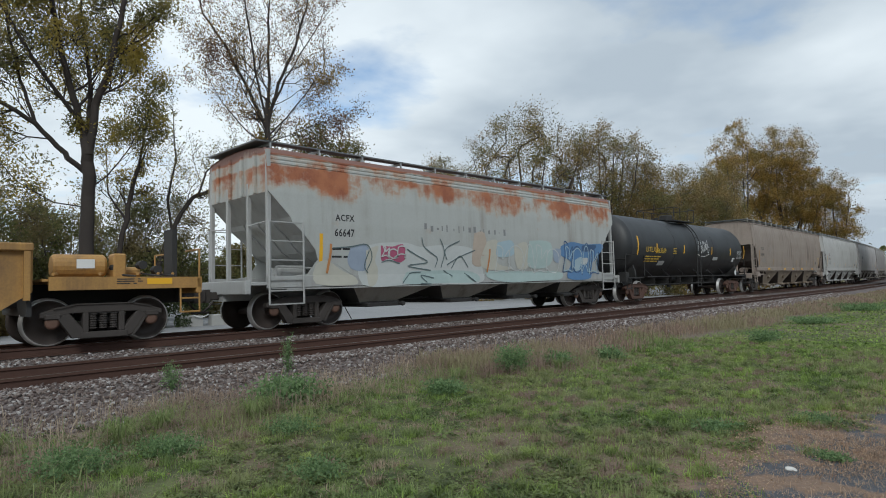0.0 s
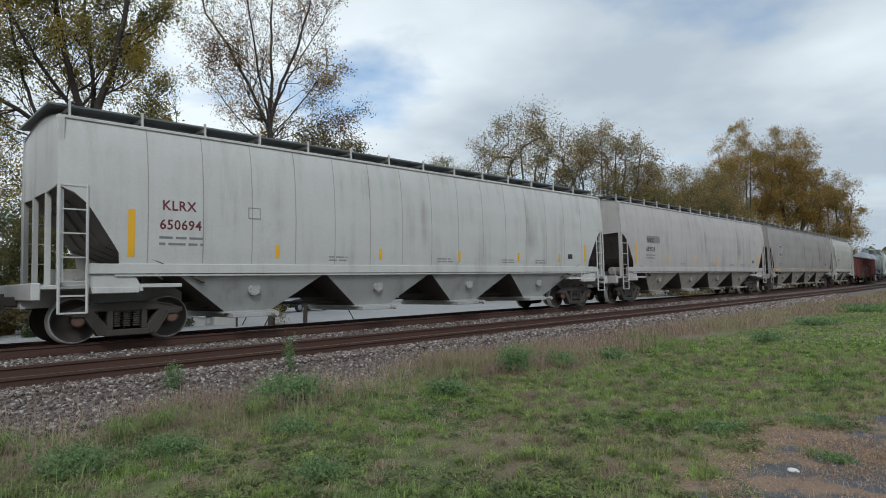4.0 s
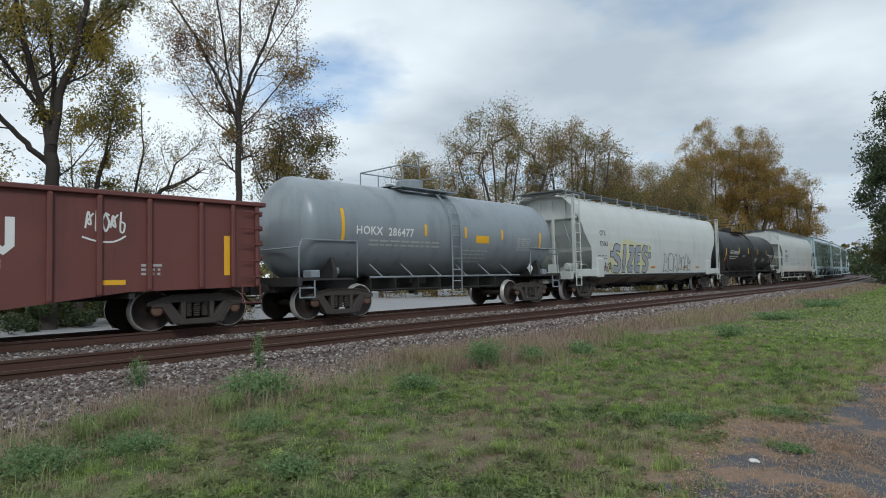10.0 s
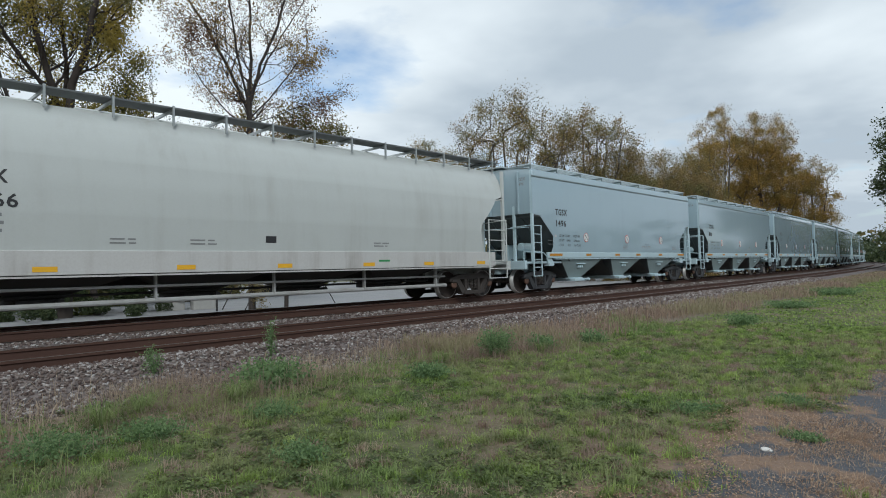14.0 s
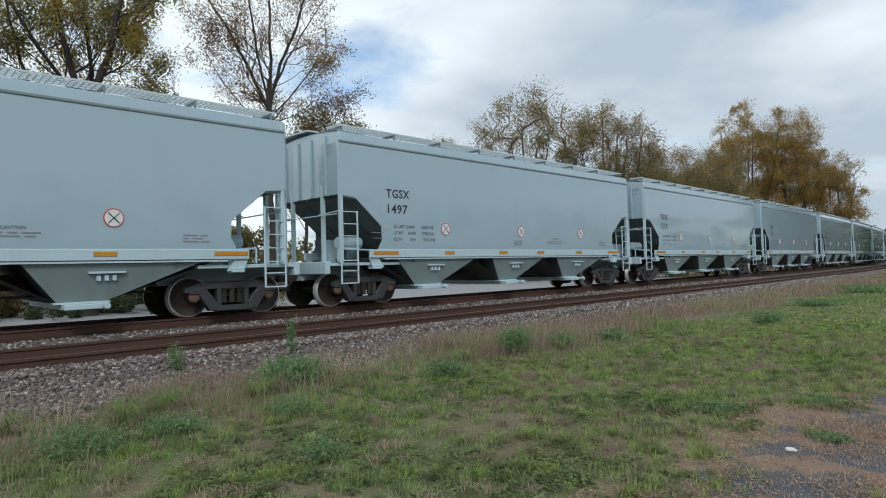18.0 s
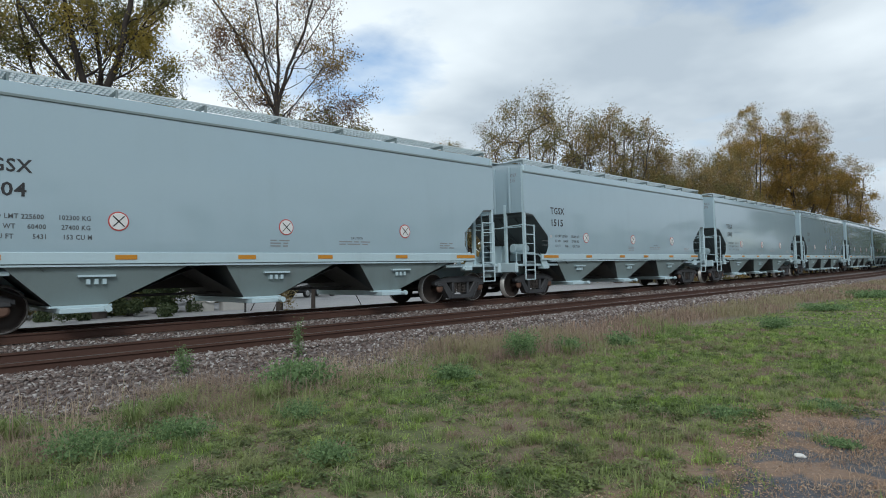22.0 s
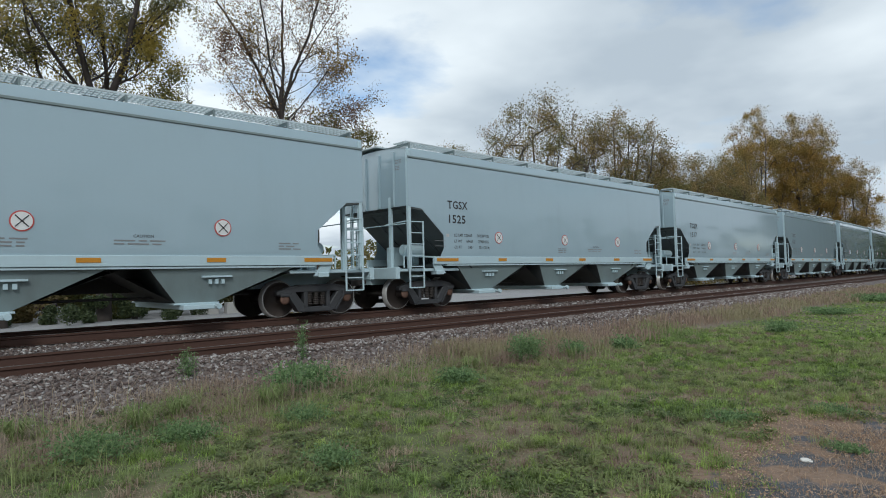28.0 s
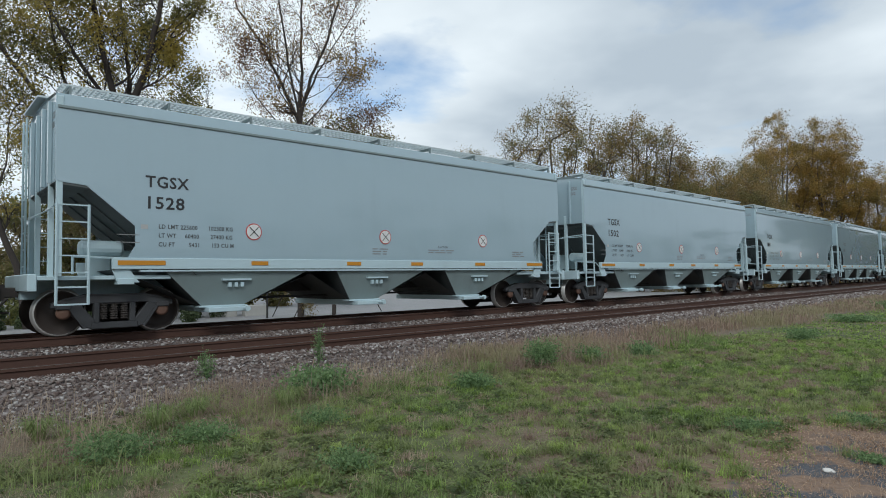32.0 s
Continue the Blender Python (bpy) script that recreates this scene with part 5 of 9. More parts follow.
    bars(c, x0 + 0.8, 2.12, 3.2, 2, FADED_WHITE, sf, 0.05, 0.12, 5)
    stripe(c, x0 + 5.5, x0 + 6.2, 2.2, 2.45, AMBER, sf, "warning_panel")
    bars(c, x0 + 4.9, 1.92, 1.4, 4, FADED_WHITE, sf, 0.04, 0.12, 6)
    bars(c, x0 + 7.9, 2.4, 0.95, 6, FADED_WHITE, sf, 0.04, 0.08, 7)
    for x, z0, z1 in ((-0.2, 2.1, 3.0), (3.0, 2.35, 2.7), (4.9, 2.35, 2.7), (6.9, 2.35, 2.7), (9.3, 2.1, 2.7)):
        stripe(c, x0 + x, x0 + x + 0.11, z0, z1, AMBER, sf, "reflective_strip")
    placard(c, x0 + 8.9, 1.35, 1.2)

    # white hopper with silver letters
    tc = 15.22
    sp = dict(name="covered_hopper", label="clean white covered hopper with a large silver graffiti tag", tc=tc, over=2.05, ext=1.5, surf=ROUND_C, ztop=4.3, zlow=1.06, zcut=3.45,
              cut=((0.0, 4.3), (0.12, 4.1), (0.55, 3.4), (0.85, 2.8), (1.35, 2.25), (1.4, 2.1), (1.45, 1.9), (1.5, 1.0)), sill=(1.0, 1.06), sill_in=0.9, skin=P_CITY, trim=P_AOK, slope=P_AOK, sillmat=UNDER, inset=0.45,
              bays=[(-6.2, -3.2, -5.4, -4.5), (-3.1, -0.1, -2.2, -1.3), (0.0, 3.0, 0.9, 1.8), (3.1, 6.1, 4.0, 4.9)], baymat=P_BAYG, gatemat=UNDER, roof=0.15, board=4.6, board_y=1.1, stands=12, stand_up=0.1,
              bay_plate=False, lad_top=4.4, rungs=9, lad_w=0.45, bay_low=0.55, bay_width=(1.35, 0.5))
    c = put(hopper_car(sp), 169.01, 184.23)
    x0 = -tc / 2
    lettering(c, "CITX", x0 + 0.68, 2.78, 0.22, INK, ROUND_C, wide=0.8)
    lettering(c, "775163", x0 + 0.65, 2.3, 0.22, INK, ROUND_C, wide=0.8)
    bars(c, x0 + 0.5, 1.85, 1.0, 2, SOFT_INK, ROUND_C, 0.05, 0.12, 3)
    for sgn in (-1, 1):
        bm = bmesh.new()
        box(bm, *sorted((sgn * (tc / 2 - 0.35), sgn * (tc / 2 - 0.95))), -1.64, -1.4, 0.92, 1.78, 0.04)
        part("bolster_box", bm, P_AOK, c, "white box post over the truck")
        bm = bmesh.new()
        box(bm, *sorted((sgn * (tc / 2 - 0.9), sgn * (tc / 2 + 1.35))), -1.6, -1.42, 0.98, 1.3, 0.015)
        part("end_sill", bm, P_AOK, c)
    tag_silver(c, x0 + 1.9, 1.06, ROUND_C)
    for x in (0.75, 6.2, 10.6, 12.6):
        stripe(c, x0 + x, x0 + x + 0.55, 1.32, 1.42, ORANGE_STRIP, ROUND_C, "reflective_strip")

    # new black tank
    sp = dict(name="tank_car", label="glossy black tank car with white lettering and yellow strips", tc=12.29, over=1.95, ext=1.55, radius=1.45, centre=2.54, skin=P_TANKN, trim=UNDER, dome=-0.9, lad=0.6)
    c = put(tank_car(sp), 188.2, 200.49)
    sf = tank_surf(1.45, 2.54)
    x0 = -6.145
    lettering(c, "GATX", x0 + 0.62, 2.3, 0.23, WHITE_INK, sf, wide=1.1)
    lettering(c, "64550", x0 + 1.72, 2.27, 0.23, WHITE_INK, sf, wide=1.1)
    bars(c, x0 + 0.6, 2.08, 2.2, 2, FADED_WHITE, sf, 0.06, 0.13, 5)
    bars(c, x0 + 3.7, 2.15, 0.8, 1, FADED_WHITE, sf, 0.06, 0.1, 6)
    for x, k in ((7.3, 6), (9.6, 4)):
        bars(c, x0 + x, 2.02, 0.8, k, FADED_WHITE, sf, 0.035, 0.065, int(x))
    lettering(c, "FRA-AIP", x0 + 10.95, 2.28, 0.11, WHITE_INK, sf, wide=1.05)
    strokes(c, [[(x0 + 11.66, 1.84), (x0 + 12.84, 1.84), (x0 + 12.84, 2.37), (x0 + 11.66, 2.37), (x0 + 11.66, 1.84)]], 0.02, FADED_WHITE, sf, 0.007, "panel_frame")
    bars(c, x0 + 11.7, 2.3, 1.1, 7, FADED_WHITE, sf, 0.04, 0.07, 6)
    for x, z0, z1 in ((-0.35, 1.75, 2.65), (2.75, 2.35, 2.75), (5.2, 2.35, 2.75), (7.7, 2.35, 2.75), (10.5, 2.35, 2.75), (13.4, 1.7, 2.4)):
        stripe(c, x0 + x, x0 + x + 0.12, z0, z1, AMBER, sf, "reflective_strip")
    stripe(c, x0 - 0.1, x0 + 0.1, 1.85, 1.95, RED_INK, sf, "red_tag")
    stripe(c, x0 + 12.9, x0 + 13.1, 1.75, 1.85, RED_INK, sf, "red_tag")

    # pale rounded hopper on a deep sill
    tc = 14.86
    sp = dict(name="covered_hopper", label="pale grey-white pressure hopper with rounded sides on a deep sill", tc=tc, over=1.97, ext=1.32, surf=ROUND_C, ztop=4.34, zlow=1.5, zcut=3.35,
              cut=((0.0, 4.4), (0.06, 4.0), (0.14, 3.4), (0.5, 3.28), (0.62, 3.1), (1.3, 2.4), (1.32, 2.2), (1.25, 1.7), (1.2, 1.45)), sill=(1.04, 1.5), sill_in=0.62, skin=P_AOK, trim=P_AOK, slope=P_AOK,
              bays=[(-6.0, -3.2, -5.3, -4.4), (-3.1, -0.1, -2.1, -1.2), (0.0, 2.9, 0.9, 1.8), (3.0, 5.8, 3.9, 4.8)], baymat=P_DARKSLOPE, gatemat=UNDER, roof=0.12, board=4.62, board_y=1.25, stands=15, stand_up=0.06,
              bay_plate=False, lad_top=2.6, rungs=5, lad_w=0.95, bay_low=0.6, bay_width=(1.2, 0.45), sillmat=P_WHITE)
    c = put(hopper_car(sp), 204.33, 219.19)
    x0 = -tc / 2
    lettering(c, "AOKX", x0 + 0.93, 2.7, 0.25, INK, ROUND_C, wide=0.98)
    lettering(c, "600366", x0 + 0.87, 2.27, 0.25, INK, ROUND_C, wide=1.12)
    bars(c, x0 + 0.85, 2.1, 1.1, 3, SOFT_INK, ROUND_C, 0.06, 0.14, 5)
    stripe(c, x0 + 7.0, x0 + 7.28, 1.7, 1.86, INK, ROUND_C, "stencil_panel")
    for x in (3.6, 5.2, 10.3):
        bars(c, x0 + x, 1.72, 0.6, 2, SOFT_INK, ROUND_C, 0.03, 0.08, int(x))
    sl = prof(((0, ROUND_C(1.5) + 0.036), (4, ROUND_C(1.5) + 0.036)))
    for x in (-0.6, 2.3, 4.9, 7.3, 9.9, 12.2, 14.6):
        stripe(c, x0 + x, x0 + x + (0.9 if x < 0 else 0.4), 1.1, 1.2, AMBER, sl, "reflective_strip")
    stripe(c, x0 + 10.45, x0 + 10.85, 1.22, 1.27, plain("green_ink", (0.05, 0.3, 0.1), 0.5), sl, "green_mark")
    bm = bmesh.new()
    bar(bm, (-tc / 2 + 1.3, -1.15, 0.46), (tc / 2 - 1.3, -1.15, 0.46), 0.055, 10)
    bar(bm, (-tc / 2 + 1.4, -1.2, 0.78), (tc / 2 - 1.4, -1.2, 0.74), 0.03, 8)
    for x in np.linspace(-tc / 2 + 1.8, tc / 2 - 1.8, 5):
        box(bm, x - 0.02, x + 0.02, -1.22, -1.12, 0.44, 1.05)
    part("unloading_pipe", bm, P_BAYW, c, "long pale pipe under the sill")

    # string of new grey-blue hoppers
    tc = 12.61
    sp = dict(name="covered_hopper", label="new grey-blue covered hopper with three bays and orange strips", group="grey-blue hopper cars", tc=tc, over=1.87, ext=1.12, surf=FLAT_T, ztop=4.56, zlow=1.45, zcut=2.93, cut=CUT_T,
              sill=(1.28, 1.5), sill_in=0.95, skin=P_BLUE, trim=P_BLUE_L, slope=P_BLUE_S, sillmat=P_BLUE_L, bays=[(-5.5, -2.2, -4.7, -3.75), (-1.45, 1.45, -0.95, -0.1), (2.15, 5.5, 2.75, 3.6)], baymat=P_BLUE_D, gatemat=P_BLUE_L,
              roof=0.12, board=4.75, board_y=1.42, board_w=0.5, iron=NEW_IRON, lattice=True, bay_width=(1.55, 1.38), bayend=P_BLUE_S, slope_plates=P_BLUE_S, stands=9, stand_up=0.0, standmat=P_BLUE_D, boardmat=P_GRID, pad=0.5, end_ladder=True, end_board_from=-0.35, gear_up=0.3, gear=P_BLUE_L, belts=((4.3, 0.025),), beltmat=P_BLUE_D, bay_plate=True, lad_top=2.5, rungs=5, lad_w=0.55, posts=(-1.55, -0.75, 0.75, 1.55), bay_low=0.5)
    first = hopper_car(sp)
    x0 = -tc / 2 - 1.08
    lettering(first, "TGSX", x0 + 1.5, 2.93, 0.24, INK, FLAT_T, wide=0.97)
    for body, x, z in (("LD LMT 225600", 1.75, 2.1), ("LT WT", 1.75, 1.92), ("60400", 2.27, 1.92), ("CU FT", 1.75, 1.74), ("5431", 2.35, 1.74), ("102300 KG", 2.75, 2.1), ("27400 KG", 2.8, 1.92), ("153 CU M", 2.82, 1.74)):
        lettering(first, body, x0 + x, z, 0.09, DATA_INK, FLAT_T, wide=0.88)
    lettering(first, "CAUTION", x0 + 9.25, 1.86, 0.06, DATA_INK, FLAT_T)
    for x, z0, z1 in ((0.98, 1.8, 1.815), (0.98, 1.95, 1.965)):
        stripe(first, x0 + x, x0 + x + 0.42, z0, z1, SOFT_INK, FLAT_T, "stencil_line")
    stripe(first, x0 + 1.42, x0 + 1.55, 2.08, 2.17, FADED_WHITE, FLAT_T, "builder_plate")
    for x in (3.77, 7.41, 11.07):
        no_sign(first, x0 + x, 2.11, 0.19, FLAT_T)
    for x in (7.0, 8.9, 12.4):
        bars(first, x0 + x, 1.78, 1.2 if x == 8.9 else 0.6, 2 if x == 8.9 else 3, SOFT_INK, FLAT_T, 0.028, 0.065, int(x))
    for x in (-3.7, 0.2, 3.2):
        bars(first, x, 1.02, 0.6, 2, SOFT_INK, prof(((0.5, 1.02), (1.28, 1.46))), 0.025, 0.06, 3)
    sl = prof(((0, 1.637), (4, 1.637)))
    for x, w in ((1.0, 0.88), (3.7, 0.4), (6.2, 0.42), (8.25, 0.42), (10.7, 0.42), (13.05, 0.78)):
        stripe(first, x0 + x, x0 + x + w, 1.36, 1.45, ORANGE_STRIP, sl, "reflective_strip")
    numbers = ("1496", "", "1513", "1497", "1519", "1520", "1504", "1515", "1508", "1534", "", "1507", "1525", "1517", "1532", "1528", "1502") + ("",) * 8
    bare = first
    for k, no in enumerate(numbers):
        ob = bare if k == 0 else copy_thing(bare, Matrix.Identity(4))
        made.append((ob, 223.14 + 16.352 * k, 223.14 + 16.352 * k + tc))
    for (ob, f, r), no in zip(made[-len(numbers):], numbers):
        if no:
            lettering(ob, no, x0 + 1.48, 2.5, 0.25, INK, FLAT_T, wide=1.08)
            end_lettering(ob, no, -tc / 2 - 1.08, -0.95, 3.98, 0.12, SOFT_INK)
        else:
            bars(ob, x0 + 1.5, 2.5, 0.6, 1, INK, FLAT_T, 0.2, 0.25, 3)
        end_lettering(ob, "TGSX", -tc / 2 - 1.08, -0.95, 4.16, 0.12, SOFT_INK)
    return made


def marks_mill(c, tc, road, number, ink, x, tall=1.0, patch=False, yellow_sill=False):
    """Lettering and strips of a four-bay hopper."""
    x0 = -tc / 2
    if patch:
        stripe(c, x0 + 1.0, x0 + 2.3, 2.66, 2.98, SOFT_INK, BULGE, "grey_patch", 0.003)
    xs = 0.25 if road == "TILX" else 0.5
    if road == "FHRX":
        xs = 0.95
    if road == "CEFX":
        xs = 0.85
    if road == "CEFX":
        panel = plain("scrubbed_paint_panel", (0.43, 0.41, 0.395), 0.6, 0.0, 0.3, 6.0, 0.0)
        for z in (2.8, 2.34):
            stripe(c, x0 + 0.6, x0 + 1.98, z, z + 0.34, panel, BULGE, "scrubbed_panel", 0.003)
            for u, w in ((0.6, 1), (1.98, -1)):
                for v, q in ((z, 1), (z + 0.34, -1)):
                    strokes(c, [[(x0 + u, v + 0.11 * q), (x0 + u, v), (x0 + u + 0.13 * w, v)]], 0.025, ink, BULGE, 0.006, "corner_mark")
    big = 0.25 if road == "CEFX" else 0.21
    lettering(c, road, x0 + xs, 2.68 if road != "CEFX" else 2.85, big, ink, BULGE, wide=0.95)
    lettering(c, number, x0 + xs - 0.05, 2.28 if road != "CEFX" else 2.39, big, ink, BULGE, wide=0.95)
    bars(c, x0 + xs - 0.05, 2.08 if road != "CEFX" else 1.85, 1.2, 2, SOFT_INK, BULGE, 0.05, 0.13, 3)
    xx = x0 + xs + 1.9
    for a, b, e, f in ((0, 0.3, 2.6, 2.62), (0, 0.3, 2.84, 2.86), (0, 0.02, 2.6, 2.86), (0.28, 0.3, 2.6, 2.86)):
        stripe(c, xx + a, xx + b, e, f, SOFT_INK, BULGE, "stencil_frame")
    worn = plain("worn_yellow_strip", (0.36, 0.19, 0.04), 0.6, 0.0, 0.5, 14.0, 0.0) if road == "TILX" else AMBER
    if yellow_sill:
        sl = prof(((0, BULGE(1.56) + 0.036), (4, BULGE(1.56) + 0.036)))
        for k, w in ((-0.05, 1.0), (3.9, 0.45), (7.2, 0.45), (10.6, 0.45), (13.6, 0.45), (16.3, 0.7)):
            stripe(c, x0 + k, x0 + k + w, 1.41, 1.52, AMBER, sl, "reflective_strip")
    else:
        stripe(c, x0 - 0.15, x0 - 0.02, 1.7, 2.65, worn, BULGE, "reflective_strip")
        for k in (3.1, 6.2, 9.3, 12.2, 14.6):
            stripe(c, x0 + k, x0 + k + 0.1, 1.72, 1.72 + 0.42 * tall, worn, BULGE, "reflective_strip")
        stripe(c, x0 + 16.3, x0 + 16.42, 1.75, 2.4, AMBER, BULGE, "reflective_strip")
        if road == "TILX":
            sl = prof(((0, BULGE(1.56) + 0.036), (4, BULGE(1.56) + 0.036)))
            for k in (1.7, 5.6, 7.9, 10.5, 13.9):
                stripe(c, x0 + k, x0 + k + 0.5, 1.42, 1.52, AMBER, sl, "reflective_strip")
    for k in (4.6, 8.4, 11.4, 13.2):
        bars(c, x0 + k, 1.75, 0.7, 2, SOFT_INK, BULGE, 0.03, 0.08, int(k))
    stripe(c, x0 + 15.2, x0 + 15.5, 1.85, 2.02, INK, BULGE, "stencil_panel")


def no_sign(c, x, z, r, surf):
    """Round red-edged sign with a crossed-out bar."""
    bm = bmesh.new()
    y = -surf(z) - 0.006
    lathe(bm, [(y, r), (y - 0.004, r)], c=(x, 0, z), axis="y", n=24)
    disc = part("warning_sign", bm, RED_INK, c, "round white sign with red ring and black cross")
    bm = bmesh.new()
    lathe(bm, [(y - 0.004, r * 0.87), (y - 0.012, r * 0.87)], c=(x, 0, z), axis="y", n=24)
    part("sign_face", bm, WHITE_INK, disc)
    bm = bmesh.new()
    for s, w in ((1, 0.006), (-1, 0.008)):
        d = r * 0.55
        n = Vector((w, 0, s * w * -1))
        a, b = Vector((x - d, y - 0.02, z - s * d)), Vector((x + d, y - 0.02, z + s * d))
        vs = [bm.verts.new(p) for p in (a - n, b - n, b + n, a + n)]
        bm.faces.new(vs)
    part("sign_cross", bm, INK, disc)


def placard(c, x, z, y):
    bm = bmesh.new()
    r = 0.19
    slab(bm, [(x - r, z), (x, z - r), (x + r, z), (x, z + r)], -y - 0.04, -y - 0.025)
    part("placard", bm, WHITE_INK, c, "white diamond placard with a red edge")


def ribbon(pts, width):
    """Flat stroke through points given in x and z: its corners and faces."""
    vs, fs = [], []
    n = len(pts)
    for i, (x, z) in enumerate(pts):
        a, b = pts[max(0, i - 1)], pts[min(n - 1, i + 1)]
        dx, dz = b[0] - a[0], b[1] - a[1]
        q = math.hypot(dx, dz) or 1
        vs += [(x - dz / q * width / 2, z + dx / q * width / 2), (x + dz / q * width / 2, z - dx / q * width / 2)]
        if i:
            k = 2 * i
            fs.append((k - 2, k - 1, k + 1, k))
    return vs, fs


def curve_through(keys, n=8):
    """Smooth line through key points."""
    out = []
    for i in range(len(keys) - 1):
        p0, p1, p2, p3 = keys[max(0, i - 1)], keys[i], keys[i + 1], keys[min(len(keys) - 1, i + 2)]
        for k in range(n):
            t = k / n
            out.append(tuple(0.5 * (2 * p1[j] + (p2[j] - p0[j]) * t + (2 * p0[j] - 5 * p1[j] + 4 * p2[j] - p3[j]) * t * t + (3 * p1[j] - p0[j] - 3 * p2[j] + p3[j]) * t ** 3) for j in (0, 1)))
    out.append(keys[-1])
    return out


def strokes(c, lines, width, mat, surf, lift, name="painted_stroke", label=""):
    """Painted lines, each a part of its own."""
    for line in lines:
        v, f = ribbon(line, width)
        attach(name, raw(name, [(x, -surf(z) - lift, z) for x, z in v], f, mat), c, label)


def patch(c, outline, mat, surf, lift, name="painted_field", label=""):
    """A filled field of paint: fans out from its middle so that it follows the side."""
    cx, cz = (sum(p[k] for p in outline) / len(outline) for k in (0, 1))
    pts = [(cx, cz)] + [(cx + (x - cx) * 0.5, cz + (z - cz) * 0.5) for x, z in outline] + list(outline)
    n = len(outline)
    faces = []
    for k in range(n):
        a, b = 1 + k, 1 + (k + 1) % n
        faces += [(0, a, b), (a, a + n, b + n, b)]
    verts = [(x, -surf(z) - lift, z) for x, z in pts]
    return attach(name, raw(name, verts, faces, mat), c, label)


def wavy(x0, x1, z0, z1, seed, n=40, jag=0.12):
    rnd = random.Random(seed)
    out = []
    cx, cz, a, b = (x0 + x1) / 2, (z0 + z1) / 2, (x1 - x0) / 2, (z1 - z0) / 2
    for k in range(n):
        t = k * math.tau / n
        ct, st = math.cos(t), math.sin(t)
        q = 1 / max(abs(ct) ** 1.0, abs(st), 0.72) ** 0.85 * (1 + rnd.uniform(-jag, jag))
        out.append((min(max(cx + a * ct * q, x0 - 0.1), x1 + 0.1), min(max(cz + b * st * q, z0), z1 + 0.15)))
    return out


def tag_loops(c, x, z, w, h, mat, surf, seed):
    """A quick tag of loops and a line under it, nothing that reads as words."""
    rnd = random.Random(seed)
    lines = []
    n = 5
    for k in range(n):
        xc = x + w * (k + 0.5) / n
        u = w / n
        if k % 3 == 1:
            lines.append(curve_through([(xc - u * 0.1, z + h * rnd.uniform(0.85, 1.1)), (xc - u * 0.2, z + h * 0.1), (xc + u * 0.2, z), (xc + u * 0.35, z + h * 0.4), (xc - u * 0.1, z + h * 0.5)]))
            continue
        if k % 3 == 2:
            lines.append(curve_through([(xc, z + h * 0.9), (xc - u * 0.4, z + h * 0.5), (xc, z), (xc + u * 0.4, z + h * 0.45), (xc, z + h * 0.9), (xc + u * 0.45, z + h * 0.8)]))
            continue
        lines.append(curve_through([(xc - w / n * 0.45, z + h * rnd.uniform(0, 0.2)), (xc - w / n * 0.1, z + h * rnd.uniform(0.8, 1)), (xc + w / n * 0.2, z + h * rnd.uniform(0.1, 0.4)), (xc - w / n * 0.2, z + h * 0.45), (xc + w / n * 0.5, z + h * rnd.uniform(0.4, 0.9))]))
    lines.append(curve_through([(x - 0.05, z - 0.12), (x + w * 0.3, z - 0.2), (x + w * 0.7, z - 0.2), (x + w, z - 0.08)]))
    return strokes(c, lines, 0.035, mat, surf, 0.007, "tag", "quick white spray-paint tag")


def ink(name, rgb):
    return plain(name, rgb, 0.6, 0.0, 0.35, 5.0, 0.0)


def letter_forms(x, z, w, h, count, seed):
    """Fat letter-like outlines side by side."""
    rnd = random.Random(seed)
    out = []
    for k in range(count):
        a = x + w * k / count
        b = a + w / count * 0.98
        zz, hh = z + h * rnd.uniform(0.0, 0.12), h * rnd.uniform(0.85, 1.0)
        m = (a + b) / 2
        kind = k % 3
        if kind == 0:
            keys = [(a, zz), (a + 0.1, zz + hh * 0.6), (a + 0.05, zz + hh), (m, zz + hh * 0.9), (m, zz + hh * 0.5), (b, zz + hh * 0.85), (b - 0.05, zz + hh * 0.3), (b, zz), (m, zz + 0.05), (a, zz)]
        elif kind == 1:
            keys = [(a, zz + hh * 0.2), (a, zz + hh * 0.8), (m, zz + hh), (b, zz + hh * 0.75), (b, zz + hh * 0.15), (m, zz), (a, zz + hh * 0.2)]
        else:
            keys = [(a, zz), (m - 0.1, zz + hh), (m + 0.15, zz + hh), (b, zz), (m + 0.2, zz + 0.05), (m, zz + hh * 0.35), (m - 0.25, zz), (a, zz)]
        out.append(curve_through(keys, 5))
    return out


def band(outline, lo, hi):
    """The part of an outline that lies between two heights."""
    for level, keep_up in ((lo, True), (hi, False)):
        out = []
        for i, q in enumerate(outline):
            o = outline[i - 1]
            inside, was = (q[1] >= level) == keep_up, (o[1] >= level) == keep_up
            if inside != was:
                t = (level - o[1]) / (q[1] - o[1])
                out.append((o[0] + (q[0] - o[0]) * t, level))
            if inside:
                out.append(q)
        outline = out
        if not outline:
            break
    return outline


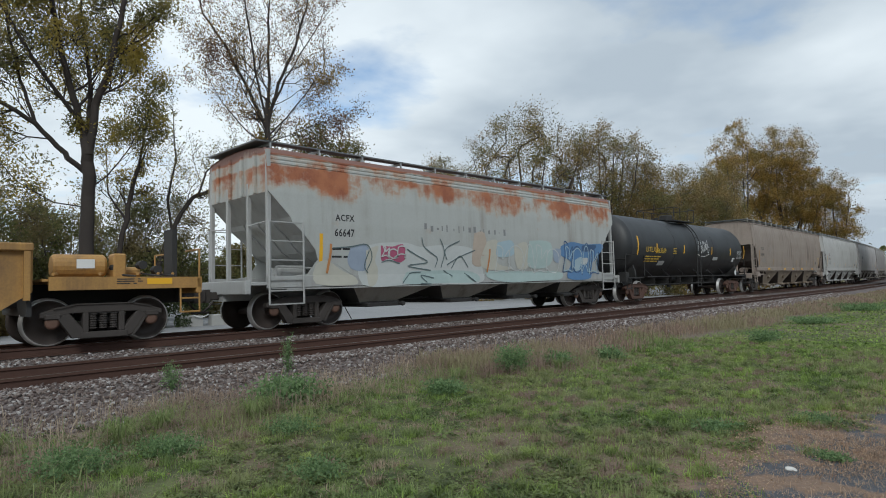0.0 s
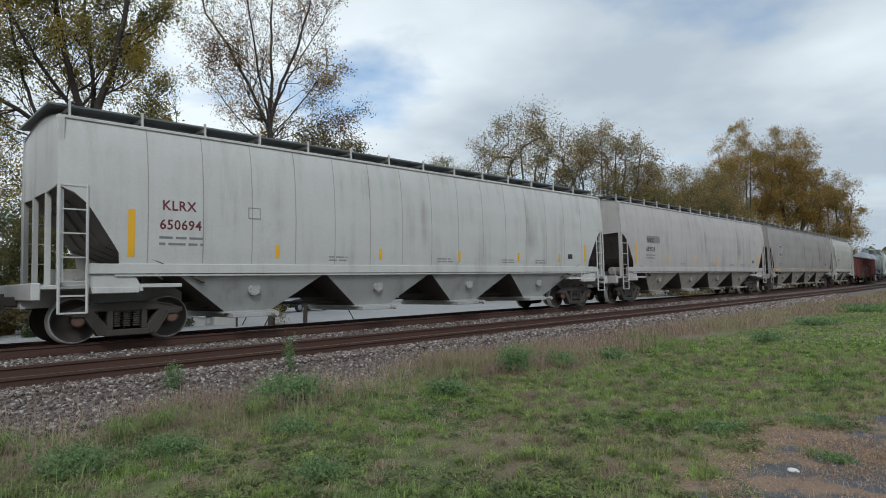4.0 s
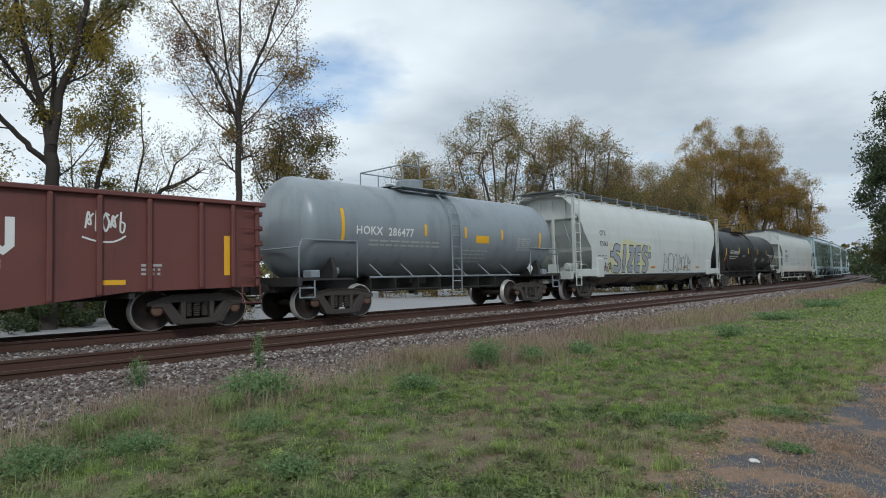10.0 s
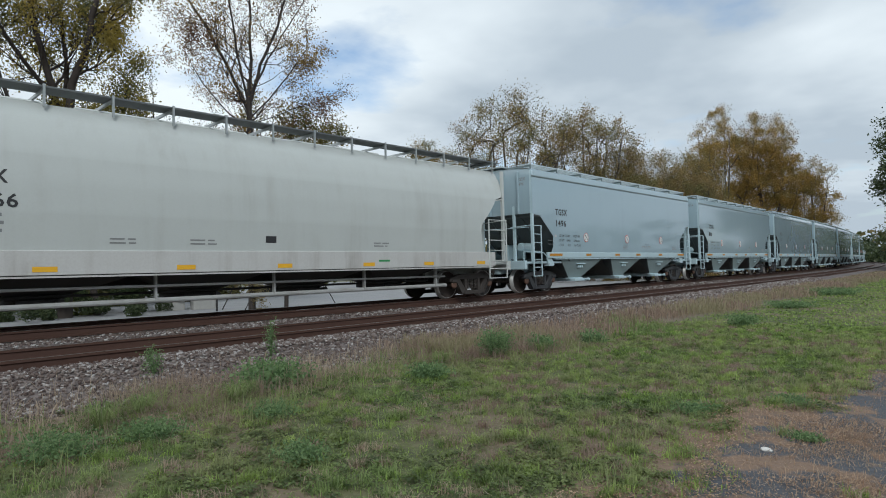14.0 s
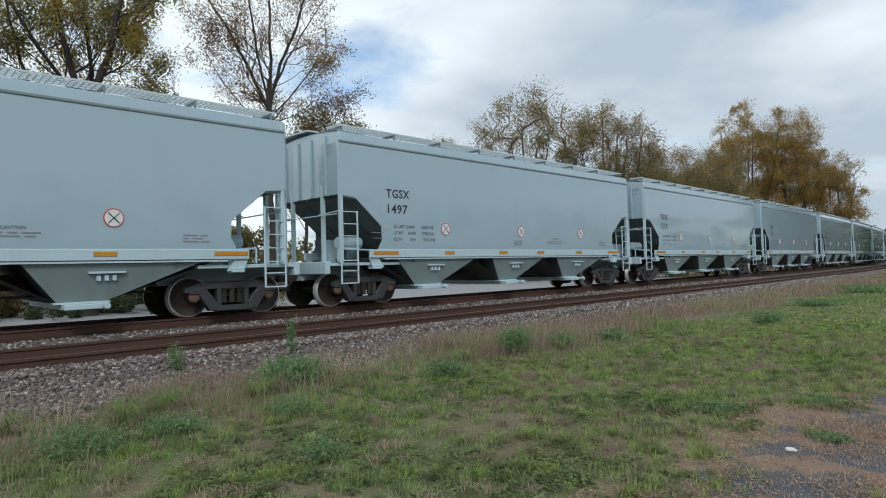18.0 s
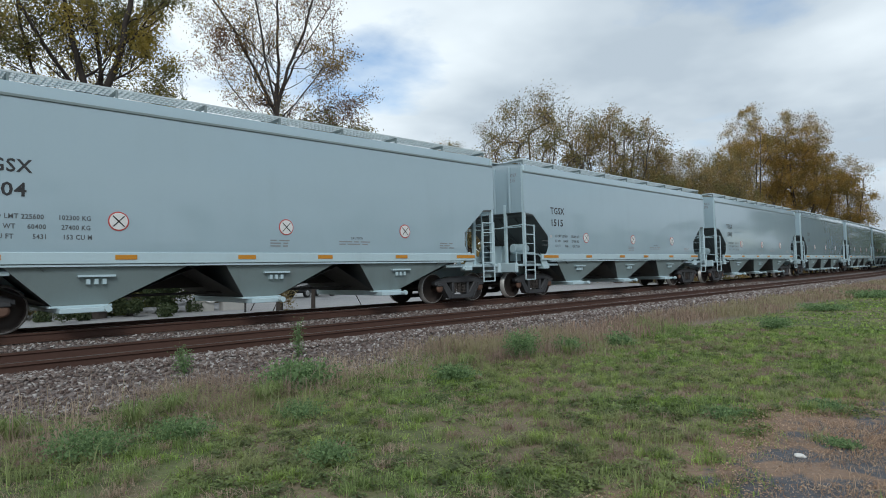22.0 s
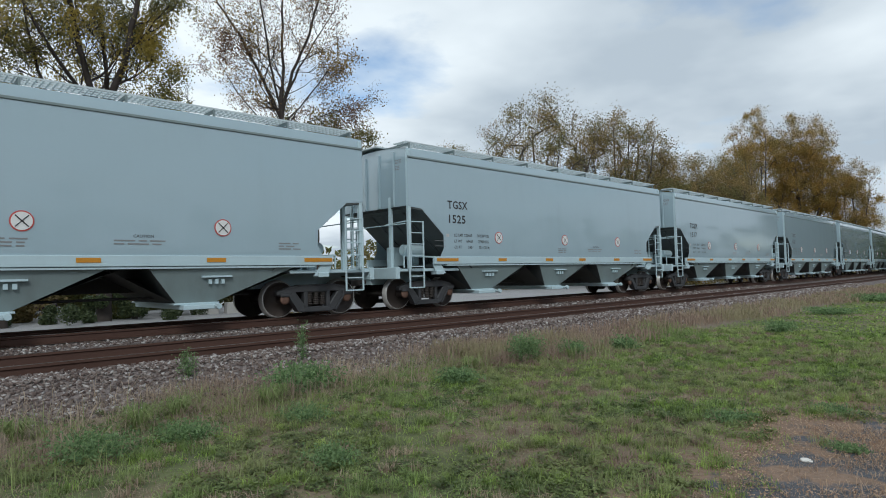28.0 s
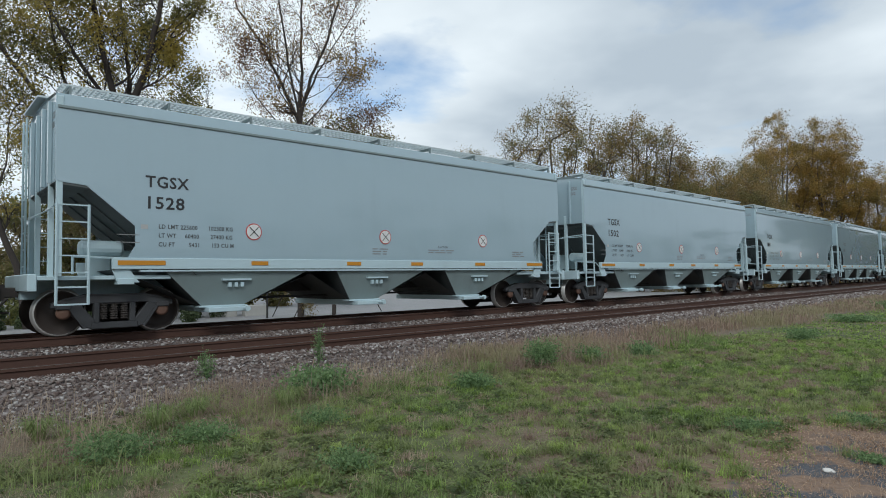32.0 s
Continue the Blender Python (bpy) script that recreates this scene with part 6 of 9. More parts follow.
def field(c, mat, outline, surf, lift, dx=0.0):
    """One field of spray paint, given by its outline in x and z; it is laid on in bands so that it follows the side."""
    verts, faces, seen = [], [], {}
    z0, top = min(z for x, z in outline) - 0.001, max(z for x, z in outline)
    while z0 < top:
        z1 = min(z0 + 0.13, top + 0.001)
        if z0 < 1.312 < z1:
            z1 = 1.312
        piece = band(list(outline), z0, z1)
        if len(piece) > 2:
            low = (z0 + z1) / 2 < 1.312
            face = []
            for x, z in piece:
                key = (round(x, 3), round(z, 3), low)
                if key not in seen:
                    seen[key] = len(verts)
                    at = min(z, 1.31) if low else max(z, 1.314)
                    verts.append((x + dx, -surf(at) - lift - 0.0015, z))
                if seen[key] not in face:
                    face.append(seen[key])
            if len(face) > 2:
                faces.append(tuple(face))
        z0 = z1
    return attach("painted_field", raw("painted_field", verts, faces, mat), c)


def round_off(outline, n=4):
    """A closed outline with its corners rounded."""
    out = curve_through(list(outline) + [outline[0]], n)
    return out[:-1]


def tag_gondola(c, x, surf):
    """Large painted letters: purple and grey ground, pink bodies, pale edges, olive dots, green spots."""
    hue = {"purple": ink("graffiti_purple", (0.25, 0.15, 0.34)), "grey": ink("graffiti_grey", (0.16, 0.17, 0.15)), "pink": ink("graffiti_pink", (0.36, 0.11, 0.14)), "teal": ink("graffiti_teal", (0.03, 0.2, 0.16)), "silver": ink("graffiti_silver_grey", (0.42, 0.42, 0.4))}
    olive = ink("graffiti_olive", (0.45, 0.36, 0.1))
    pale = ink("graffiti_lilac_white", (0.66, 0.6, 0.68))
    field(c, hue["purple"], [(4.29, 2.05), (4.59, 2.10), (4.56, 1.01), (4.20, 1.13), (4.16, 1.66)], surf, 0.0040, x)
    field(c, hue["purple"], [(5.16, 1.71), (6.18, 1.66), (6.18, 1.09), (5.72, 1.06), (5.59, 1.43), (5.16, 1.55)], surf, 0.0049, x)
    field(c, hue["purple"], [(6.15, 1.95), (6.59, 2.10), (7.29, 1.99), (7.45, 1.57), (7.28, 0.88), (6.58, 1.00), (6.18, 1.10)], surf, 0.0058, x)
    field(c, hue["purple"], [(7.38, 1.92), (7.48, 1.95), (7.42, 1.50), (7.38, 1.35)], surf, 0.0067, x)
    field(c, hue["purple"], [(8.37, 1.66), (8.76, 1.84), (9.39, 1.51), (10.07, 1.55), (10.21, 1.71), (10.50, 1.73), (10.72, 1.34), (10.64, 0.92), (10.43, 0.68), (10.07, 1.21), (9.39, 1.22), (8.87, 0.85), (8.42, 1.29)], surf, 0.0076, x)
    field(c, hue["grey"], [(4.16, 1.04), (4.56, 1.11), (6.07, 1.09), (7.36, 1.23), (8.43, 1.33), (8.42, 0.57), (6.07, 0.56), (4.26, 0.57)], surf, 0.0085, x)
    field(c, hue["grey"], [(6.98, 1.14), (7.43, 1.37), (8.42, 1.40), (8.50, 1.10), (8.87, 1.07), (9.39, 0.83), (9.50, 1.22), (10.07, 1.21), (10.40, 0.65), (9.40, 0.55), (6.98, 0.56)], surf, 0.0094, x)
    field(c, hue["silver"], [(4.00, 1.25), (4.20, 1.28), (4.20, 0.84), (4.44, 0.58), (4.12, 0.72), (3.97, 0.96)], surf, 0.0103, x)
    field(c, hue["pink"], [(4.56, 2.09), (4.86, 2.14), (4.91, 1.92), (4.77, 1.64), (5.12, 1.94), (5.42, 1.75), (5.06, 1.40), (4.78, 0.93), (4.53, 1.04), (4.50, 1.55)], surf, 0.0112, x)
    field(c, hue["pink"], [(6.29, 2.04), (7.25, 2.11), (7.31, 1.63), (6.89, 1.42), (6.55, 1.62), (6.51, 1.30), (7.19, 1.36), (7.24, 1.16), (6.58, 1.09), (6.25, 1.50)], surf, 0.0121, x)
    field(c, hue["pink"], [(7.40, 1.80), (7.59, 2.06), (7.88, 2.04), (8.27, 1.85), (8.38, 1.37), (8.09, 1.37), (7.97, 1.58), (7.75, 1.58), (7.66, 1.37), (7.43, 1.37)], surf, 0.0130, x)
    field(c, hue["pink"], [(8.52, 1.34), (8.69, 1.97), (9.07, 2.15), (9.44, 2.08), (10.15, 1.90), (10.01, 1.53), (8.92, 1.51), (8.92, 1.41), (9.35, 1.47), (9.30, 1.07), (8.77, 1.17)], surf, 0.0139, x)
    field(c, hue["teal"], [(4.88, 1.24), (5.37, 1.44), (5.22, 0.92), (5.00, 0.99)], surf, 0.0148, x)
    field(c, hue["teal"], [(6.48, 1.76), (6.66, 1.87), (6.66, 1.50), (6.51, 1.37)], surf, 0.0157, x)
    field(c, hue["purple"], [(7.67, 1.07), (7.75, 1.56), (7.93, 1.55), (8.05, 0.98)], surf, 0.0166, x)
    field(c, hue["purple"], [(9.03, 1.79), (9.45, 1.57), (8.93, 1.53)], surf, 0.0175, x)
    field(c, hue["grey"], [(9.50, 1.22), (10.07, 1.22), (10.37, 0.68), (9.87, 0.72)], surf, 0.0184, x)
    lines = [[(4.41, 1.54), (4.50, 1.99), (4.84, 2.13), (4.90, 1.92), (4.77, 1.61), (5.12, 1.92), (5.42, 1.75), (5.06, 1.40), (4.71, 0.94), (4.44, 1.07), (4.41, 1.54)],
             [(4.87, 1.20), (5.35, 1.50), (5.76, 1.44), (5.76, 1.24), (5.35, 1.27)],
             [(4.93, 1.15), (5.19, 0.92)],
             [(5.79, 1.08), (6.14, 1.05), (6.07, 0.62)],
             [(7.25, 2.09), (6.29, 2.04), (6.22, 1.50), (6.66, 0.96), (7.20, 0.89), (7.30, 1.57), (6.89, 1.42), (6.55, 1.23), (6.48, 1.70), (6.67, 2.03)],
             [(6.97, 1.68), (7.30, 1.69), (7.38, 1.55)],
             [(7.29, 0.80), (7.38, 1.50), (7.46, 1.93), (7.63, 2.06), (7.90, 2.02), (8.32, 1.82), (8.40, 1.40), (8.50, 1.13), (8.52, 0.62)],
             [(7.67, 1.07), (7.75, 1.56), (7.95, 1.54), (8.05, 0.99), (7.67, 1.07)],
             [(8.49, 1.34), (8.71, 1.92), (9.02, 2.13), (9.44, 2.05), (10.15, 1.90), (9.98, 1.53), (8.92, 1.53), (9.04, 1.79), (9.45, 1.63)],
             [(8.77, 1.17), (9.29, 1.07), (9.39, 1.47), (8.92, 1.43)],
             [(8.79, 1.04), (9.18, 0.92), (9.87, 0.72)],
             [(9.87, 0.72), (9.50, 1.17), (10.07, 1.22), (10.37, 0.68)]]
    strokes(c, [[(a + x, b) for a, b in curve_through(q, 4)] for q in lines], 0.06, pale, surf, 0.021, label="pale outlines of large painted letters")
    dots = [(4.44, 0.86), (4.62, 0.90), (4.84, 0.89), (5.00, 0.74), (5.19, 0.87), (5.38, 0.71), (5.52, 0.86), (5.72, 0.89), (5.93, 0.88), (5.89, 0.71), (6.43, 1.07), (6.58, 1.20), (6.89, 1.36), (7.13, 1.54), (7.61, 1.63), (7.82, 1.79), (7.01, 1.30), (7.13, 1.47), (7.30, 1.51), (7.49, 1.50), (7.66, 1.58), (7.86, 1.81), (8.06, 1.79), (8.27, 1.74), (8.57, 1.36), (8.79, 1.34), (9.05, 1.39), (9.28, 1.37), (9.61, 1.12), (9.78, 1.11), (9.84, 0.97), (9.95, 0.82), (10.13, 0.90), (10.19, 0.69)]
    for k, (a, b) in enumerate(dots):
        r = 0.045 + 0.02 * ((k * 7) % 5) / 4
        field(c, olive, [(a + r * math.cos(q), b + r * math.sin(q)) for q in np.linspace(0, math.tau, 11)[:-1]], surf, 0.0225, x)
    spots = [(7.19, 2.09), (6.99, 1.86), (8.56, 1.88), (9.79, 1.95), (10.18, 1.73), (9.84, 1.39), (10.27, 1.09)]
    for a, b in spots:
        field(c, hue["teal"], [(a + 0.09 * math.cos(q), b + 0.09 * math.sin(q)) for q in np.linspace(0, math.tau, 13)[:-1]], surf, 0.023, x)
    tag_loops(c, x + 4.35, 2.12, 0.9, 0.3, olive, surf, 3)
    tag_loops(c, x + 10.7, 0.85, 0.7, 0.5, olive, surf, 4)
    tag_loops(c, x + 3.4, 0.7, 0.6, 0.3, olive, surf, 9)


def company_mark(c, x, z, surf):
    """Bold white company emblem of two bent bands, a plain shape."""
    h = 0.62
    lines = [[(x + 0.72, z + h), (x + 0.12, z + h), (x + 0.02, z + h - 0.1), (x + 0.02, z + 0.1), (x + 0.12, z), (x + 0.72, z)],
             [(x + 0.72, z), (x + 0.82, z + 0.1)], [(x + 0.98, z), (x + 0.98, z + h - 0.1), (x + 1.08, z + h), (x + 1.2, z + h - 0.08), (x + 1.5, z + 0.08), (x + 1.62, z), (x + 1.72, z + 0.1), (x + 1.72, z + h)]]
    strokes(c, lines, 0.15, WHITE_INK, surf, 0.008, "company_emblem", "bold white bent-band emblem")


def tag_silver(c, x, z, surf):
    yel = ink("graffiti_pale_yellow", (0.55, 0.53, 0.32))
    sil = ink("graffiti_silver", (0.3, 0.32, 0.36))
    edge = ink("graffiti_dark_blue", (0.03, 0.035, 0.06))
    for k, (a, b, lo, hi) in enumerate(((-0.35, 1.0, 0.0, 1.35), (0.8, 2.6, 0.1, 1.6), (2.4, 4.2, 0.0, 1.45))):
        patch(c, wavy(x + a, x + b, z + lo, z + hi, 30 + k, 30, 0.1), yel, surf, 0.003 + k * 0.0012)
    forms = {"S": [[(0.92, 0.9), (0.3, 0.97), (0.06, 0.78), (0.24, 0.58), (0.74, 0.44), (0.94, 0.22), (0.7, 0.04), (0.06, 0.08)]],
             "I": [[(0.12, 0.94), (0.88, 0.94)], [(0.5, 0.94), (0.5, 0.06)], [(0.1, 0.06), (0.9, 0.06)]],
             "Z": [[(0.05, 0.93), (0.95, 0.93), (0.08, 0.07), (0.98, 0.07)]],
             "E": [[(0.95, 0.94), (0.12, 0.94), (0.1, 0.06), (0.97, 0.06)], [(0.12, 0.5), (0.8, 0.52)]]}
    for k, (letter, a, b) in enumerate((("S", 0.1, 0.78), ("I", 0.98, 1.42), ("Z", 1.62, 2.2), ("E", 2.42, 3.02), ("S", 3.22, 3.85))):
        lines = []
        for q in forms[letter]:
            pts = [(x + a + (b - a) * u + 0.1 * (w - 0.5), z + 0.16 + 1.1 * w) for u, w in q]
            pts = curve_through(pts, 6) if letter == "S" else [(p[0] + (r[0] - p[0]) * t / 4, p[1] + (r[1] - p[1]) * t / 4) for p, r in zip(pts, pts[1:]) for t in range(5)]
            lines.append(pts)
        strokes(c, lines, 0.37, edge, surf, 0.009 + 0.0004 * k, label="dark edge of a large painted letter")
        strokes(c, lines, 0.28, sil, surf, 0.0125 + 0.0004 * k, label="silver body of a large painted letter")
    for a in (-0.25, 3.85):
        strokes(c, [[(x + a, z + 0.9), (x + a + 0.4, z + 0.9)]], 0.3, edge, surf, 0.0085)
        strokes(c, [[(x + a + 0.04, z + 0.9), (x + a + 0.36, z + 0.9)]], 0.22, sil, surf, 0.0105)
    thin = letter_forms(x + 5.9, z + 0.05, 2.0, 0.95, 3, 13) + letter_forms(x + 8.0, z + 0.1, 1.8, 0.8, 4, 19)
    strokes(c, thin, 0.035, edge, surf, 0.008, "tag", "thin dark outline tag")
    tag_loops(c, x - 0.75, z + 0.1, 0.8, 0.45, edge, surf, 21)
    strokes(c, [[(x + 4.0 + 0.07 * k, z + 1.2), (x + 4.05 + 0.07 * k, z + 1.4 - 0.04 * k)] for k in range(3)], 0.03, edge, surf, 0.008)


def tag_rusty(c, tc):
    """Washed-out colour fields and outlines low on the old hopper's side."""
    def surf(z):
        """The side, and the sill that stands proud of it."""
        return BULGE(z) if z > 1.312 else BULGE(1.3) + 0.036

    hue = {k: ink("old_spray_" + k, v) for k, v in (("white", (0.5, 0.515, 0.5)), ("pale_teal", (0.4, 0.49, 0.47)), ("grey_blue", (0.3, 0.35, 0.43)), ("cream", (0.49, 0.47, 0.4)), ("magenta", (0.38, 0.09, 0.16)), ("peach", (0.46, 0.38, 0.31)), ("sky", (0.36, 0.46, 0.51)), ("blue", (0.11, 0.22, 0.4)), ("dark_blue", (0.05, 0.1, 0.2)))}
    dark = ink("old_spray_line", (0.12, 0.16, 0.165))
    field(c, hue["white"], round_off([(-5.10, 2.05), (-4.52, 2.17), (-3.62, 2.20), (-3.02, 2.10), (-2.16, 2.17), (-0.77, 2.08), (-0.29, 1.41), (-0.57, 1.00), (-3.05, 1.04), (-5.13, 1.04)]), surf, 0.0050)
    field(c, hue["pale_teal"], round_off([(-3.55, 1.38), (-2.19, 1.42), (-0.80, 1.37), (-0.54, 1.06), (-2.20, 1.04), (-3.66, 1.05)]), surf, 0.0059)
    field(c, hue["grey_blue"], round_off([(-5.53, 2.01), (-5.01, 2.09), (-4.87, 1.71), (-5.03, 1.42), (-5.46, 1.46), (-5.62, 1.70)]), surf, 0.0068)
    field(c, hue["cream"], round_off([(-6.57, 1.59), (-6.26, 1.68), (-5.79, 1.43), (-5.38, 1.25), (-5.38, 1.05), (-6.58, 1.10)]), surf, 0.0077)
    field(c, hue["cream"], round_off([(-5.02, 1.95), (-4.61, 2.08), (-4.71, 1.71), (-4.59, 1.42), (-4.69, 1.07), (-4.95, 1.06)]), surf, 0.0086)
    field(c, hue["magenta"], round_off([(-4.52, 2.10), (-4.11, 2.08), (-3.72, 2.15), (-3.61, 1.79), (-3.85, 1.64), (-4.21, 1.75), (-4.49, 1.69)]), surf, 0.0095)
    field(c, hue["peach"], round_off([(-0.74, 2.58), (-0.24, 2.60), (-0.13, 1.67), (-0.81, 1.62)]), surf, 0.0104)
    field(c, hue["cream"], round_off([(-0.12, 2.35), (0.40, 2.38), (0.40, 1.67), (1.07, 1.52), (0.97, 1.43), (-0.16, 1.46), (-0.43, 1.75)]), surf, 0.0113)
    field(c, hue["sky"], round_off([(0.40, 2.32), (1.16, 2.41), (1.24, 1.94), (0.38, 1.87)]), surf, 0.0122)
    field(c, hue["cream"], round_off([(1.25, 2.21), (1.96, 2.37), (2.10, 1.55), (1.47, 1.50)]), surf, 0.0131)
    field(c, hue["pale_teal"], round_off([(2.12, 2.44), (3.38, 2.41), (3.37, 1.60), (2.10, 1.54)]), surf, 0.0140)
    field(c, hue["pale_teal"], round_off([(-0.17, 1.40), (1.91, 1.37), (3.98, 1.35), (3.96, 1.07), (2.49, 1.04), (1.02, 1.01), (-0.05, 1.16)]), surf, 0.0149)
    field(c, hue["blue"], round_off([(4.04, 2.30), (4.76, 2.48), (5.68, 2.41), (6.91, 2.46), (6.95, 2.20), (6.31, 1.82), (6.18, 1.40), (5.96, 1.07), (4.48, 1.11), (4.74, 1.70), (4.02, 1.97)]), surf, 0.0158)
    field(c, hue["sky"], round_off([(4.98, 1.80), (5.45, 1.91), (5.32, 1.45), (5.04, 1.40)]), surf, 0.0167)
    field(c, hue["white"], round_off([(5.49, 1.87), (5.87, 1.88), (5.81, 1.65), (5.43, 1.65)]), surf, 0.0176)
    field(c, hue["dark_blue"], round_off([(5.45, 2.36), (6.46, 2.41), (6.24, 2.17), (5.51, 2.14)]), surf, 0.0185)
    field(c, hue["grey_blue"], round_off([(3.53, 2.19), (4.03, 2.17), (3.92, 1.70), (3.59, 1.79)]), surf, 0.0194)
    lines = [[(-3.58, 2.02), (-3.18, 1.84), (-2.77, 1.65), (-3.54, 1.55), (-2.62, 1.42)],
             [(-3.01, 2.37), (-2.92, 2.11), (-2.61, 1.92), (-2.37, 1.77), (-2.46, 1.50)],
             [(-2.27, 2.36), (-2.08, 1.97), (-2.21, 1.50)],
             [(-1.42, 2.32), (-1.94, 2.12), (-2.06, 1.95), (-1.96, 1.73)],
             [(-1.96, 1.58), (-1.44, 1.82), (-0.71, 2.05)],
             [(-1.76, 1.48), (-1.41, 1.86), (-1.01, 1.51)],
             [(-3.75, 1.05), (-3.45, 1.33), (-3.02, 1.37)],
             [(-2.79, 1.07), (-3.05, 1.28), (-2.52, 1.19)],
             [(-3.05, 1.04), (-2.62, 1.02)],
             [(-1.18, 1.33), (-0.66, 1.04), (-1.05, 1.24)],
             [(-2.10, 1.42), (-1.73, 1.24)],
             [(-4.49, 1.64), (-4.21, 1.70), (-3.83, 1.61)],
             [(-4.93, 1.95), (-5.07, 1.56), (-4.94, 1.35)],
             [(-6.10, 1.99), (-5.53, 2.04), (-5.01, 2.11), (-4.83, 1.78), (-4.99, 1.42)]]
    strokes(c, [curve_through(q, 4) for q in lines], 0.032, dark, surf, 0.024, label="dark green outlines of painted letters")
    strokes(c, letter_forms(-4.5, 1.75, 0.85, 0.3, 3, 2), 0.035, hue["white"], surf, 0.0260)
    strokes(c, letter_forms(4.2, 1.2, 2.5, 1.15, 4, 23), 0.045, hue["dark_blue"], surf, 0.0235)
    strokes(c, letter_forms(4.3, 1.3, 2.3, 0.95, 4, 27), 0.04, hue["sky"], surf, 0.025)
    strokes(c, letter_forms(0.3, 1.3, 3.6, 0.95, 5, 29), 0.035, hue["white"], surf, 0.0245)
    x0 = -tc / 2
    for k in (0.35, 6.5):
        strokes(c, [curve_through([(x0 + k, 1.35), (x0 + k + 0.08, 1.8), (x0 + k + 0.1, 2.1)])], 0.07, ink("old_spray_orange", (0.5, 0.22, 0.08)), surf, 0.0270)
    # worn-off script of a name, no longer legible
    rnd = random.Random(5)
    for k in range(16):
        a = -2.9 + k * 0.24 + rnd.uniform(-0.04, 0.04)
        stripe(c, a, a + rnd.uniform(0.03, 0.12), 2.58 + rnd.uniform(-0.02, 0.05), 2.7 + rnd.uniform(-0.03, 0.1), SOFT_INK, surf, "worn_lettering")


CARS = build_cars()


# ---- plants ----
BARK = plain("bark", (0.042, 0.033, 0.028), 0.9, 0.0, 0.5, 14.0, 0.5)
BARK_F = plain("bark_far", (0.085, 0.07, 0.06), 0.9, 0.0, 0.4, 8.0, 0.2)
LEAF_OLIVE = stock_green("olive_leaves", (0.06, 0.064, 0.022), (0.22, 0.205, 0.066), (0.36, 0.27, 0.055), 0.0, 0.5)
LEAF_DEEP = stock_green("deep_olive_leaves", (0.055, 0.062, 0.02), (0.19, 0.185, 0.058), (0.26, 0.185, 0.05), 0.0, 0.5)
LEAF_RUST = stock_green("russet_leaves", (0.09, 0.05, 0.034), (0.28, 0.155, 0.088), (0.3, 0.2, 0.06), 0.0, 0.5)
LEAF_WILLOW = stock_green("yellow_green_leaves", (0.1, 0.096, 0.036), (0.26, 0.23, 0.085), (0.3, 0.2, 0.075), 0.0, 0.5)
LEAF_GOLD = stock_green("golden_leaves", (0.24, 0.14, 0.03), (0.54, 0.34, 0.08), (0.27, 0.2, 0.06), 0.0, 0.5)
LEAF_DARK = stock_green("dark_green_leaves", (0.03, 0.05, 0.022), (0.1, 0.125, 0.05), None, 0.1, 0.4)
LEAF_HEDGE = stock_green("hedge_leaves", (0.07, 0.085, 0.03), (0.2, 0.2, 0.06), (0.22, 0.17, 0.075), 0.1, 0.45)


def wood_mesh(segs, sides, mat):
    verts, faces = [], []
    for a, b, r1, r2 in segs:
        d = b - a
        if d.length < 1e-4:
            continue
        d.normalize()
        u = d.orthogonal().normalized()
        w = d.cross(u)
        k0 = len(verts)
        n = sides if r1 > 0.05 else 3 if r1 < 0.02 else 4
        for p, r in ((a - d * r1 * 0.2, r1), (b + d * r2 * 0.2, r2)):
            for k in range(n):
                t = k * math.tau / n
                verts.append(p + (u * math.cos(t) + w * math.sin(t)) * r)
        for k in range(n):
            faces.append((k0 + k, k0 + (k + 1) % n, k0 + n + (k + 1) % n, k0 + n + k))
    me = raw("trunk", verts, faces, mat)
    me.shade_smooth()
    return me


def leaf_quads(pick, rs, size, droop=0.3):
    count = len(pick)
    a = rs.normal(0, 1, (count, 3))
    a[:, 2] -= droop
    a /= np.linalg.norm(a, axis=1, keepdims=True)
    b = np.cross(a, rs.normal(0, 1, (count, 3)))
    b /= np.linalg.norm(b, axis=1, keepdims=True) + 1e-9
    s = size * rs.uniform(0.6, 1.4, (count, 1))
    return np.stack([pick - a * s, pick + b * s * 0.5, pick + a * s, pick - b * s * 0.5], 1).reshape(-1, 3)


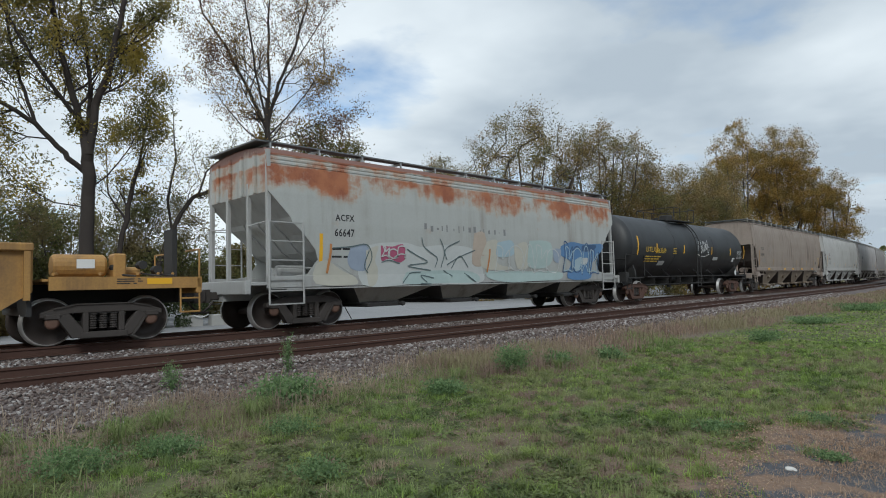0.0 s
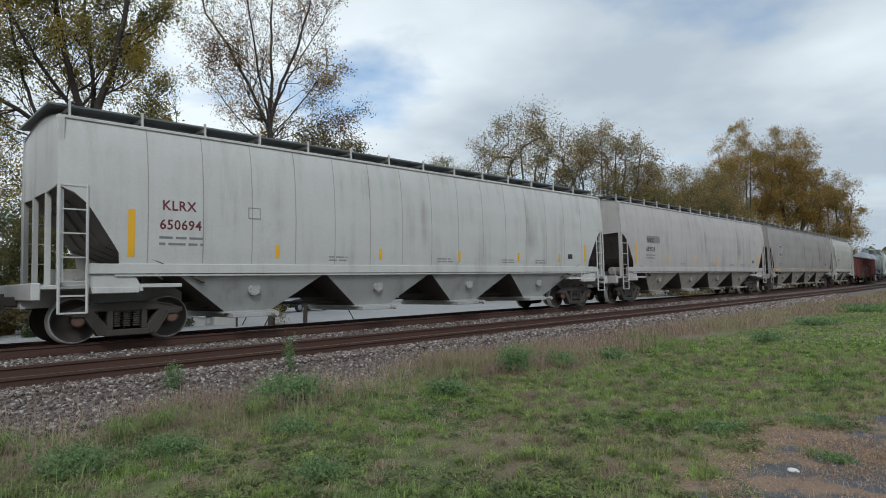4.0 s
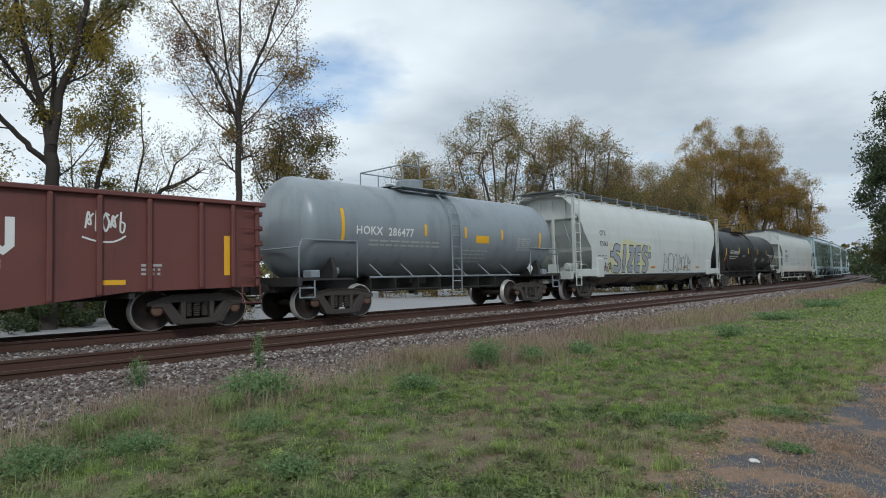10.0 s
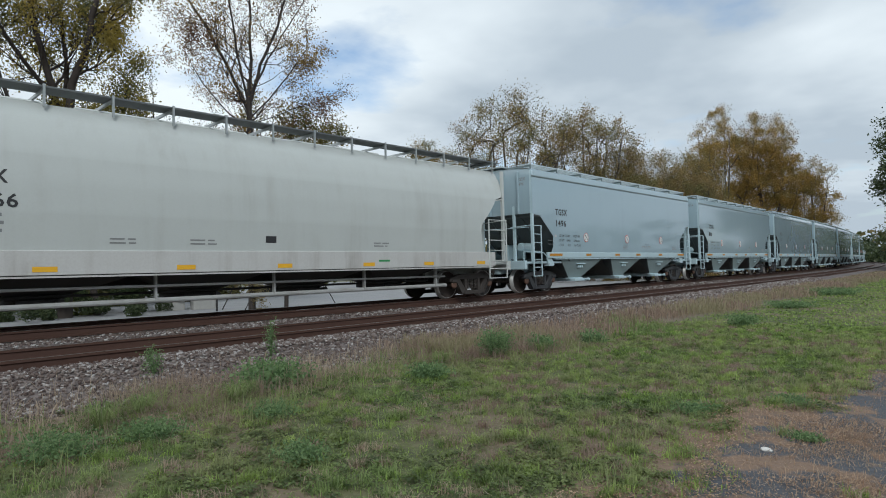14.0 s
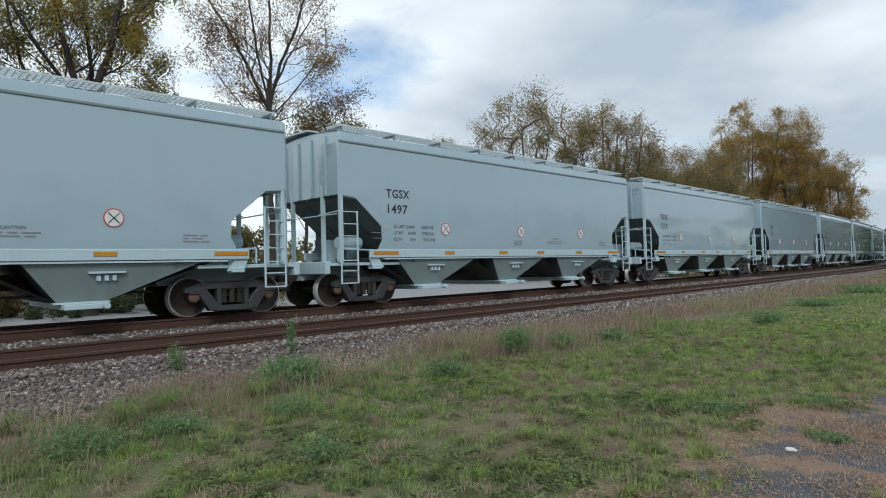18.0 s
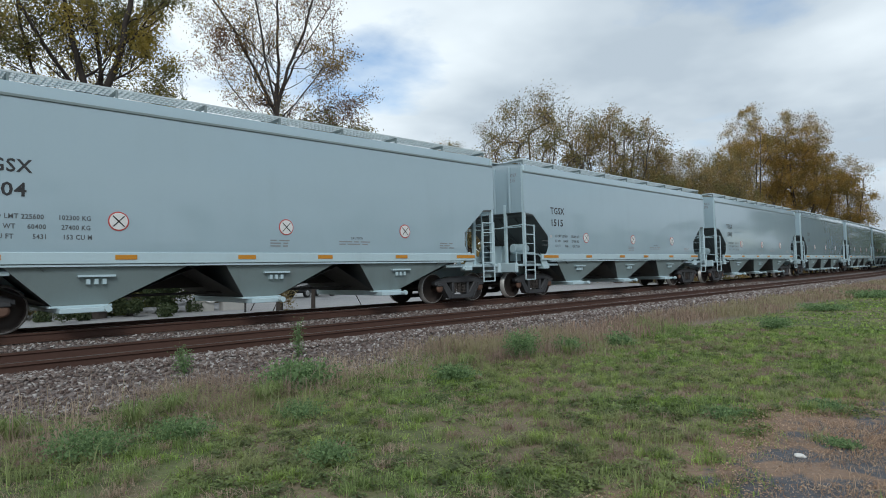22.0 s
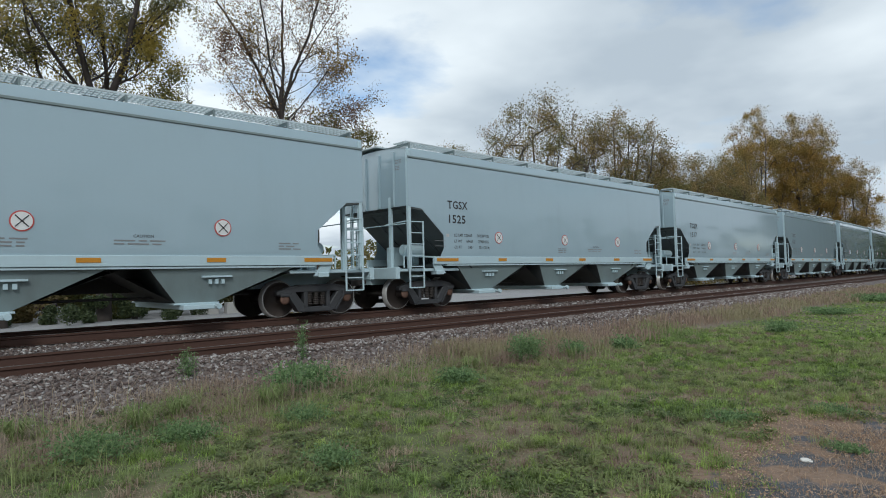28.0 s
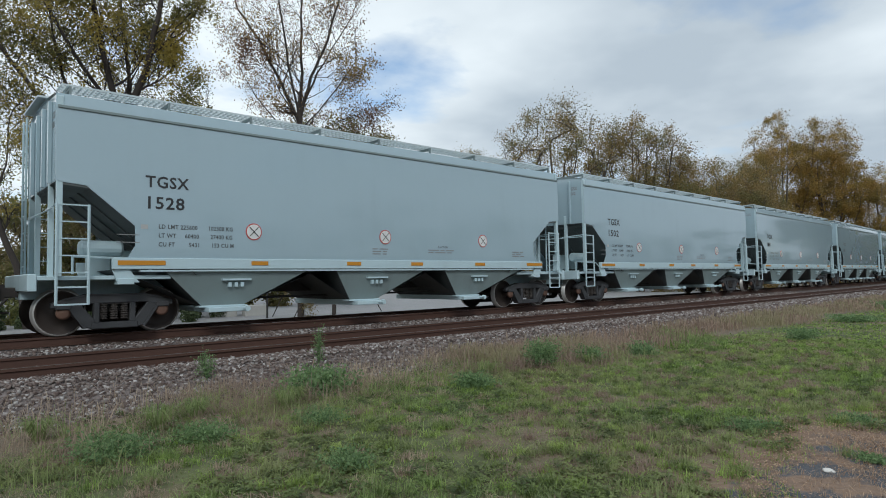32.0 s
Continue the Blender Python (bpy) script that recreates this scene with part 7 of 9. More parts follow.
def tree(x, y, label, fork=5.0, r=0.3, centre=10.0, radii=(5, 5, 5), clumps=60, clump=1.0, leaves=300, leaf=0.08, mat=None, seed=1, lean=(0, 0), bark=None, sides=7, hollow=0.45, twigs=7, up=0.0, leaders=5, spread=0.6, bow=0.1, name="tree", shift=(0, 0), category="tree", rough=0.28):
    """A trunk, limbs that reach for clumps of leaves inside an uneven crown, twigs, and the leaves."""
    rnd = random.Random(seed)
    rs = np.random.RandomState(seed)
    z = float(ground_z(x, y)) - 0.05
    nodes, parent = [Vector((0, 0, 0))], [-1]
    d = Vector((lean[0], lean[1], 1)).normalized()
    n = 6
    for k in range(1, n + 1):
        q = d * (fork * k / n) + Vector((rnd.gauss(0, 0.05), rnd.gauss(0, 0.05), 0)) * (fork / 5)
        nodes.append(q)
        parent.append(len(nodes) - 2)
    base = len(nodes) - 1
    top = nodes[base]
    mid = Vector((top.x + shift[0], top.y + shift[1], centre))
    # leaders: long limbs that rise from the fork into the crown
    phase = rnd.uniform(0, math.tau)
    for k in range(leaders):
        t = phase + k * 2.4 + rnd.uniform(-0.3, 0.3)
        q = spread * (0.25 if k == 0 else rnd.uniform(0.6, 1.0))
        goal = mid + Vector((math.cos(t) * radii[0] * q, math.sin(t) * radii[1] * q, radii[2] * (0.85 - 0.45 * q) * rnd.uniform(0.8, 1.05)))
        prev = base - (k % 2)
        a = nodes[prev].copy()
        steps = 9
        for j in range(1, steps + 1):
            u = j / steps
            p = a.lerp(goal, u)
            out = Vector((goal.x - a.x, goal.y - a.y, 0)) * (bow * math.sin(u * math.pi))
            p += out + Vector((rnd.gauss(0, 0.06), rnd.gauss(0, 0.06), 0)) * (1 if j < steps else 0)
            nodes.append(p)
            parent.append(prev)
            prev = len(nodes) - 1
    goals = []
    while len(goals) < clumps:
        v = Vector((rnd.gauss(0, 1), rnd.gauss(0, 1), rnd.gauss(0, 1))).normalized()
        q = rnd.uniform(hollow, 1.0) * (1 + rough * noise.noise(v * 1.7 + Vector((seed, 0, 0))))
        p = mid + Vector((v.x * radii[0] * q, v.y * radii[1] * q, v.z * radii[2] * q))
        if p.z > 1.2:
            goals.append(p)
    goals.sort(key=lambda p: (p - top).length)
    ends = []
    for g in goals:
        best, bi = 1e9, base
        for i in range(4, len(nodes)):
            q = nodes[i]
            c = (g - q).length + 0.2 * (q - top).length + max(0.0, q.z - g.z + 0.4) * 1.2 + (2.5 if i < base else 0)
            if c < best:
                best, bi = c, i
        a = nodes[bi]
        span = (g - a).length
        steps = max(2, min(4, int(span / 1.0) + 1))
        prev = bi
        for k in range(1, steps + 1):
            t = k / steps
            p = a.lerp(g, t) + Vector((0, 0, (up + 0.12) * span * t * (1 - t)))
            if k < steps:
                p += Vector((rnd.gauss(0, 0.04), rnd.gauss(0, 0.04), rnd.gauss(0, 0.03))) * span * 0.6
            nodes.append(p)
            parent.append(prev)
            prev = len(nodes) - 1
        ends.append(prev)
    area = [0.0] * len(nodes)
    for e in ends:
        area[e] += 1.0
    for i in range(len(nodes) - 1, 0, -1):
        area[i] = max(area[i], 0.3)
        area[parent[i]] += area[i]
    scale = r / area[1] ** 0.56
    rad = [max(0.011, a ** 0.56 * scale) for a in area]
    for i in range(1, base + 1):
        rad[i] = max(rad[i], r * (1 - 0.3 * i / base))
    rad[0] = r * 1.3
    segs = [(nodes[parent[i]], nodes[i], min(rad[parent[i]], rad[i] * 1.35), rad[i]) for i in range(1, len(nodes))]
    pts = []
    for e in ends:
        c = nodes[e]
        cr = clump * rnd.uniform(0.7, 1.35)
        tips = []
        for k in range(twigs):
            v = Vector((rnd.gauss(0, 1), rnd.gauss(0, 1), rnd.gauss(0.1, 0.8))).normalized() * cr * rnd.uniform(0.5, 1.1)
            m = c + v * 0.5 + Vector((rnd.gauss(0, 0.08), rnd.gauss(0, 0.08), 0.06))
            segs.append((c, m, 0.011, 0.008))
            segs.append((m, c + v, 0.008, 0.004))
            tips += [c + v, m, c + v * 0.8]
        tips = np.array(tips)
        cnt = max(3, int(leaves * rnd.uniform(0.35, 1.5)))
        pts.append(tips[rs.randint(0, len(tips), cnt)] + rs.normal(0, cr * 0.28, (cnt, 3)))
    ob = empty(name, pose(x, y, z), label, category)
    attach("trunk", wood_mesh(segs, sides, bark or BARK), ob)
    attach("crown", polys("crown", leaf_quads(np.concatenate(pts), rs, leaf), 4, mat or LEAF_OLIVE), ob)
    return ob


def grow(segs, tips, a, d, length, r, level, rnd, rise=0.08, wiggle=0.16, kids=6, ratio=0.58):
    """A branch that wanders upwards and forks; its last twigs give the places of the leaves."""
    steps = 4 if level > 1 else level + 2
    p, nodes = a, []
    for k in range(steps):
        d = (d + Vector((rnd.gauss(0, wiggle), rnd.gauss(0, wiggle), rnd.gauss(rise, wiggle)))).normalized()
        q = p + d * (length / steps)
        r2 = max(0.004, r * (1 - 0.7 * (k + 1) / steps))
        segs.append((p, q, max(0.004, r * (1 - 0.7 * k / steps)), r2))
        nodes.append((q, d, r2, (k + 1) / steps))
        p = q
    if level == 0:
        tips += [q for q, d_, r_, t in nodes]
        return
    for k in range(kids):
        q, d_, r_, t = nodes[-1] if k == 0 else nodes[rnd.randrange(len(nodes))]
        side = d_.cross(Vector((rnd.gauss(0, 1), rnd.gauss(0, 1), rnd.gauss(0, 1)))).normalized()
        way = (d_ + side * rnd.uniform(0.45, 1.1)).normalized()
        grow(segs, tips, q, way, length * ratio * rnd.uniform(0.7, 1.25) * (1.15 - 0.4 * t), min(r * 0.6, r_ * 0.9 + 0.002), level - 1, rnd, rise, wiggle, max(3, kids - 1), ratio)


def limbed_tree(x, y, label, limbs, mat, seed, leaves=26, leaf=0.06, scatter=0.16, bark=None, thin=0.35, patch_=0.5, climb=0.0, start=9.0):
    """A tree with given main limbs: (radius at foot and end, bare share, branches, their length, way points across, away and up)."""
    rnd, rs = random.Random(seed), np.random.RandomState(seed)
    z = float(ground_z(x, y)) - 0.05
    b = math.atan2(x, y)
    across, away = Vector((math.cos(b), -math.sin(b), 0)), Vector((math.sin(b), math.cos(b), 0))
    segs, tips = [], []
    for r0, r1, bare, kids, reach, way in limbs:
        pts = [across * p[0] + away * p[1] + Vector((0, 0, p[2])) for p in way]
        line = []
        for i in range(len(pts) - 1):
            for k in range(4):
                t = k / 4
                line.append(pts[i].lerp(pts[i + 1], t) + Vector((rnd.gauss(0, 1), rnd.gauss(0, 1), 0)) * (0.25 * min(r0, 0.15) if i + k else 0.0))
        line.append(pts[-1])
        n = len(line) - 1
        for i in range(n):
            segs.append((line[i], line[i + 1], r0 + (r1 - r0) * i / n, r0 + (r1 - r0) * (i + 1) / n))
        for k in range(kids):
            t = bare + (1 - bare) * (k + rnd.uniform(0, 1)) / kids
            i = min(n - 1, int(t * n))
            d = (line[i + 1] - line[i]).normalized()
            side = d.cross(Vector((rnd.gauss(0, 1), rnd.gauss(0, 1), rnd.gauss(0, 0.5)))).normalized()
            rr = (r0 + (r1 - r0) * t) * rnd.uniform(0.3, 0.5)
            grow(segs, tips, line[i], (d * 0.8 + side * rnd.uniform(0.6, 1.1)).normalized(), reach * rnd.uniform(0.7, 1.2) * (1.15 - 0.45 * t), rr, 2, rnd)
        grow(segs, tips, line[-1], (line[-1] - line[-2]).normalized(), reach * 0.8, r1, 2, rnd)
    pts = []
    for q in tips:
        dens = min(2.2, max(0.0, thin + patch_ * 2.4 * noise.noise(q * 0.42 + Vector((seed * 3.1, 0, 0))) + 0.55 + climb * (q.z - start)))
        cnt = int(leaves / 3 * dens * rnd.uniform(0.4, 1.6))
        if cnt:
            pts.append(np.array(q)[None] + rs.normal(0, scatter, (cnt, 3)))
    ob = empty("tree", pose(x, y, z), label, "tree")
    attach("trunk", wood_mesh(segs, 9, bark or BARK), ob)
    attach("crown", polys("crown", leaf_quads(np.concatenate(pts), rs, leaf), 4, mat), ob)
    return ob


def build_trees():
    stems = (
        (0.33, 0.24, 1.0, 0, 1.0, ((0, 0, 0), (0.0, 0.0, 3.4), (0.06, 0, 7.0), (0.0, 0.0, 8.25))),
        (0.19, 0.07, 0.25, 10, 3.3, ((0.0, 0, 7.9), (-0.25, 0.2, 9.4), (-0.6, 0.4, 10.8), (-1.1, 0.5, 12.8), (-1.5, 0.6, 15.2), (-1.7, 0.6, 17.5))),
        (0.19, 0.07, 0.25, 10, 2.6, ((0.05, 0, 7.9), (0.35, -0.1, 10.2), (0.8, -0.3, 11.8), (1.2, -0.5, 13.6), (1.6, -0.6, 16.0), (1.8, -0.6, 18.0))),
        (0.13, 0.05, 0.3, 9, 3.0, ((0.0, 0, 7.1), (-0.9, -0.2, 7.9), (-1.9, -0.5, 9.0), (-3.4, -0.8, 9.9), (-4.8, -1.0, 11.8), (-5.6, -1.2, 14.0))))
    boughs = (
        (0.12, 0.05, 0.25, 9, 3.0, ((0.0, 0, 8.4), (0.1, 0.9, 10.5), (0.0, 1.9, 13.0), (-0.3, 2.6, 16.0))),
        (0.1, 0.04, 0.2, 8, 2.8, ((-0.25, 0.2, 9.4), (-1.6, -0.9, 11.0), (-3.0, -1.8, 13.4), (-3.8, -2.2, 16.0))),
        (0.08, 0.03, 0.2, 9, 2.6, ((-1.9, -0.5, 9.0), (-2.5, 0.1, 11.0), (-3.0, 0.5, 13.4), (-3.3, 0.8, 16.0))),
        (0.045, 0.018, 0.3, 6, 1.9, ((0.0, 0, 6.4), (0.8, -0.4, 7.0), (1.6, -0.7, 8.2), (2.2, -0.9, 9.6))),
        (0.04, 0.015, 0.3, 6, 1.8, ((0.0, 0, 5.6), (-1.2, -0.5, 5.7), (-2.4, -0.8, 6.4), (-3.4, -1.0, 7.6))))
    limbed_tree(7.3, 30.1, "tall tree with dark forked trunk and olive leaves thinning",stems + boughs,
        LEAF_OLIVE, 4, leaves=42, leaf=0.062, scatter=0.25, thin=0.42, patch_=0.5, climb=0.14, start=9.4)
    limbed_tree(8.7, 30.6, "slender dark tree, nearly bare", (
        (0.15, 0.09, 0.75, 3, 1.3, ((0, 0, 0), (-0.2, 0, 2.4), (0.3, 0, 5.2), (0.75, 0, 7.4))),
        (0.07, 0.03, 0.2, 6, 1.3, ((0.75, 0, 7.4), (1.0, 0.2, 8.6), (1.2, 0.3, 10.2))),
        (0.06, 0.02, 0.2, 5, 1.2, ((0.3, 0, 5.2), (-0.4, 0.3, 6.4), (-0.5, 0.4, 8.2)))), LEAF_OLIVE, 11, leaves=14, leaf=0.06, thin=0.2)
    limbed_tree(10.6, 31.2, "leaning slender tree, nearly bare", (
        (0.16, 0.08, 0.7, 4, 1.4, ((0, 0, 0), (0.0, 0, 2.6), (0.55, 0, 4.6), (1.6, 0, 6.5), (2.7, 0, 7.0))),
        (0.07, 0.03, 0.25, 6, 1.6, ((0.7, 0, 4.9), (0.5, 0.2, 6.4), (0.9, 0.3, 8.4), (0.8, 0.3, 10.0))),
        (0.06, 0.025, 0.25, 6, 1.5, ((1.9, 0, 6.6), (2.3, -0.2, 7.8), (3.3, -0.3, 8.8))),
        (0.04, 0.02, 0.3, 4, 1.2, ((2.7, 0, 7.0), (3.3, 0.1, 6.6), (3.8, 0.2, 7.2)))), LEAF_OLIVE, 12, leaves=9, leaf=0.05, scatter=0.2, thin=0.2)
    limbed_tree(3.6, 29.5, "slender leaning tree, nearly bare", (
        (0.16, 0.07, 0.5, 6, 1.6, ((0, 0, 0), (-0.4, 0, 2.6), (-1.3, 0, 5.0), (-2.6, 0, 7.2))),
        (0.06, 0.03, 0.2, 5, 1.5, ((-1.3, 0, 5.0), (-0.8, 0, 6.6), (-0.7, 0, 8.6)))), LEAF_OLIVE, 13, leaves=20, leaf=0.055, scatter=0.25, thin=0.3)
    upright_stems = (
        (0.17, 0.13, 0.74, 5, 1.8, ((0, 0, 0), (0.06, 0, 3.5), (0.0, 0, 7.0), (0.0, 0, 9.6))),
        (0.09, 0.03, 0.12, 10, 2.5, ((0.0, 0, 9.5), (-0.8, 0.2, 11.4), (-1.9, 0.3, 13.6), (-2.9, 0.4, 15.2), (-3.4, 0.4, 16.8))),
        (0.09, 0.03, 0.12, 10, 2.4, ((0.0, 0, 9.6), (0.1, 0.3, 12.2), (0.1, 0.4, 15.0), (0.2, 0.5, 18.0))),
        (0.085, 0.03, 0.12, 10, 2.4, ((0.0, 0, 9.6), (0.55, -0.2, 11.8), (1.35, -0.4, 13.6), (1.9, -0.5, 15.6), (2.2, -0.5, 17.2))))
    upright_boughs = (
        (0.06, 0.025, 0.15, 8, 2.2, ((0.0, 0, 9.9), (-0.5, -0.9, 12.0), (-0.9, -1.7, 14.6), (-1.1, -2.0, 16.6))),
        (0.06, 0.025, 0.15, 8, 2.2, ((0.0, 0, 10.1), (0.9, 0.9, 12.4), (1.9, 1.7, 14.4), (2.8, 2.0, 16.0))),
        (0.045, 0.018, 0.25, 8, 1.8, ((0.0, 0, 9.2), (0.9, -0.2, 10.1), (1.9, -0.4, 11.4), (2.7, -0.5, 12.6))),
        (0.04, 0.015, 0.25, 8, 1.6, ((0.0, 0, 8.9), (1.1, 0.3, 9.4), (2.3, 0.5, 10.0), (3.2, 0.6, 10.4))),
        (0.04, 0.015, 0.25, 7, 1.7, ((0.0, 0, 8.7), (-1.0, 0.2, 9.5), (-2.1, 0.4, 10.9), (-2.8, 0.4, 12.2))))
    limbed_tree(14.3, 26.9, "tall slender tree with sparse russet leaves on upright branches",upright_stems + upright_boughs,
        LEAF_RUST, 7, leaves=20, leaf=0.05, scatter=0.19, thin=0.25, patch_=0.4)
    limbed_tree(16.2, 27.0, "small tree with an open olive crown", (
        (0.11, 0.05, 0.45, 8, 1.8, ((0, 0, 0), (0.05, 0, 3.0), (0.1, 0, 5.8), (0.3, 0, 7.8))),
        (0.05, 0.02, 0.2, 7, 1.6, ((0.1, 0, 5.4), (-0.7, 0.2, 6.9), (-1.1, 0.3, 8.6))),
        (0.05, 0.02, 0.2, 8, 1.6, ((0.1, 0, 5.6), (1.1, -0.2, 6.6), (2.1, -0.3, 7.6))),
        (0.04, 0.02, 0.2, 6, 1.5, ((0.1, 0, 6.4), (0.4, 0.8, 7.6), (0.7, 1.2, 8.6)))), LEAF_DEEP, 9, leaves=28, leaf=0.06, scatter=0.22, thin=0.4, patch_=0.4)
    tree(5.5, 41.0, "round olive tree behind the lot", fork=1.4, r=0.2, centre=4.2, radii=(3.4, 3, 3.6), clumps=90, clump=0.9, leaves=260, leaf=0.08, mat=LEAF_HEDGE, seed=63, bark=BARK_F, sides=5)
    tree(9.6, 45.0, "round olive tree behind the lot", fork=1.4, r=0.2, centre=4.4, radii=(3.8, 3, 4.0), clumps=110, clump=0.9, leaves=260, leaf=0.08, mat=LEAF_HEDGE, seed=61, bark=BARK_F, sides=5)
    tree(11.2, 33.0, "low bushy olive tree beside a trunk", fork=1.2, r=0.12, centre=4.0, radii=(2.9, 2.3, 3.3), clumps=110, clump=0.7, leaves=260, leaf=0.06, mat=LEAF_HEDGE, seed=62)
    spread = "spreading tree with yellow-green autumn leaves"
    gold = "broad golden-brown autumn tree"
    rows = ((52, 40.6, spread, 5.0, 0.5, 13.0, (7.5, 7, 7.5), 95, LEAF_WILLOW, 0.12), (57.5, 34.5, spread, 5.0, 0.4, 12.0, (5.2, 5, 6.5), 60, LEAF_WILLOW, 0.02), (47, 46, spread, 4.0, 0.3, 8.5, (5.5, 5, 5.5), 60, LEAF_WILLOW, 0.1),
            (42, 49, spread, 3.0, 0.25, 6.0, (4.5, 4, 4.5), 45, LEAF_WILLOW, 0.1), (61, 32, spread, 3.5, 0.3, 8.5, (5.5, 5, 6.5), 75, LEAF_WILLOW, 0.1), (51, 53, "slim tree with a narrow leafy top", 8.0, 0.2, 14.0, (1.8, 1.8, 3.4), 26, LEAF_WILLOW, 0.0))
    rows += ((71, 34.5, spread, 3.0, 0.35, 8.6, (6, 5.5, 7.0), 90, LEAF_WILLOW, 0.0), (79, 33, spread, 3.0, 0.35, 9.0, (6, 5.5, 7.5), 90, LEAF_WILLOW, 0.0), (88, 36, spread, 3.0, 0.35, 9.0, (6, 5.5, 7.5), 80, LEAF_WILLOW, 0.0),
            (107, 38, gold, 5.0, 0.5, 16.5, (7.5, 7, 11.5), 120, LEAF_GOLD, 0.0), (113, 33, gold, 5.0, 0.5, 16.0, (6.8, 6, 11.0), 120, LEAF_GOLD, 0.0), (118, 28.5, gold, 3.0, 0.4, 11.0, (5.0, 4.5, 9.0), 75, LEAF_GOLD, 0.0), (104, 34, gold, 2.0, 0.3, 5.5, (6, 5, 4.6), 60, LEAF_GOLD, 0.0))
    for k, (x, y, label, fork, r, c, radii, n, mat, up) in enumerate(rows):
        willow = mat is LEAF_WILLOW
        airy = k in (0, 1, 5)
        tree(x, y, label, fork=fork, r=r, centre=c, radii=radii, clumps=int(n * 1.9), clump=1.3, leaves=300 if airy else 360, leaf=0.078 if willow else 0.1, mat=mat, seed=30 + k, bark=BARK_F, sides=5, up=up, twigs=6, hollow=0.55 if airy else 0.35, leaders=9, spread=0.95 if airy else 0.8, bow=0.22, rough=0.16)
    tree(79.5, 8.0, "dark green tree beside the track", fork=2.5, r=0.4, centre=11.0, radii=(5.0, 5, 10), clumps=110, clump=1.2, leaves=260, leaf=0.15, mat=LEAF_DARK, seed=51, bark=BARK_F, sides=5)
    tree(90, 9.5, "dark olive bush beside the track", fork=1.0, r=0.25, centre=4.5, radii=(5.0, 4, 4.5), clumps=80, clump=1.2, leaves=260, leaf=0.15, mat=LEAF_HEDGE, seed=52, bark=BARK_F, sides=5)


def hedge(pts, h, w, n, mat, seed, label, leaf=0.16):
    """A bank of bushes: leaf clumps along a line on the plan."""
    rs = np.random.RandomState(seed)
    pts = np.array(pts, float)
    seg = np.linalg.norm(np.diff(pts, axis=0), axis=1)
    cum = np.concatenate([[0], np.cumsum(seg)])
    k = max(10, int(cum[-1] * 3.2))
    u = rs.uniform(0, cum[-1], k)
    cx, cy = np.interp(u, cum, pts[:, 0]) + rs.normal(0, w, k), np.interp(u, cum, pts[:, 1]) + rs.normal(0, w, k)
    cz = h * rs.uniform(0.08, 0.85, k) * (0.75 + 0.25 * np.sin(u * 0.45 + seed))
    cr = rs.uniform(0.6, 1.25, k) * min(1.0, h / 4)
    i = rs.randint(0, k, n)
    v = rs.normal(0, 1, (n, 3))
    v /= np.linalg.norm(v, axis=1, keepdims=True)
    p = np.stack([cx[i], cy[i], cz[i]], 1) + v * (cr[i] * rs.uniform(0.5, 1.1, n))[:, None]
    p[:, 2] = np.maximum(p[:, 2], 0.05) + ground_z(p[:, 0], p[:, 1])
    ob = new("bushes", polys("bushes", leaf_quads(p, rs, leaf), 4, mat))
    return tagged(ob, label, "bushes", kind="stuff")


build_trees()
hedge([(-30, 75), (10, 72), (34, 70), (60, 66), (90, 55), (120, 50), (150, 65)], 7.5, 1.8, 36000, LEAF_HEDGE, 3, "bank of olive and dark green bushes behind the lot", 0.24)
hedge([(-10, 36), (-4, 34), (5, 33.5), (9, 33)], 3.6, 0.9, 40000, LEAF_HEDGE, 5, "tall dark bushes among the trunks", 0.09)
hedge([(-22, 50), (2, 47), (12, 46.5), (15, 47)], 6.0, 1.2, 30000, LEAF_HEDGE, 15, "dense olive bushes behind the parked cars", 0.13)
hedge([(7, 41), (13, 40), (18, 41), (21, 43)], 5.2, 0.9, 40000, LEAF_HEDGE, 21, "olive bushes at the back of the lot", 0.11)
hedge([(2.0, 29.8), (6.0, 29.6), (8.5, 29.6)], 1.3, 0.9, 12000, LEAF_DARK, 18, "low dark bushes round the foot of a tree", 0.06)
hedge([(9.5, 31.0), (11.5, 30.5)], 2.2, 0.5, 12000, LEAF_DARK, 8, "ivy-grown heap beside the lot", 0.06)
hedge([(14.4, 26.7), (14.5, 26.7)], 1.9, 0.12, 900, LEAF_HEDGE, 9, "ivy round a tree trunk", 0.05)
hedge([(60, 28), (72, 28), (86, 29), (100, 28.5), (118, 27)], 5.0, 1.0, 16000, LEAF_WILLOW, 6, "yellow-green bushes at the foot of the trees", 0.14)
hedge([(40, 47), (47, 41), (54, 35.5), (60, 31), (66, 30.5)], 8.5, 1.5, 40000, LEAF_WILLOW, 27, "drooping yellow-green undergrowth below the spreading trees", 0.09)
hedge([(112, 8), (135, 11), (160, 16), (200, 25), (260, 41), (330, 66)], 12.0, 2.0, 14000, LEAF_DARK, 28, "dark trees along the near side of the bend", 0.5)
hedge([(300, 20), (330, 90), (420, 160), (300, 210), (180, 190), (40, 210), (-160, 190)], 17.0, 9.0, 9000, LEAF_HEDGE, 25, "far woods along the horizon", 1.3)
hedge([(-70, -20), (-30, -31), (10, -33), (50, -30), (85, -20), (110, -6), (140, 4), (190, 12)], 11.0, 2.2, 16000, LEAF_DARK, 26, "row of dark trees behind the grassy verge", 0.5)
hedge([(76, 9.5), (84, 10.5), (96, 12.0), (120, 15.0)], 5.0, 0.8, 13000, LEAF_DARK, 7, "dark bushes beside the track", 0.14)

# ---- verge: stones, blades, weeds ----


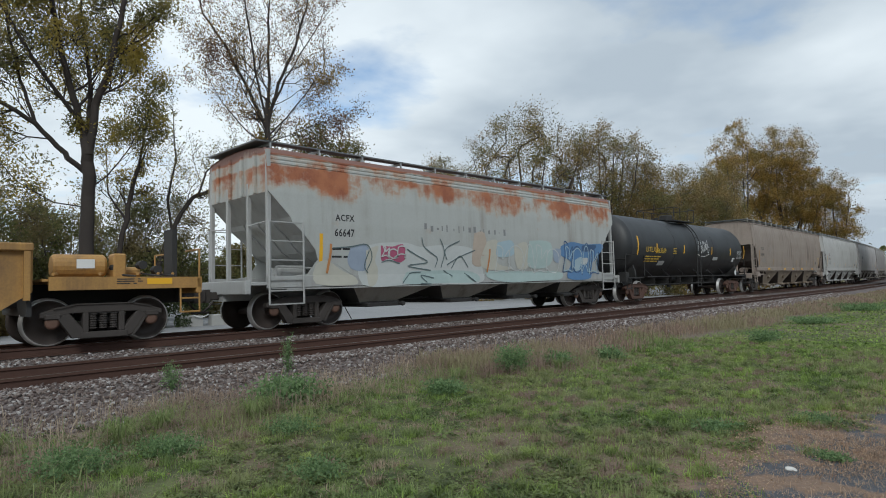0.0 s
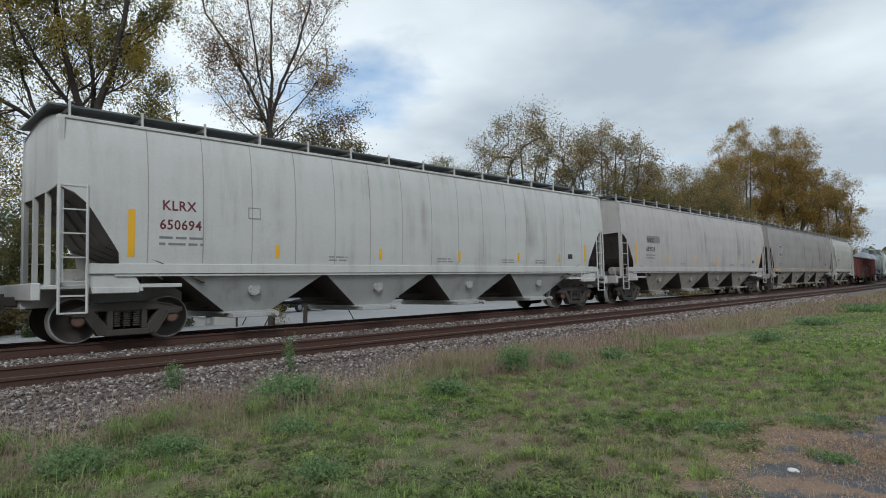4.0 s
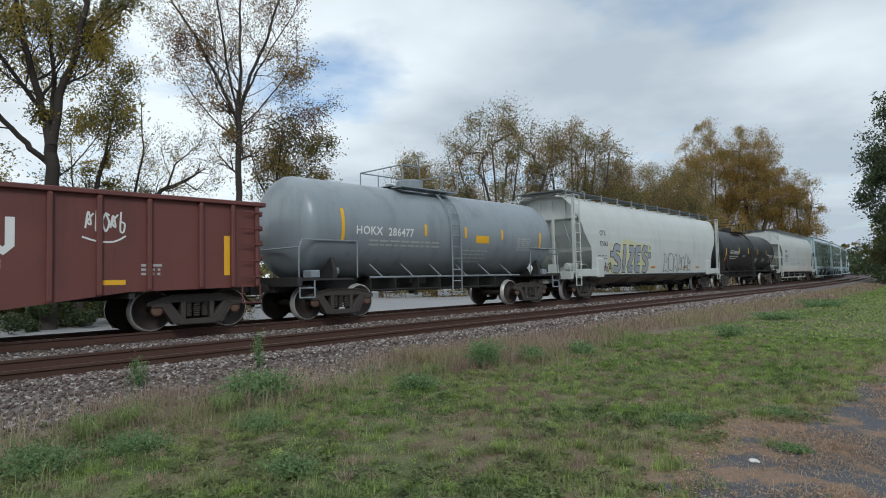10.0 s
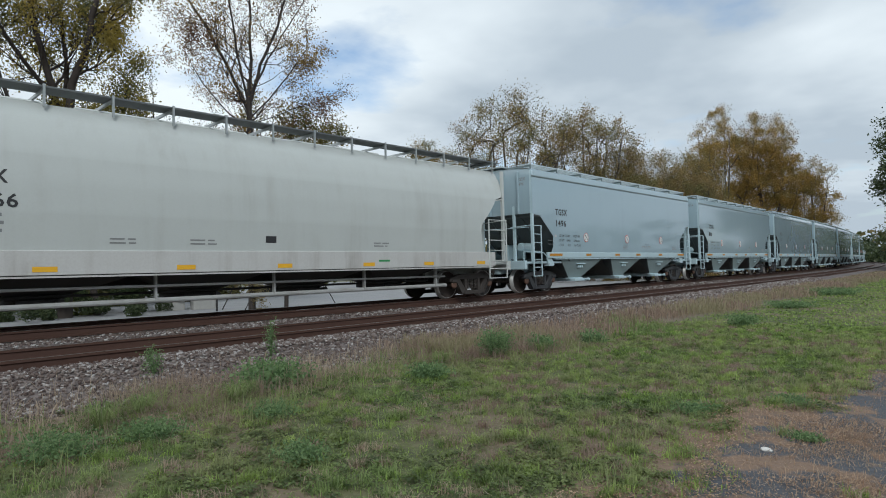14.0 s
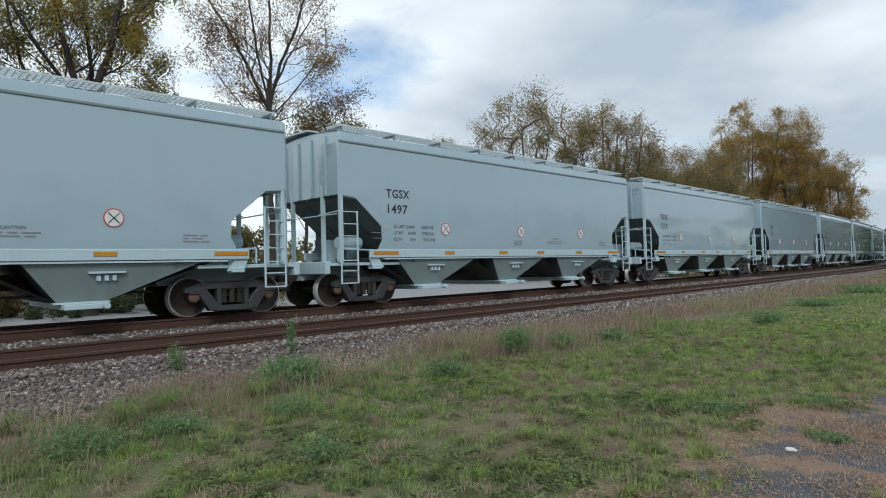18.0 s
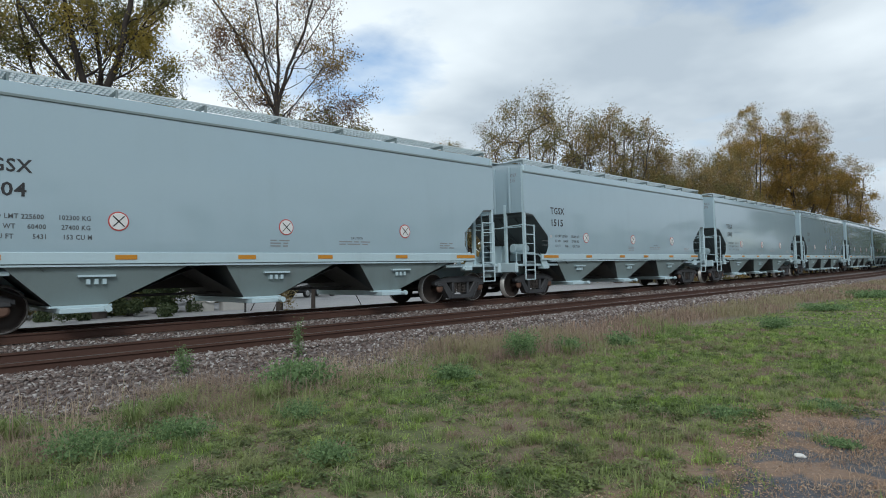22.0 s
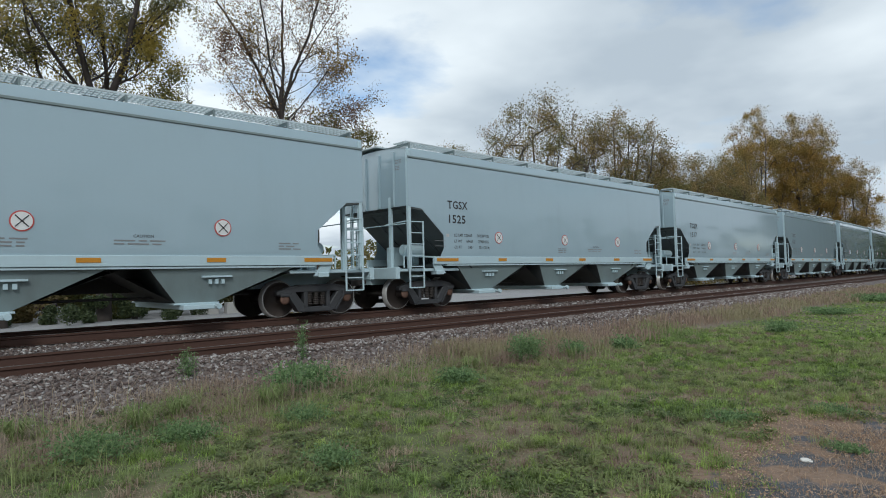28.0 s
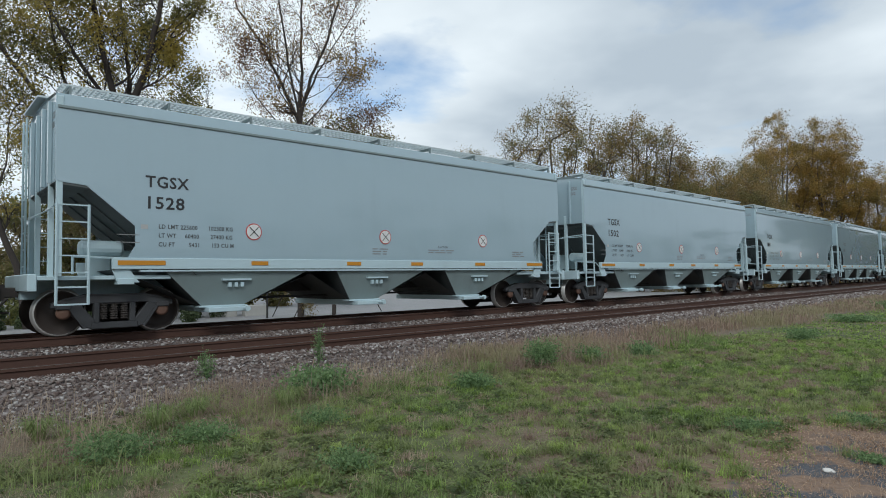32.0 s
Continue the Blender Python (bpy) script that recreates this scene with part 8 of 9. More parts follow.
def stones(name, count, off0, off1, s0, s1, size, seed, label, sink=0.35, power=1.0):
    """Broken ballast stones strewn along the track, one mesh."""
    rs = np.random.RandomState(seed)
    s = s0 + (s1 - s0) * rs.uniform(0, 1, count) ** power
    off = rs.uniform(off0, off1, count)
    a = s / RADIUS
    rr = RADIUS + off
    x, y = rr * np.sin(a), AWAY + RADIUS - rr * np.cos(a)
    z = ground_z(x, y)
    cube = np.array([(i, j, k) for i in (-1, 1) for j in (-1, 1) for k in (-1, 1)], float)
    quads = np.array([(0, 1, 3, 2), (4, 6, 7, 5), (0, 4, 5, 1), (2, 3, 7, 6), (0, 2, 6, 4), (1, 5, 7, 3)])
    sz = size * rs.uniform(0.5, 1.25, (count, 1)) * (1 + np.clip(s, 0, 60)[:, None] / 40)
    v = cube[None] * (1 + rs.uniform(-0.38, 0.38, (count, 8, 3)))
    v *= np.stack([np.ones(count), rs.uniform(0.6, 1, count), rs.uniform(0.45, 0.8, count)], 1)[:, None]
    th = rs.uniform(0, math.tau, count)
    c, q = np.cos(th)[:, None], np.sin(th)[:, None]
    vx, vy = v[..., 0] * c - v[..., 1] * q, v[..., 0] * q + v[..., 1] * c
    tilt = rs.normal(0, 0.35, (count, 1))
    vz = v[..., 2] + vx * tilt
    P = np.stack([vx * sz + x[:, None], vy * sz + y[:, None], vz * sz + z[:, None] + sz * sink], -1)
    me = bpy.data.meshes.new(name)
    me.vertices.add(count * 8)
    me.vertices.foreach_set("co", P.astype(np.float32).ravel())
    idx = (quads[None] + (np.arange(count) * 8)[:, None, None]).ravel().astype(np.int32)
    me.loops.add(len(idx))
    me.loops.foreach_set("vertex_index", idx)
    me.polygons.add(count * 6)
    me.polygons.foreach_set("loop_start", np.arange(0, len(idx), 4, dtype=np.int32))
    me.materials.append(stone_material())
    me.update(calc_edges=True)
    return tagged(new(name, me), label, "ballast", kind="stuff")


def stone_material():
    if "ballast_stone" in MATS:
        return MATS["ballast_stone"]
    m, nt, p, N, K = _tree("ballast_stone")
    geo = N("ShaderNodeNewGeometry").outputs["Random Per Island"]
    co = N("ShaderNodeTexCoord").outputs["Object"]
    r = N("ShaderNodeValToRGB")
    e = r.color_ramp.elements
    e[0].color, e[1].color = (0.06, 0.038, 0.034, 1), (0.55, 0.52, 0.5, 1)
    for pos, col in ((0.25, (0.13, 0.092, 0.078, 1)), (0.55, (0.205, 0.16, 0.14, 1)), (0.8, (0.28, 0.24, 0.22, 1)), (0.92, (0.46, 0.43, 0.41, 1))):
        q = e.new(pos)
        q.color = col
    K(geo, r.inputs[0])
    col = _mix(N, K, _math(N, K, "MULTIPLY", _noise(N, K, co, 60.0, 3.0), 0.5), r.outputs[0], (0.08, 0.06, 0.055))
    K(col, p.inputs["Base Color"])
    p.inputs["Roughness"].default_value = 0.85
    MATS["ballast_stone"] = m
    return m


stones("ballast", 44000, 4.84, 6.8, -4, 45, 0.0185, 1, "grey and brown broken ballast stones on the shoulder", power=1.5)
stones("ballast", 16000, 1.0, 3.3, -6, 40, 0.021, 2, "grey broken ballast stones between the tracks", power=1.5)
stones("ballast", 3500, -3.4, -1.0, -2, 40, 0.025, 3, "grey ballast stones beyond the track", power=1.3)

GRASS = stock_green("lawn_blades", (0.13, 0.2, 0.042), (0.4, 0.56, 0.115), (0.37, 0.46, 0.13), 0.3, 0.45, 0.85)
GRASS_LONG = stock_green("long_blades", (0.15, 0.22, 0.07), (0.4, 0.5, 0.18), (0.36, 0.38, 0.17), 0.2, 0.5, 0.5)
GRASS_DRY = stock_green("dry_blades", (0.25, 0.185, 0.13), (0.5, 0.4, 0.29), (0.28, 0.2, 0.155), 0.2, 0.45)
GRASS_SEED = stock_green("seeding_grass", (0.2, 0.135, 0.105), (0.4, 0.29, 0.215), (0.3, 0.26, 0.15), 0.2, 0.45)
GRASS_DARK = stock_green("weed_leaves", (0.085, 0.145, 0.055), (0.24, 0.35, 0.15), None, 0.2, 0.5)
LITTER = stock_green("dead_leaf_litter", (0.25, 0.14, 0.08), (0.5, 0.36, 0.24), None, 0.3, 0.3)
CLOVER = stock_green("low_broad_leaves", (0.085, 0.125, 0.04), (0.29, 0.38, 0.125), (0.24, 0.27, 0.1), 0.3, 0.4, 0.7)


def _field(x, y, scale, seed):
    """Smooth patchiness on the plan, 0 to 1."""
    v = np.zeros_like(x)
    for k, (fx, fy, ph) in enumerate(((1.0, 0.35, 0.3), (-0.45, 1.1, 1.7), (0.8, -0.9, 2.9), (2.1, 1.3, 0.9), (-1.7, 2.3, 4.1))):
        v += np.sin(scale * (fx * x + fy * y) + ph + seed * 1.3) / (1 + 0.4 * k)
    return np.clip(0.5 + v * 0.22, 0, 1)


def _cells(x, y, size, seed):
    """A random value for each small uneven cell of the plan, 0 to 1."""
    u = 0.8 * x + 0.6 * y + 0.35 * size * np.sin(y * 5.1 / size * 0.3 + seed)
    v = -0.6 * x + 0.8 * y + 0.35 * size * np.sin(x * 4.3 / size * 0.3 + seed)
    h = np.sin(np.floor(u / size) * 127.1 + np.floor(v / size) * 311.7 + seed * 7.3) * 43758.5
    return h - np.floor(h)


def asphalt_share(x, y):
    """1 on the worn asphalt, 0 on the grass."""
    e = 1.95 - 0.035 * (x - 6) + 0.35 * np.sin(x * 1.7 + 0.5) * np.sin(x * 0.6 + 1) + 0.18 * np.sin(x * 4.1)
    return np.clip((e - y) / 0.5 + 0.5, 0, 1) * np.clip((x - 2.6) / 0.8, 0, 1)


def blades(name, count, area, height, width, mat, seed, label, bend=0.5, keep=None, heads=False, category="grass", tufty=False, at=None):
    """Grass blades as bent tapering strips, one mesh. area: x0, x1, y0, y1, and how strongly they crowd towards the camera."""
    rs = np.random.RandomState(seed)
    x0, x1, y0, y1, crowd = area
    x = x0 + (x1 - x0) * rs.uniform(0, 1, count) ** crowd
    y = rs.uniform(y0, y1, count)
    if at is not None:
        x, y = at[0] + rs.normal(0, 0.045, count), at[1] + rs.normal(0, 0.045, count)
    if keep is not None:
        ok = rs.uniform(0, 1, count) < keep(x, y)
        x, y = x[ok], y[ok]
    n = len(x)
    z = ground_z(x, y)
    far = np.hypot(x, y)
    h = height * rs.uniform(0.45, 1.35, n)
    if tufty:
        h *= 0.35 + 1.5 * _cells(x, y, 0.13, seed) * _cells(x, y, 0.37, seed + 1)
    w = width * rs.uniform(0.7, 1.3, n) * np.maximum(1, far / 8)
    th = rs.uniform(0, math.tau, n)
    lean = np.abs(rs.normal(0, bend, n)) * h
    dx, dy = np.cos(th) * lean, np.sin(th) * lean
    px, py = -np.sin(th + rs.normal(0, 0.5, n)) * w / 2, np.cos(th) * w / 2
    A = np.stack([x - px, y - py, z - 0.01], 1)
    B = np.stack([x + px, y + py, z - 0.01], 1)
    M1 = np.stack([x + dx * 0.4 + px * 0.8, y + dy * 0.4 + py * 0.8, z + h * 0.62], 1)
    M0 = np.stack([x + dx * 0.4 - px * 0.8, y + dy * 0.4 - py * 0.8, z + h * 0.62], 1)
    T = np.stack([x + dx, y + dy, z + h * (1 - 0.25 * (lean / h))], 1)
    if heads:
        k = 2.0
        M1 = np.stack([x + dx * 0.8 + px * k, y + dy * 0.8 + py * k, z + h * 0.86], 1)
        M0 = np.stack([x + dx * 0.8 - px * k, y + dy * 0.8 - py * k, z + h * 0.86], 1)
    T0 = T + (M0 - M1) * 0.12
    verts = np.stack([A, B, M1, M0, T, T0], 1).reshape(-1, 3)
    quads = np.array([(0, 1, 2, 3), (3, 2, 4, 5)])
    idx = (quads[None] + (np.arange(n) * 6)[:, None, None]).ravel().astype(np.int32)
    me = bpy.data.meshes.new(name)
    me.vertices.add(n * 6)
    me.vertices.foreach_set("co", verts.astype(np.float32).ravel())
    me.loops.add(len(idx))
    me.loops.foreach_set("vertex_index", idx)
    me.polygons.add(n * 2)
    me.polygons.foreach_set("loop_start", np.arange(0, len(idx), 4, dtype=np.int32))
    me.materials.append(mat)
    me.update(calc_edges=True)
    return tagged(new(name, me), label, category, kind="stuff")


def lawn_keep(x, y):
    off = track_off(x, y)
    lawn = np.clip((off - 7.3 - 0.5 * np.sin(x * 0.9)) / 0.8, 0, 1)
    lawn = lawn * np.clip((x + 2) / 2.5, 0, 1) * np.clip((y + 1) / 1.5, 0, 1)
    return lawn * (1 - asphalt_share(x, y)) * np.clip(1.7 * _field(x, y, 1.6, 1) - 0.05, 0.55, 1) * np.clip(0.12 + (x - 2) / 8, 0.2, 1)


def verge_keep(x, y):
    off = track_off(x, y)
    return np.clip((off - 5.95) / 0.3, 0, 1) * np.clip((8.5 + 0.5 * np.sin(x * 0.9) - off) / 1.0, 0, 1) * np.clip(1.9 * _field(x, y, 1.3, 4) - 0.35, 0.25, 1)


def build_verge():
    blades("lawn", 520000, (-2.0, 16, -1.0, 8.5, 1.0), 0.046, 0.0066, GRASS, 1, "short green lawn grass", 1.7, lambda x, y: lawn_keep(x, y) * (0.25 + 0.9 * _cells(x, y, 0.11, 5)), tufty=True)
    blades("lawn", 190000, (14, 75, -22, 9.5, 1.9), 0.045, 0.014, GRASS, 2, "mown green lawn running along the track", 1.5, tufty=True, keep=lambda x, y: np.clip((track_off(x, y) - 7.6) / 0.8, 0, 1) * (1 - asphalt_share(x, y)))
    blades("lawn", 110000, (0.3, 14, 0.3, 8.0, 1.3), 0.03, 0.0048, GRASS_DRY, 3, "dry brown grass in worn patches", 1.6, lambda x, y: np.clip(1.05 - 2.1 * _field(x, y, 1.6, 1) + 0.9 * (asphalt_share(x, y + 0.45) > 0.3) - 0.45 * (asphalt_share(x, y) > 0.9), 0.05, 1))
    blades("dry_grass", 66000, (-2, 12, 5.4, 9.2, 1.0), 0.2, 0.0028, GRASS_DRY, 4, "tall dry tan grass along the ballast", 0.7, lambda x, y: verge_keep(x, y) * np.clip((x - 1.0) / 4, 0.75, 1), True, tufty=True)
    blades("dry_grass", 95000, (7.5, 70, 4.8, 12.5, 1.9), 0.25, 0.0036, GRASS_SEED, 5, "tall brown seeding grass along the ballast", 0.5, lambda x, y: np.clip((track_off(x, y) - 6.0) / 0.3, 0, 1) * np.clip((8.1 + 0.4 * np.sin(x * 0.7) - track_off(x, y)) / 0.8, 0, 1) * np.clip(0.4 + 1.2 * _field(x, y, 0.8, 4), 0, 1), True)
    blades("tall_grass", 42000, (-1, 16, 5.0, 9.0, 1.0), 0.2, 0.006, GRASS_LONG, 6, "long green grass among dry stalks", 1.1, lambda x, y: verge_keep(x, y + 0.5) * np.clip(2.6 * _field(x, y, 1.9, 7) - 0.9, 0, 1) * 1.5, tufty=True)
    blades("straw", 130000, (3.0, 14, -0.5, 3.6, 1.2), 0.04, 0.0045, LITTER, 44, "reddish straw and dead stalks strewn over the worn asphalt", 2.6, lambda x, y: np.clip(1.6 * asphalt_share(x, y + 0.6) * (_field(x, y, 2.7, 6) - 0.32) + 0.12 * asphalt_share(x, y), 0, 1), category="straw")
    blades("lawn", 26000, (3.0, 14, -0.2, 3.6, 1.2), 0.06, 0.005, GRASS, 45, "green grass creeping over the edge of the asphalt", 1.1, lambda x, y: np.clip(4 * asphalt_share(x, y) * (1 - asphalt_share(x, y)), 0, 1) * (_cells(x, y, 0.3, 3) > 0.62), tufty=True)
    # small bright tufts standing out of the lawn
    rt = np.random.RandomState(31)
    m = 1500
    cx, cy = rt.uniform(0.8, 15, m), rt.uniform(0.8, 7.6, m)
    ok = rt.uniform(0, 1, m) < np.clip((track_off(cx, cy) - 6.6) / 0.8, 0, 1) * (1 - 0.9 * asphalt_share(cx, cy))
    cx, cy = cx[ok], cy[ok]
    for part_, mat_, seed_, tall_ in ((0, GRASS_LONG, 41, 0.09), (1, GRASS, 42, 0.075), (2, GRASS_DRY, 43, 0.07)):
        px_, py_ = cx[part_::3], cy[part_::3]
        blades("lawn", len(px_) * 70, (0, 1, 0, 1, 1.0), tall_, 0.006, mat_, seed_, "small grass tufts standing out of the lawn" if part_ < 2 else "small straw-coloured tufts in the lawn", 1.1, at=(np.repeat(px_, 70), np.repeat(py_, 70)))
    # low broad-leaved plants: small mounds of leaves, thick where the grass is thin
    rs = np.random.RandomState(8)
    m = 5200
    cx, cy = 0.2 + 13 * rs.uniform(0, 1, m) ** 1.25, rs.uniform(0.6, 8.0, m)
    off = track_off(cx, cy)
    ok = rs.uniform(0, 1, m) < (1 - asphalt_share(cx, cy)) * np.clip(2.4 * _field(cx, cy, 2.3, 3) - 0.7, 0.03, 1) * np.clip(1.35 - cx / 11, 0.1, 1) * np.clip((off - 6.3) / 0.5, 0, 1)
    cx, cy = cx[ok], cy[ok]
    cr, ch = rs.uniform(0.04, 0.16, len(cx)), rs.uniform(0.025, 0.085, len(cx))
    cnt = (24 + 1900 * cr ** 1.7).astype(int)
    i = np.repeat(np.arange(len(cx)), cnt)
    n = len(i)
    u, t = np.sqrt(rs.uniform(0, 1, n)), rs.uniform(0, math.tau, n)
    x, y = cx[i] + cr[i] * u * np.cos(t), cy[i] + cr[i] * u * np.sin(t)
    p = np.stack([x, y, ground_z(x, y) + 0.006 + ch[i] * (1 - u * u) * rs.uniform(0.3, 1.1, n)], 1)
    a = np.stack([np.cos(t), np.sin(t), rs.normal(-0.1, 0.45, n)], 1) + rs.normal(0, 0.5, (n, 3)) * np.array([1, 1, 0.3])
    a /= np.linalg.norm(a, axis=1, keepdims=True)
    b = np.cross(a, np.array([0, 0, 1.0]) + rs.normal(0, 0.3, (n, 3)))
    sz = rs.uniform(0.008, 0.022, (n, 1))
    q = np.stack([p - a * sz, p + b * sz * 0.62, p + a * sz, p - b * sz * 0.62], 1).reshape(-1, 3)
    tagged(new("low_plants", polys("low_plants", q, 4, CLOVER)), "low broad-leaved weeds in the lawn", "plants", kind="stuff")
    # leaf litter by the asphalt and strewn over the lawn
    n = 90000
    x, y = 3.2 + 13 * rs.uniform(0, 1, n) ** 1.4, rs.uniform(0.0, 3.4, n)
    sh = asphalt_share(x, y)
    ok = rs.uniform(0, 1, n) < np.clip(4 * sh * (1 - sh) + 0.5 * sh * (_field(x, y, 2.7, 6) > 0.5) + 0.35 * (asphalt_share(x, y + 0.5) - sh > 0.2), 0, 1)
    x, y = x[ok], y[ok]
    xe, ye = rs.uniform(0.5, 18, 500), rs.uniform(0.5, 8, 500)
    x, y = np.concatenate([x, xe]), np.concatenate([y, ye])
    p = np.stack([x, y, ground_z(x, y) + rs.uniform(0.004, 0.045, len(x))], 1)
    a = rs.normal(0, 1, (len(x), 3)); a[:, 2] *= 0.3
    a /= np.linalg.norm(a, axis=1, keepdims=True)
    b = np.cross(a, np.array([0, 0, 1.0]) + rs.normal(0, 0.4, (len(x), 3)))
    s = rs.uniform(0.004, 0.013, (len(x), 1))
    q = np.stack([p - a * s, p + b * s * 0.5, p + a * s, p - b * s * 0.5], 1).reshape(-1, 3)
    tagged(new("leaf_litter", polys("leaf_litter", q, 4, LITTER)), "brown dead leaves and straw at the asphalt's edge", "leaf litter", kind="stuff")


build_verge()


def weed(x, y, h, w, count, seed, label, mat=None, broad=0.05, stems=14):
    """A clump: stems and many narrow leaves."""
    rs = np.random.RandomState(seed)
    z = float(ground_z(x, y))
    ob = empty("weed", pose(x, y, z), label, "weed", "weeds on the verge")
    tips = []
    for k in range(stems):
        t = rs.uniform(0, math.tau)
        e = Vector((math.cos(t) * w * rs.uniform(0.1, 0.6), math.sin(t) * w * rs.uniform(0.1, 0.6), h * rs.uniform(0.6, 1.0)))
        bm = bmesh.new()
        bar(bm, (0, 0, -0.02), e, 0.003, 4)
        part("stem", bm, mat or GRASS_DARK, ob)
        tips.append(e)
    count *= 3
    i = rs.randint(0, stems, count)
    u = rs.uniform(0.15, 1.0, count)
    T = np.array(tips)[i]
    p = T * u[:, None] + rs.normal(0, 1, (count, 3)) * np.array([w * 0.28, w * 0.28, h * 0.1])
    p[:, 2] = np.maximum(p[:, 2], 0.02)
    attach("leaves", polys("leaves", leaf_quads(p, rs, broad * 0.42, 0.1), 4, mat or GRASS_DARK), ob)
    return ob


for k, (x, y, h, w, n, lb, broad) in enumerate(((8.05, 6.75, 0.46, 0.42, 900, "bushy green weed at the edge of the ballast", 0.045), (6.06, 6.29, 0.22, 0.4, 600, "low bright green weed clump", 0.05), (15.6, 5.26, 0.3, 0.5, 500, "bushy green weed in the lawn", 0.06),
                                                 (4.22, 7.44, 0.36, 0.6, 800, "tall grassy green clump", 0.07), (1.39, 6.0, 0.25, 0.5, 900, "leafy green weed patch", 0.035), (2.2, 6.0, 0.2, 0.4, 700, "leafy green weed patch", 0.035), (3.4, 6.0, 0.15, 0.4, 500, "leafy green weed patch", 0.035), (2.7, 4.3, 0.16, 0.3, 420, "leafy green weed patch", 0.035),
                                                 (6.2, 2.6, 0.09, 0.28, 300, "green tuft at the asphalt's edge", 0.04), (7.3, 2.0, 0.08, 0.25, 260, "green tuft at the asphalt's edge", 0.04), (5.9, 1.5, 0.07, 0.2, 160, "green tuft in the asphalt", 0.035), (5.05, 8.9, 0.62, 0.16, 160, "thin tall weed in the ballast", 0.04), (3.2, 8.8, 0.4, 0.2, 160, "thin grey-green weed in the ballast", 0.04),
                                                 (9.2, 6.6, 0.3, 0.4, 420, "green grassy clump beside ballast", 0.06), (10.5, 6.3, 0.3, 0.4, 420, "green grassy clump beside ballast", 0.06), (22.0, 5.9, 0.26, 0.9, 600, "green weeds by the track", 0.08), (30.0, 6.4, 0.3, 1.4, 700, "green weeds by the track", 0.1))):
    weed(x, y, h, w, n, 90 + k, lb, broad=broad)


def tuft(x, y, h, n, seed):
    """A fountain of long bright grass blades."""
    rs = np.random.RandomState(seed)
    ob = empty("grass_tuft", pose(x, y, float(ground_z(x, y))), "fountain of long bright green grass", "grass", "grass tufts")
    quads = []
    for k in range(n):
        t, l, wd = rs.uniform(0, math.tau), h * rs.uniform(0.6, 1.2), 0.004
        d, s = Vector((math.cos(t), math.sin(t), 0)), Vector((-math.sin(t), math.cos(t), 0)) * wd
        b = d * rs.uniform(0, 0.06)
        m = b + d * l * 0.35 + Vector((0, 0, l * 0.75))
        e = b + d * l * rs.uniform(0.7, 1.0) + Vector((0, 0, l * rs.uniform(0.35, 0.8)))
        quads += [b - s, b + s, m + s, m - s, m - s, m + s, e + s * 0.2, e - s * 0.2]
    attach("foliage", polys("foliage", np.array([tuple(v) for v in quads]), 4, GRASS_LONG), ob)


for k, (x, y, h) in enumerate(((2.0, 6.95, 0.34), (2.5, 7.2, 0.3), (3.44, 6.85, 0.32), (3.7, 7.1, 0.26), (1.0, 7.4, 0.3), (6.9, 6.9, 0.28), (8.9, 6.4, 0.26))):
    tuft(x, y, h * 0.9, 150, 200 + k)

# the white stone and a few pale bits on the asphalt
bm = bmesh.new()
bmesh.ops.create_icosphere(bm, subdivisions=2, radius=0.045)
for v in bm.verts:
    v.co *= 1 + 0.35 * noise.noise(v.co * 22)
    v.co.z *= 0.45
st = new("stone", finish(bm, "stone", plain("white_stone", (0.6, 0.58, 0.55), 0.8, 0.0, 0.3, 20.0, 0.3)))
st.matrix_basis = pose(5.36, 1.66, float(ground_z(5.36, 1.66)) + 0.01)
tagged(st, "crumpled whitish stone on worn asphalt", "stone")


# ---- the lot behind the track ----
CAR_GLASS = plain("dark_car_glass", (0.02, 0.025, 0.03), 0.1, 0.0, 0.1, 8.0, 0.0)
TYRE = plain("tyre_rubber", (0.02, 0.02, 0.02), 0.8, 0.0, 0.2, 20.0, 0.0)
LAMP_RED = plain("red_lamp_glass", (0.4, 0.02, 0.02), 0.2, 0.0, 0.1, 8.0, 0.0)
CHROME = plain("bright_trim", (0.6, 0.6, 0.6), 0.25, 0.9, 0.1, 8.0, 0.0)


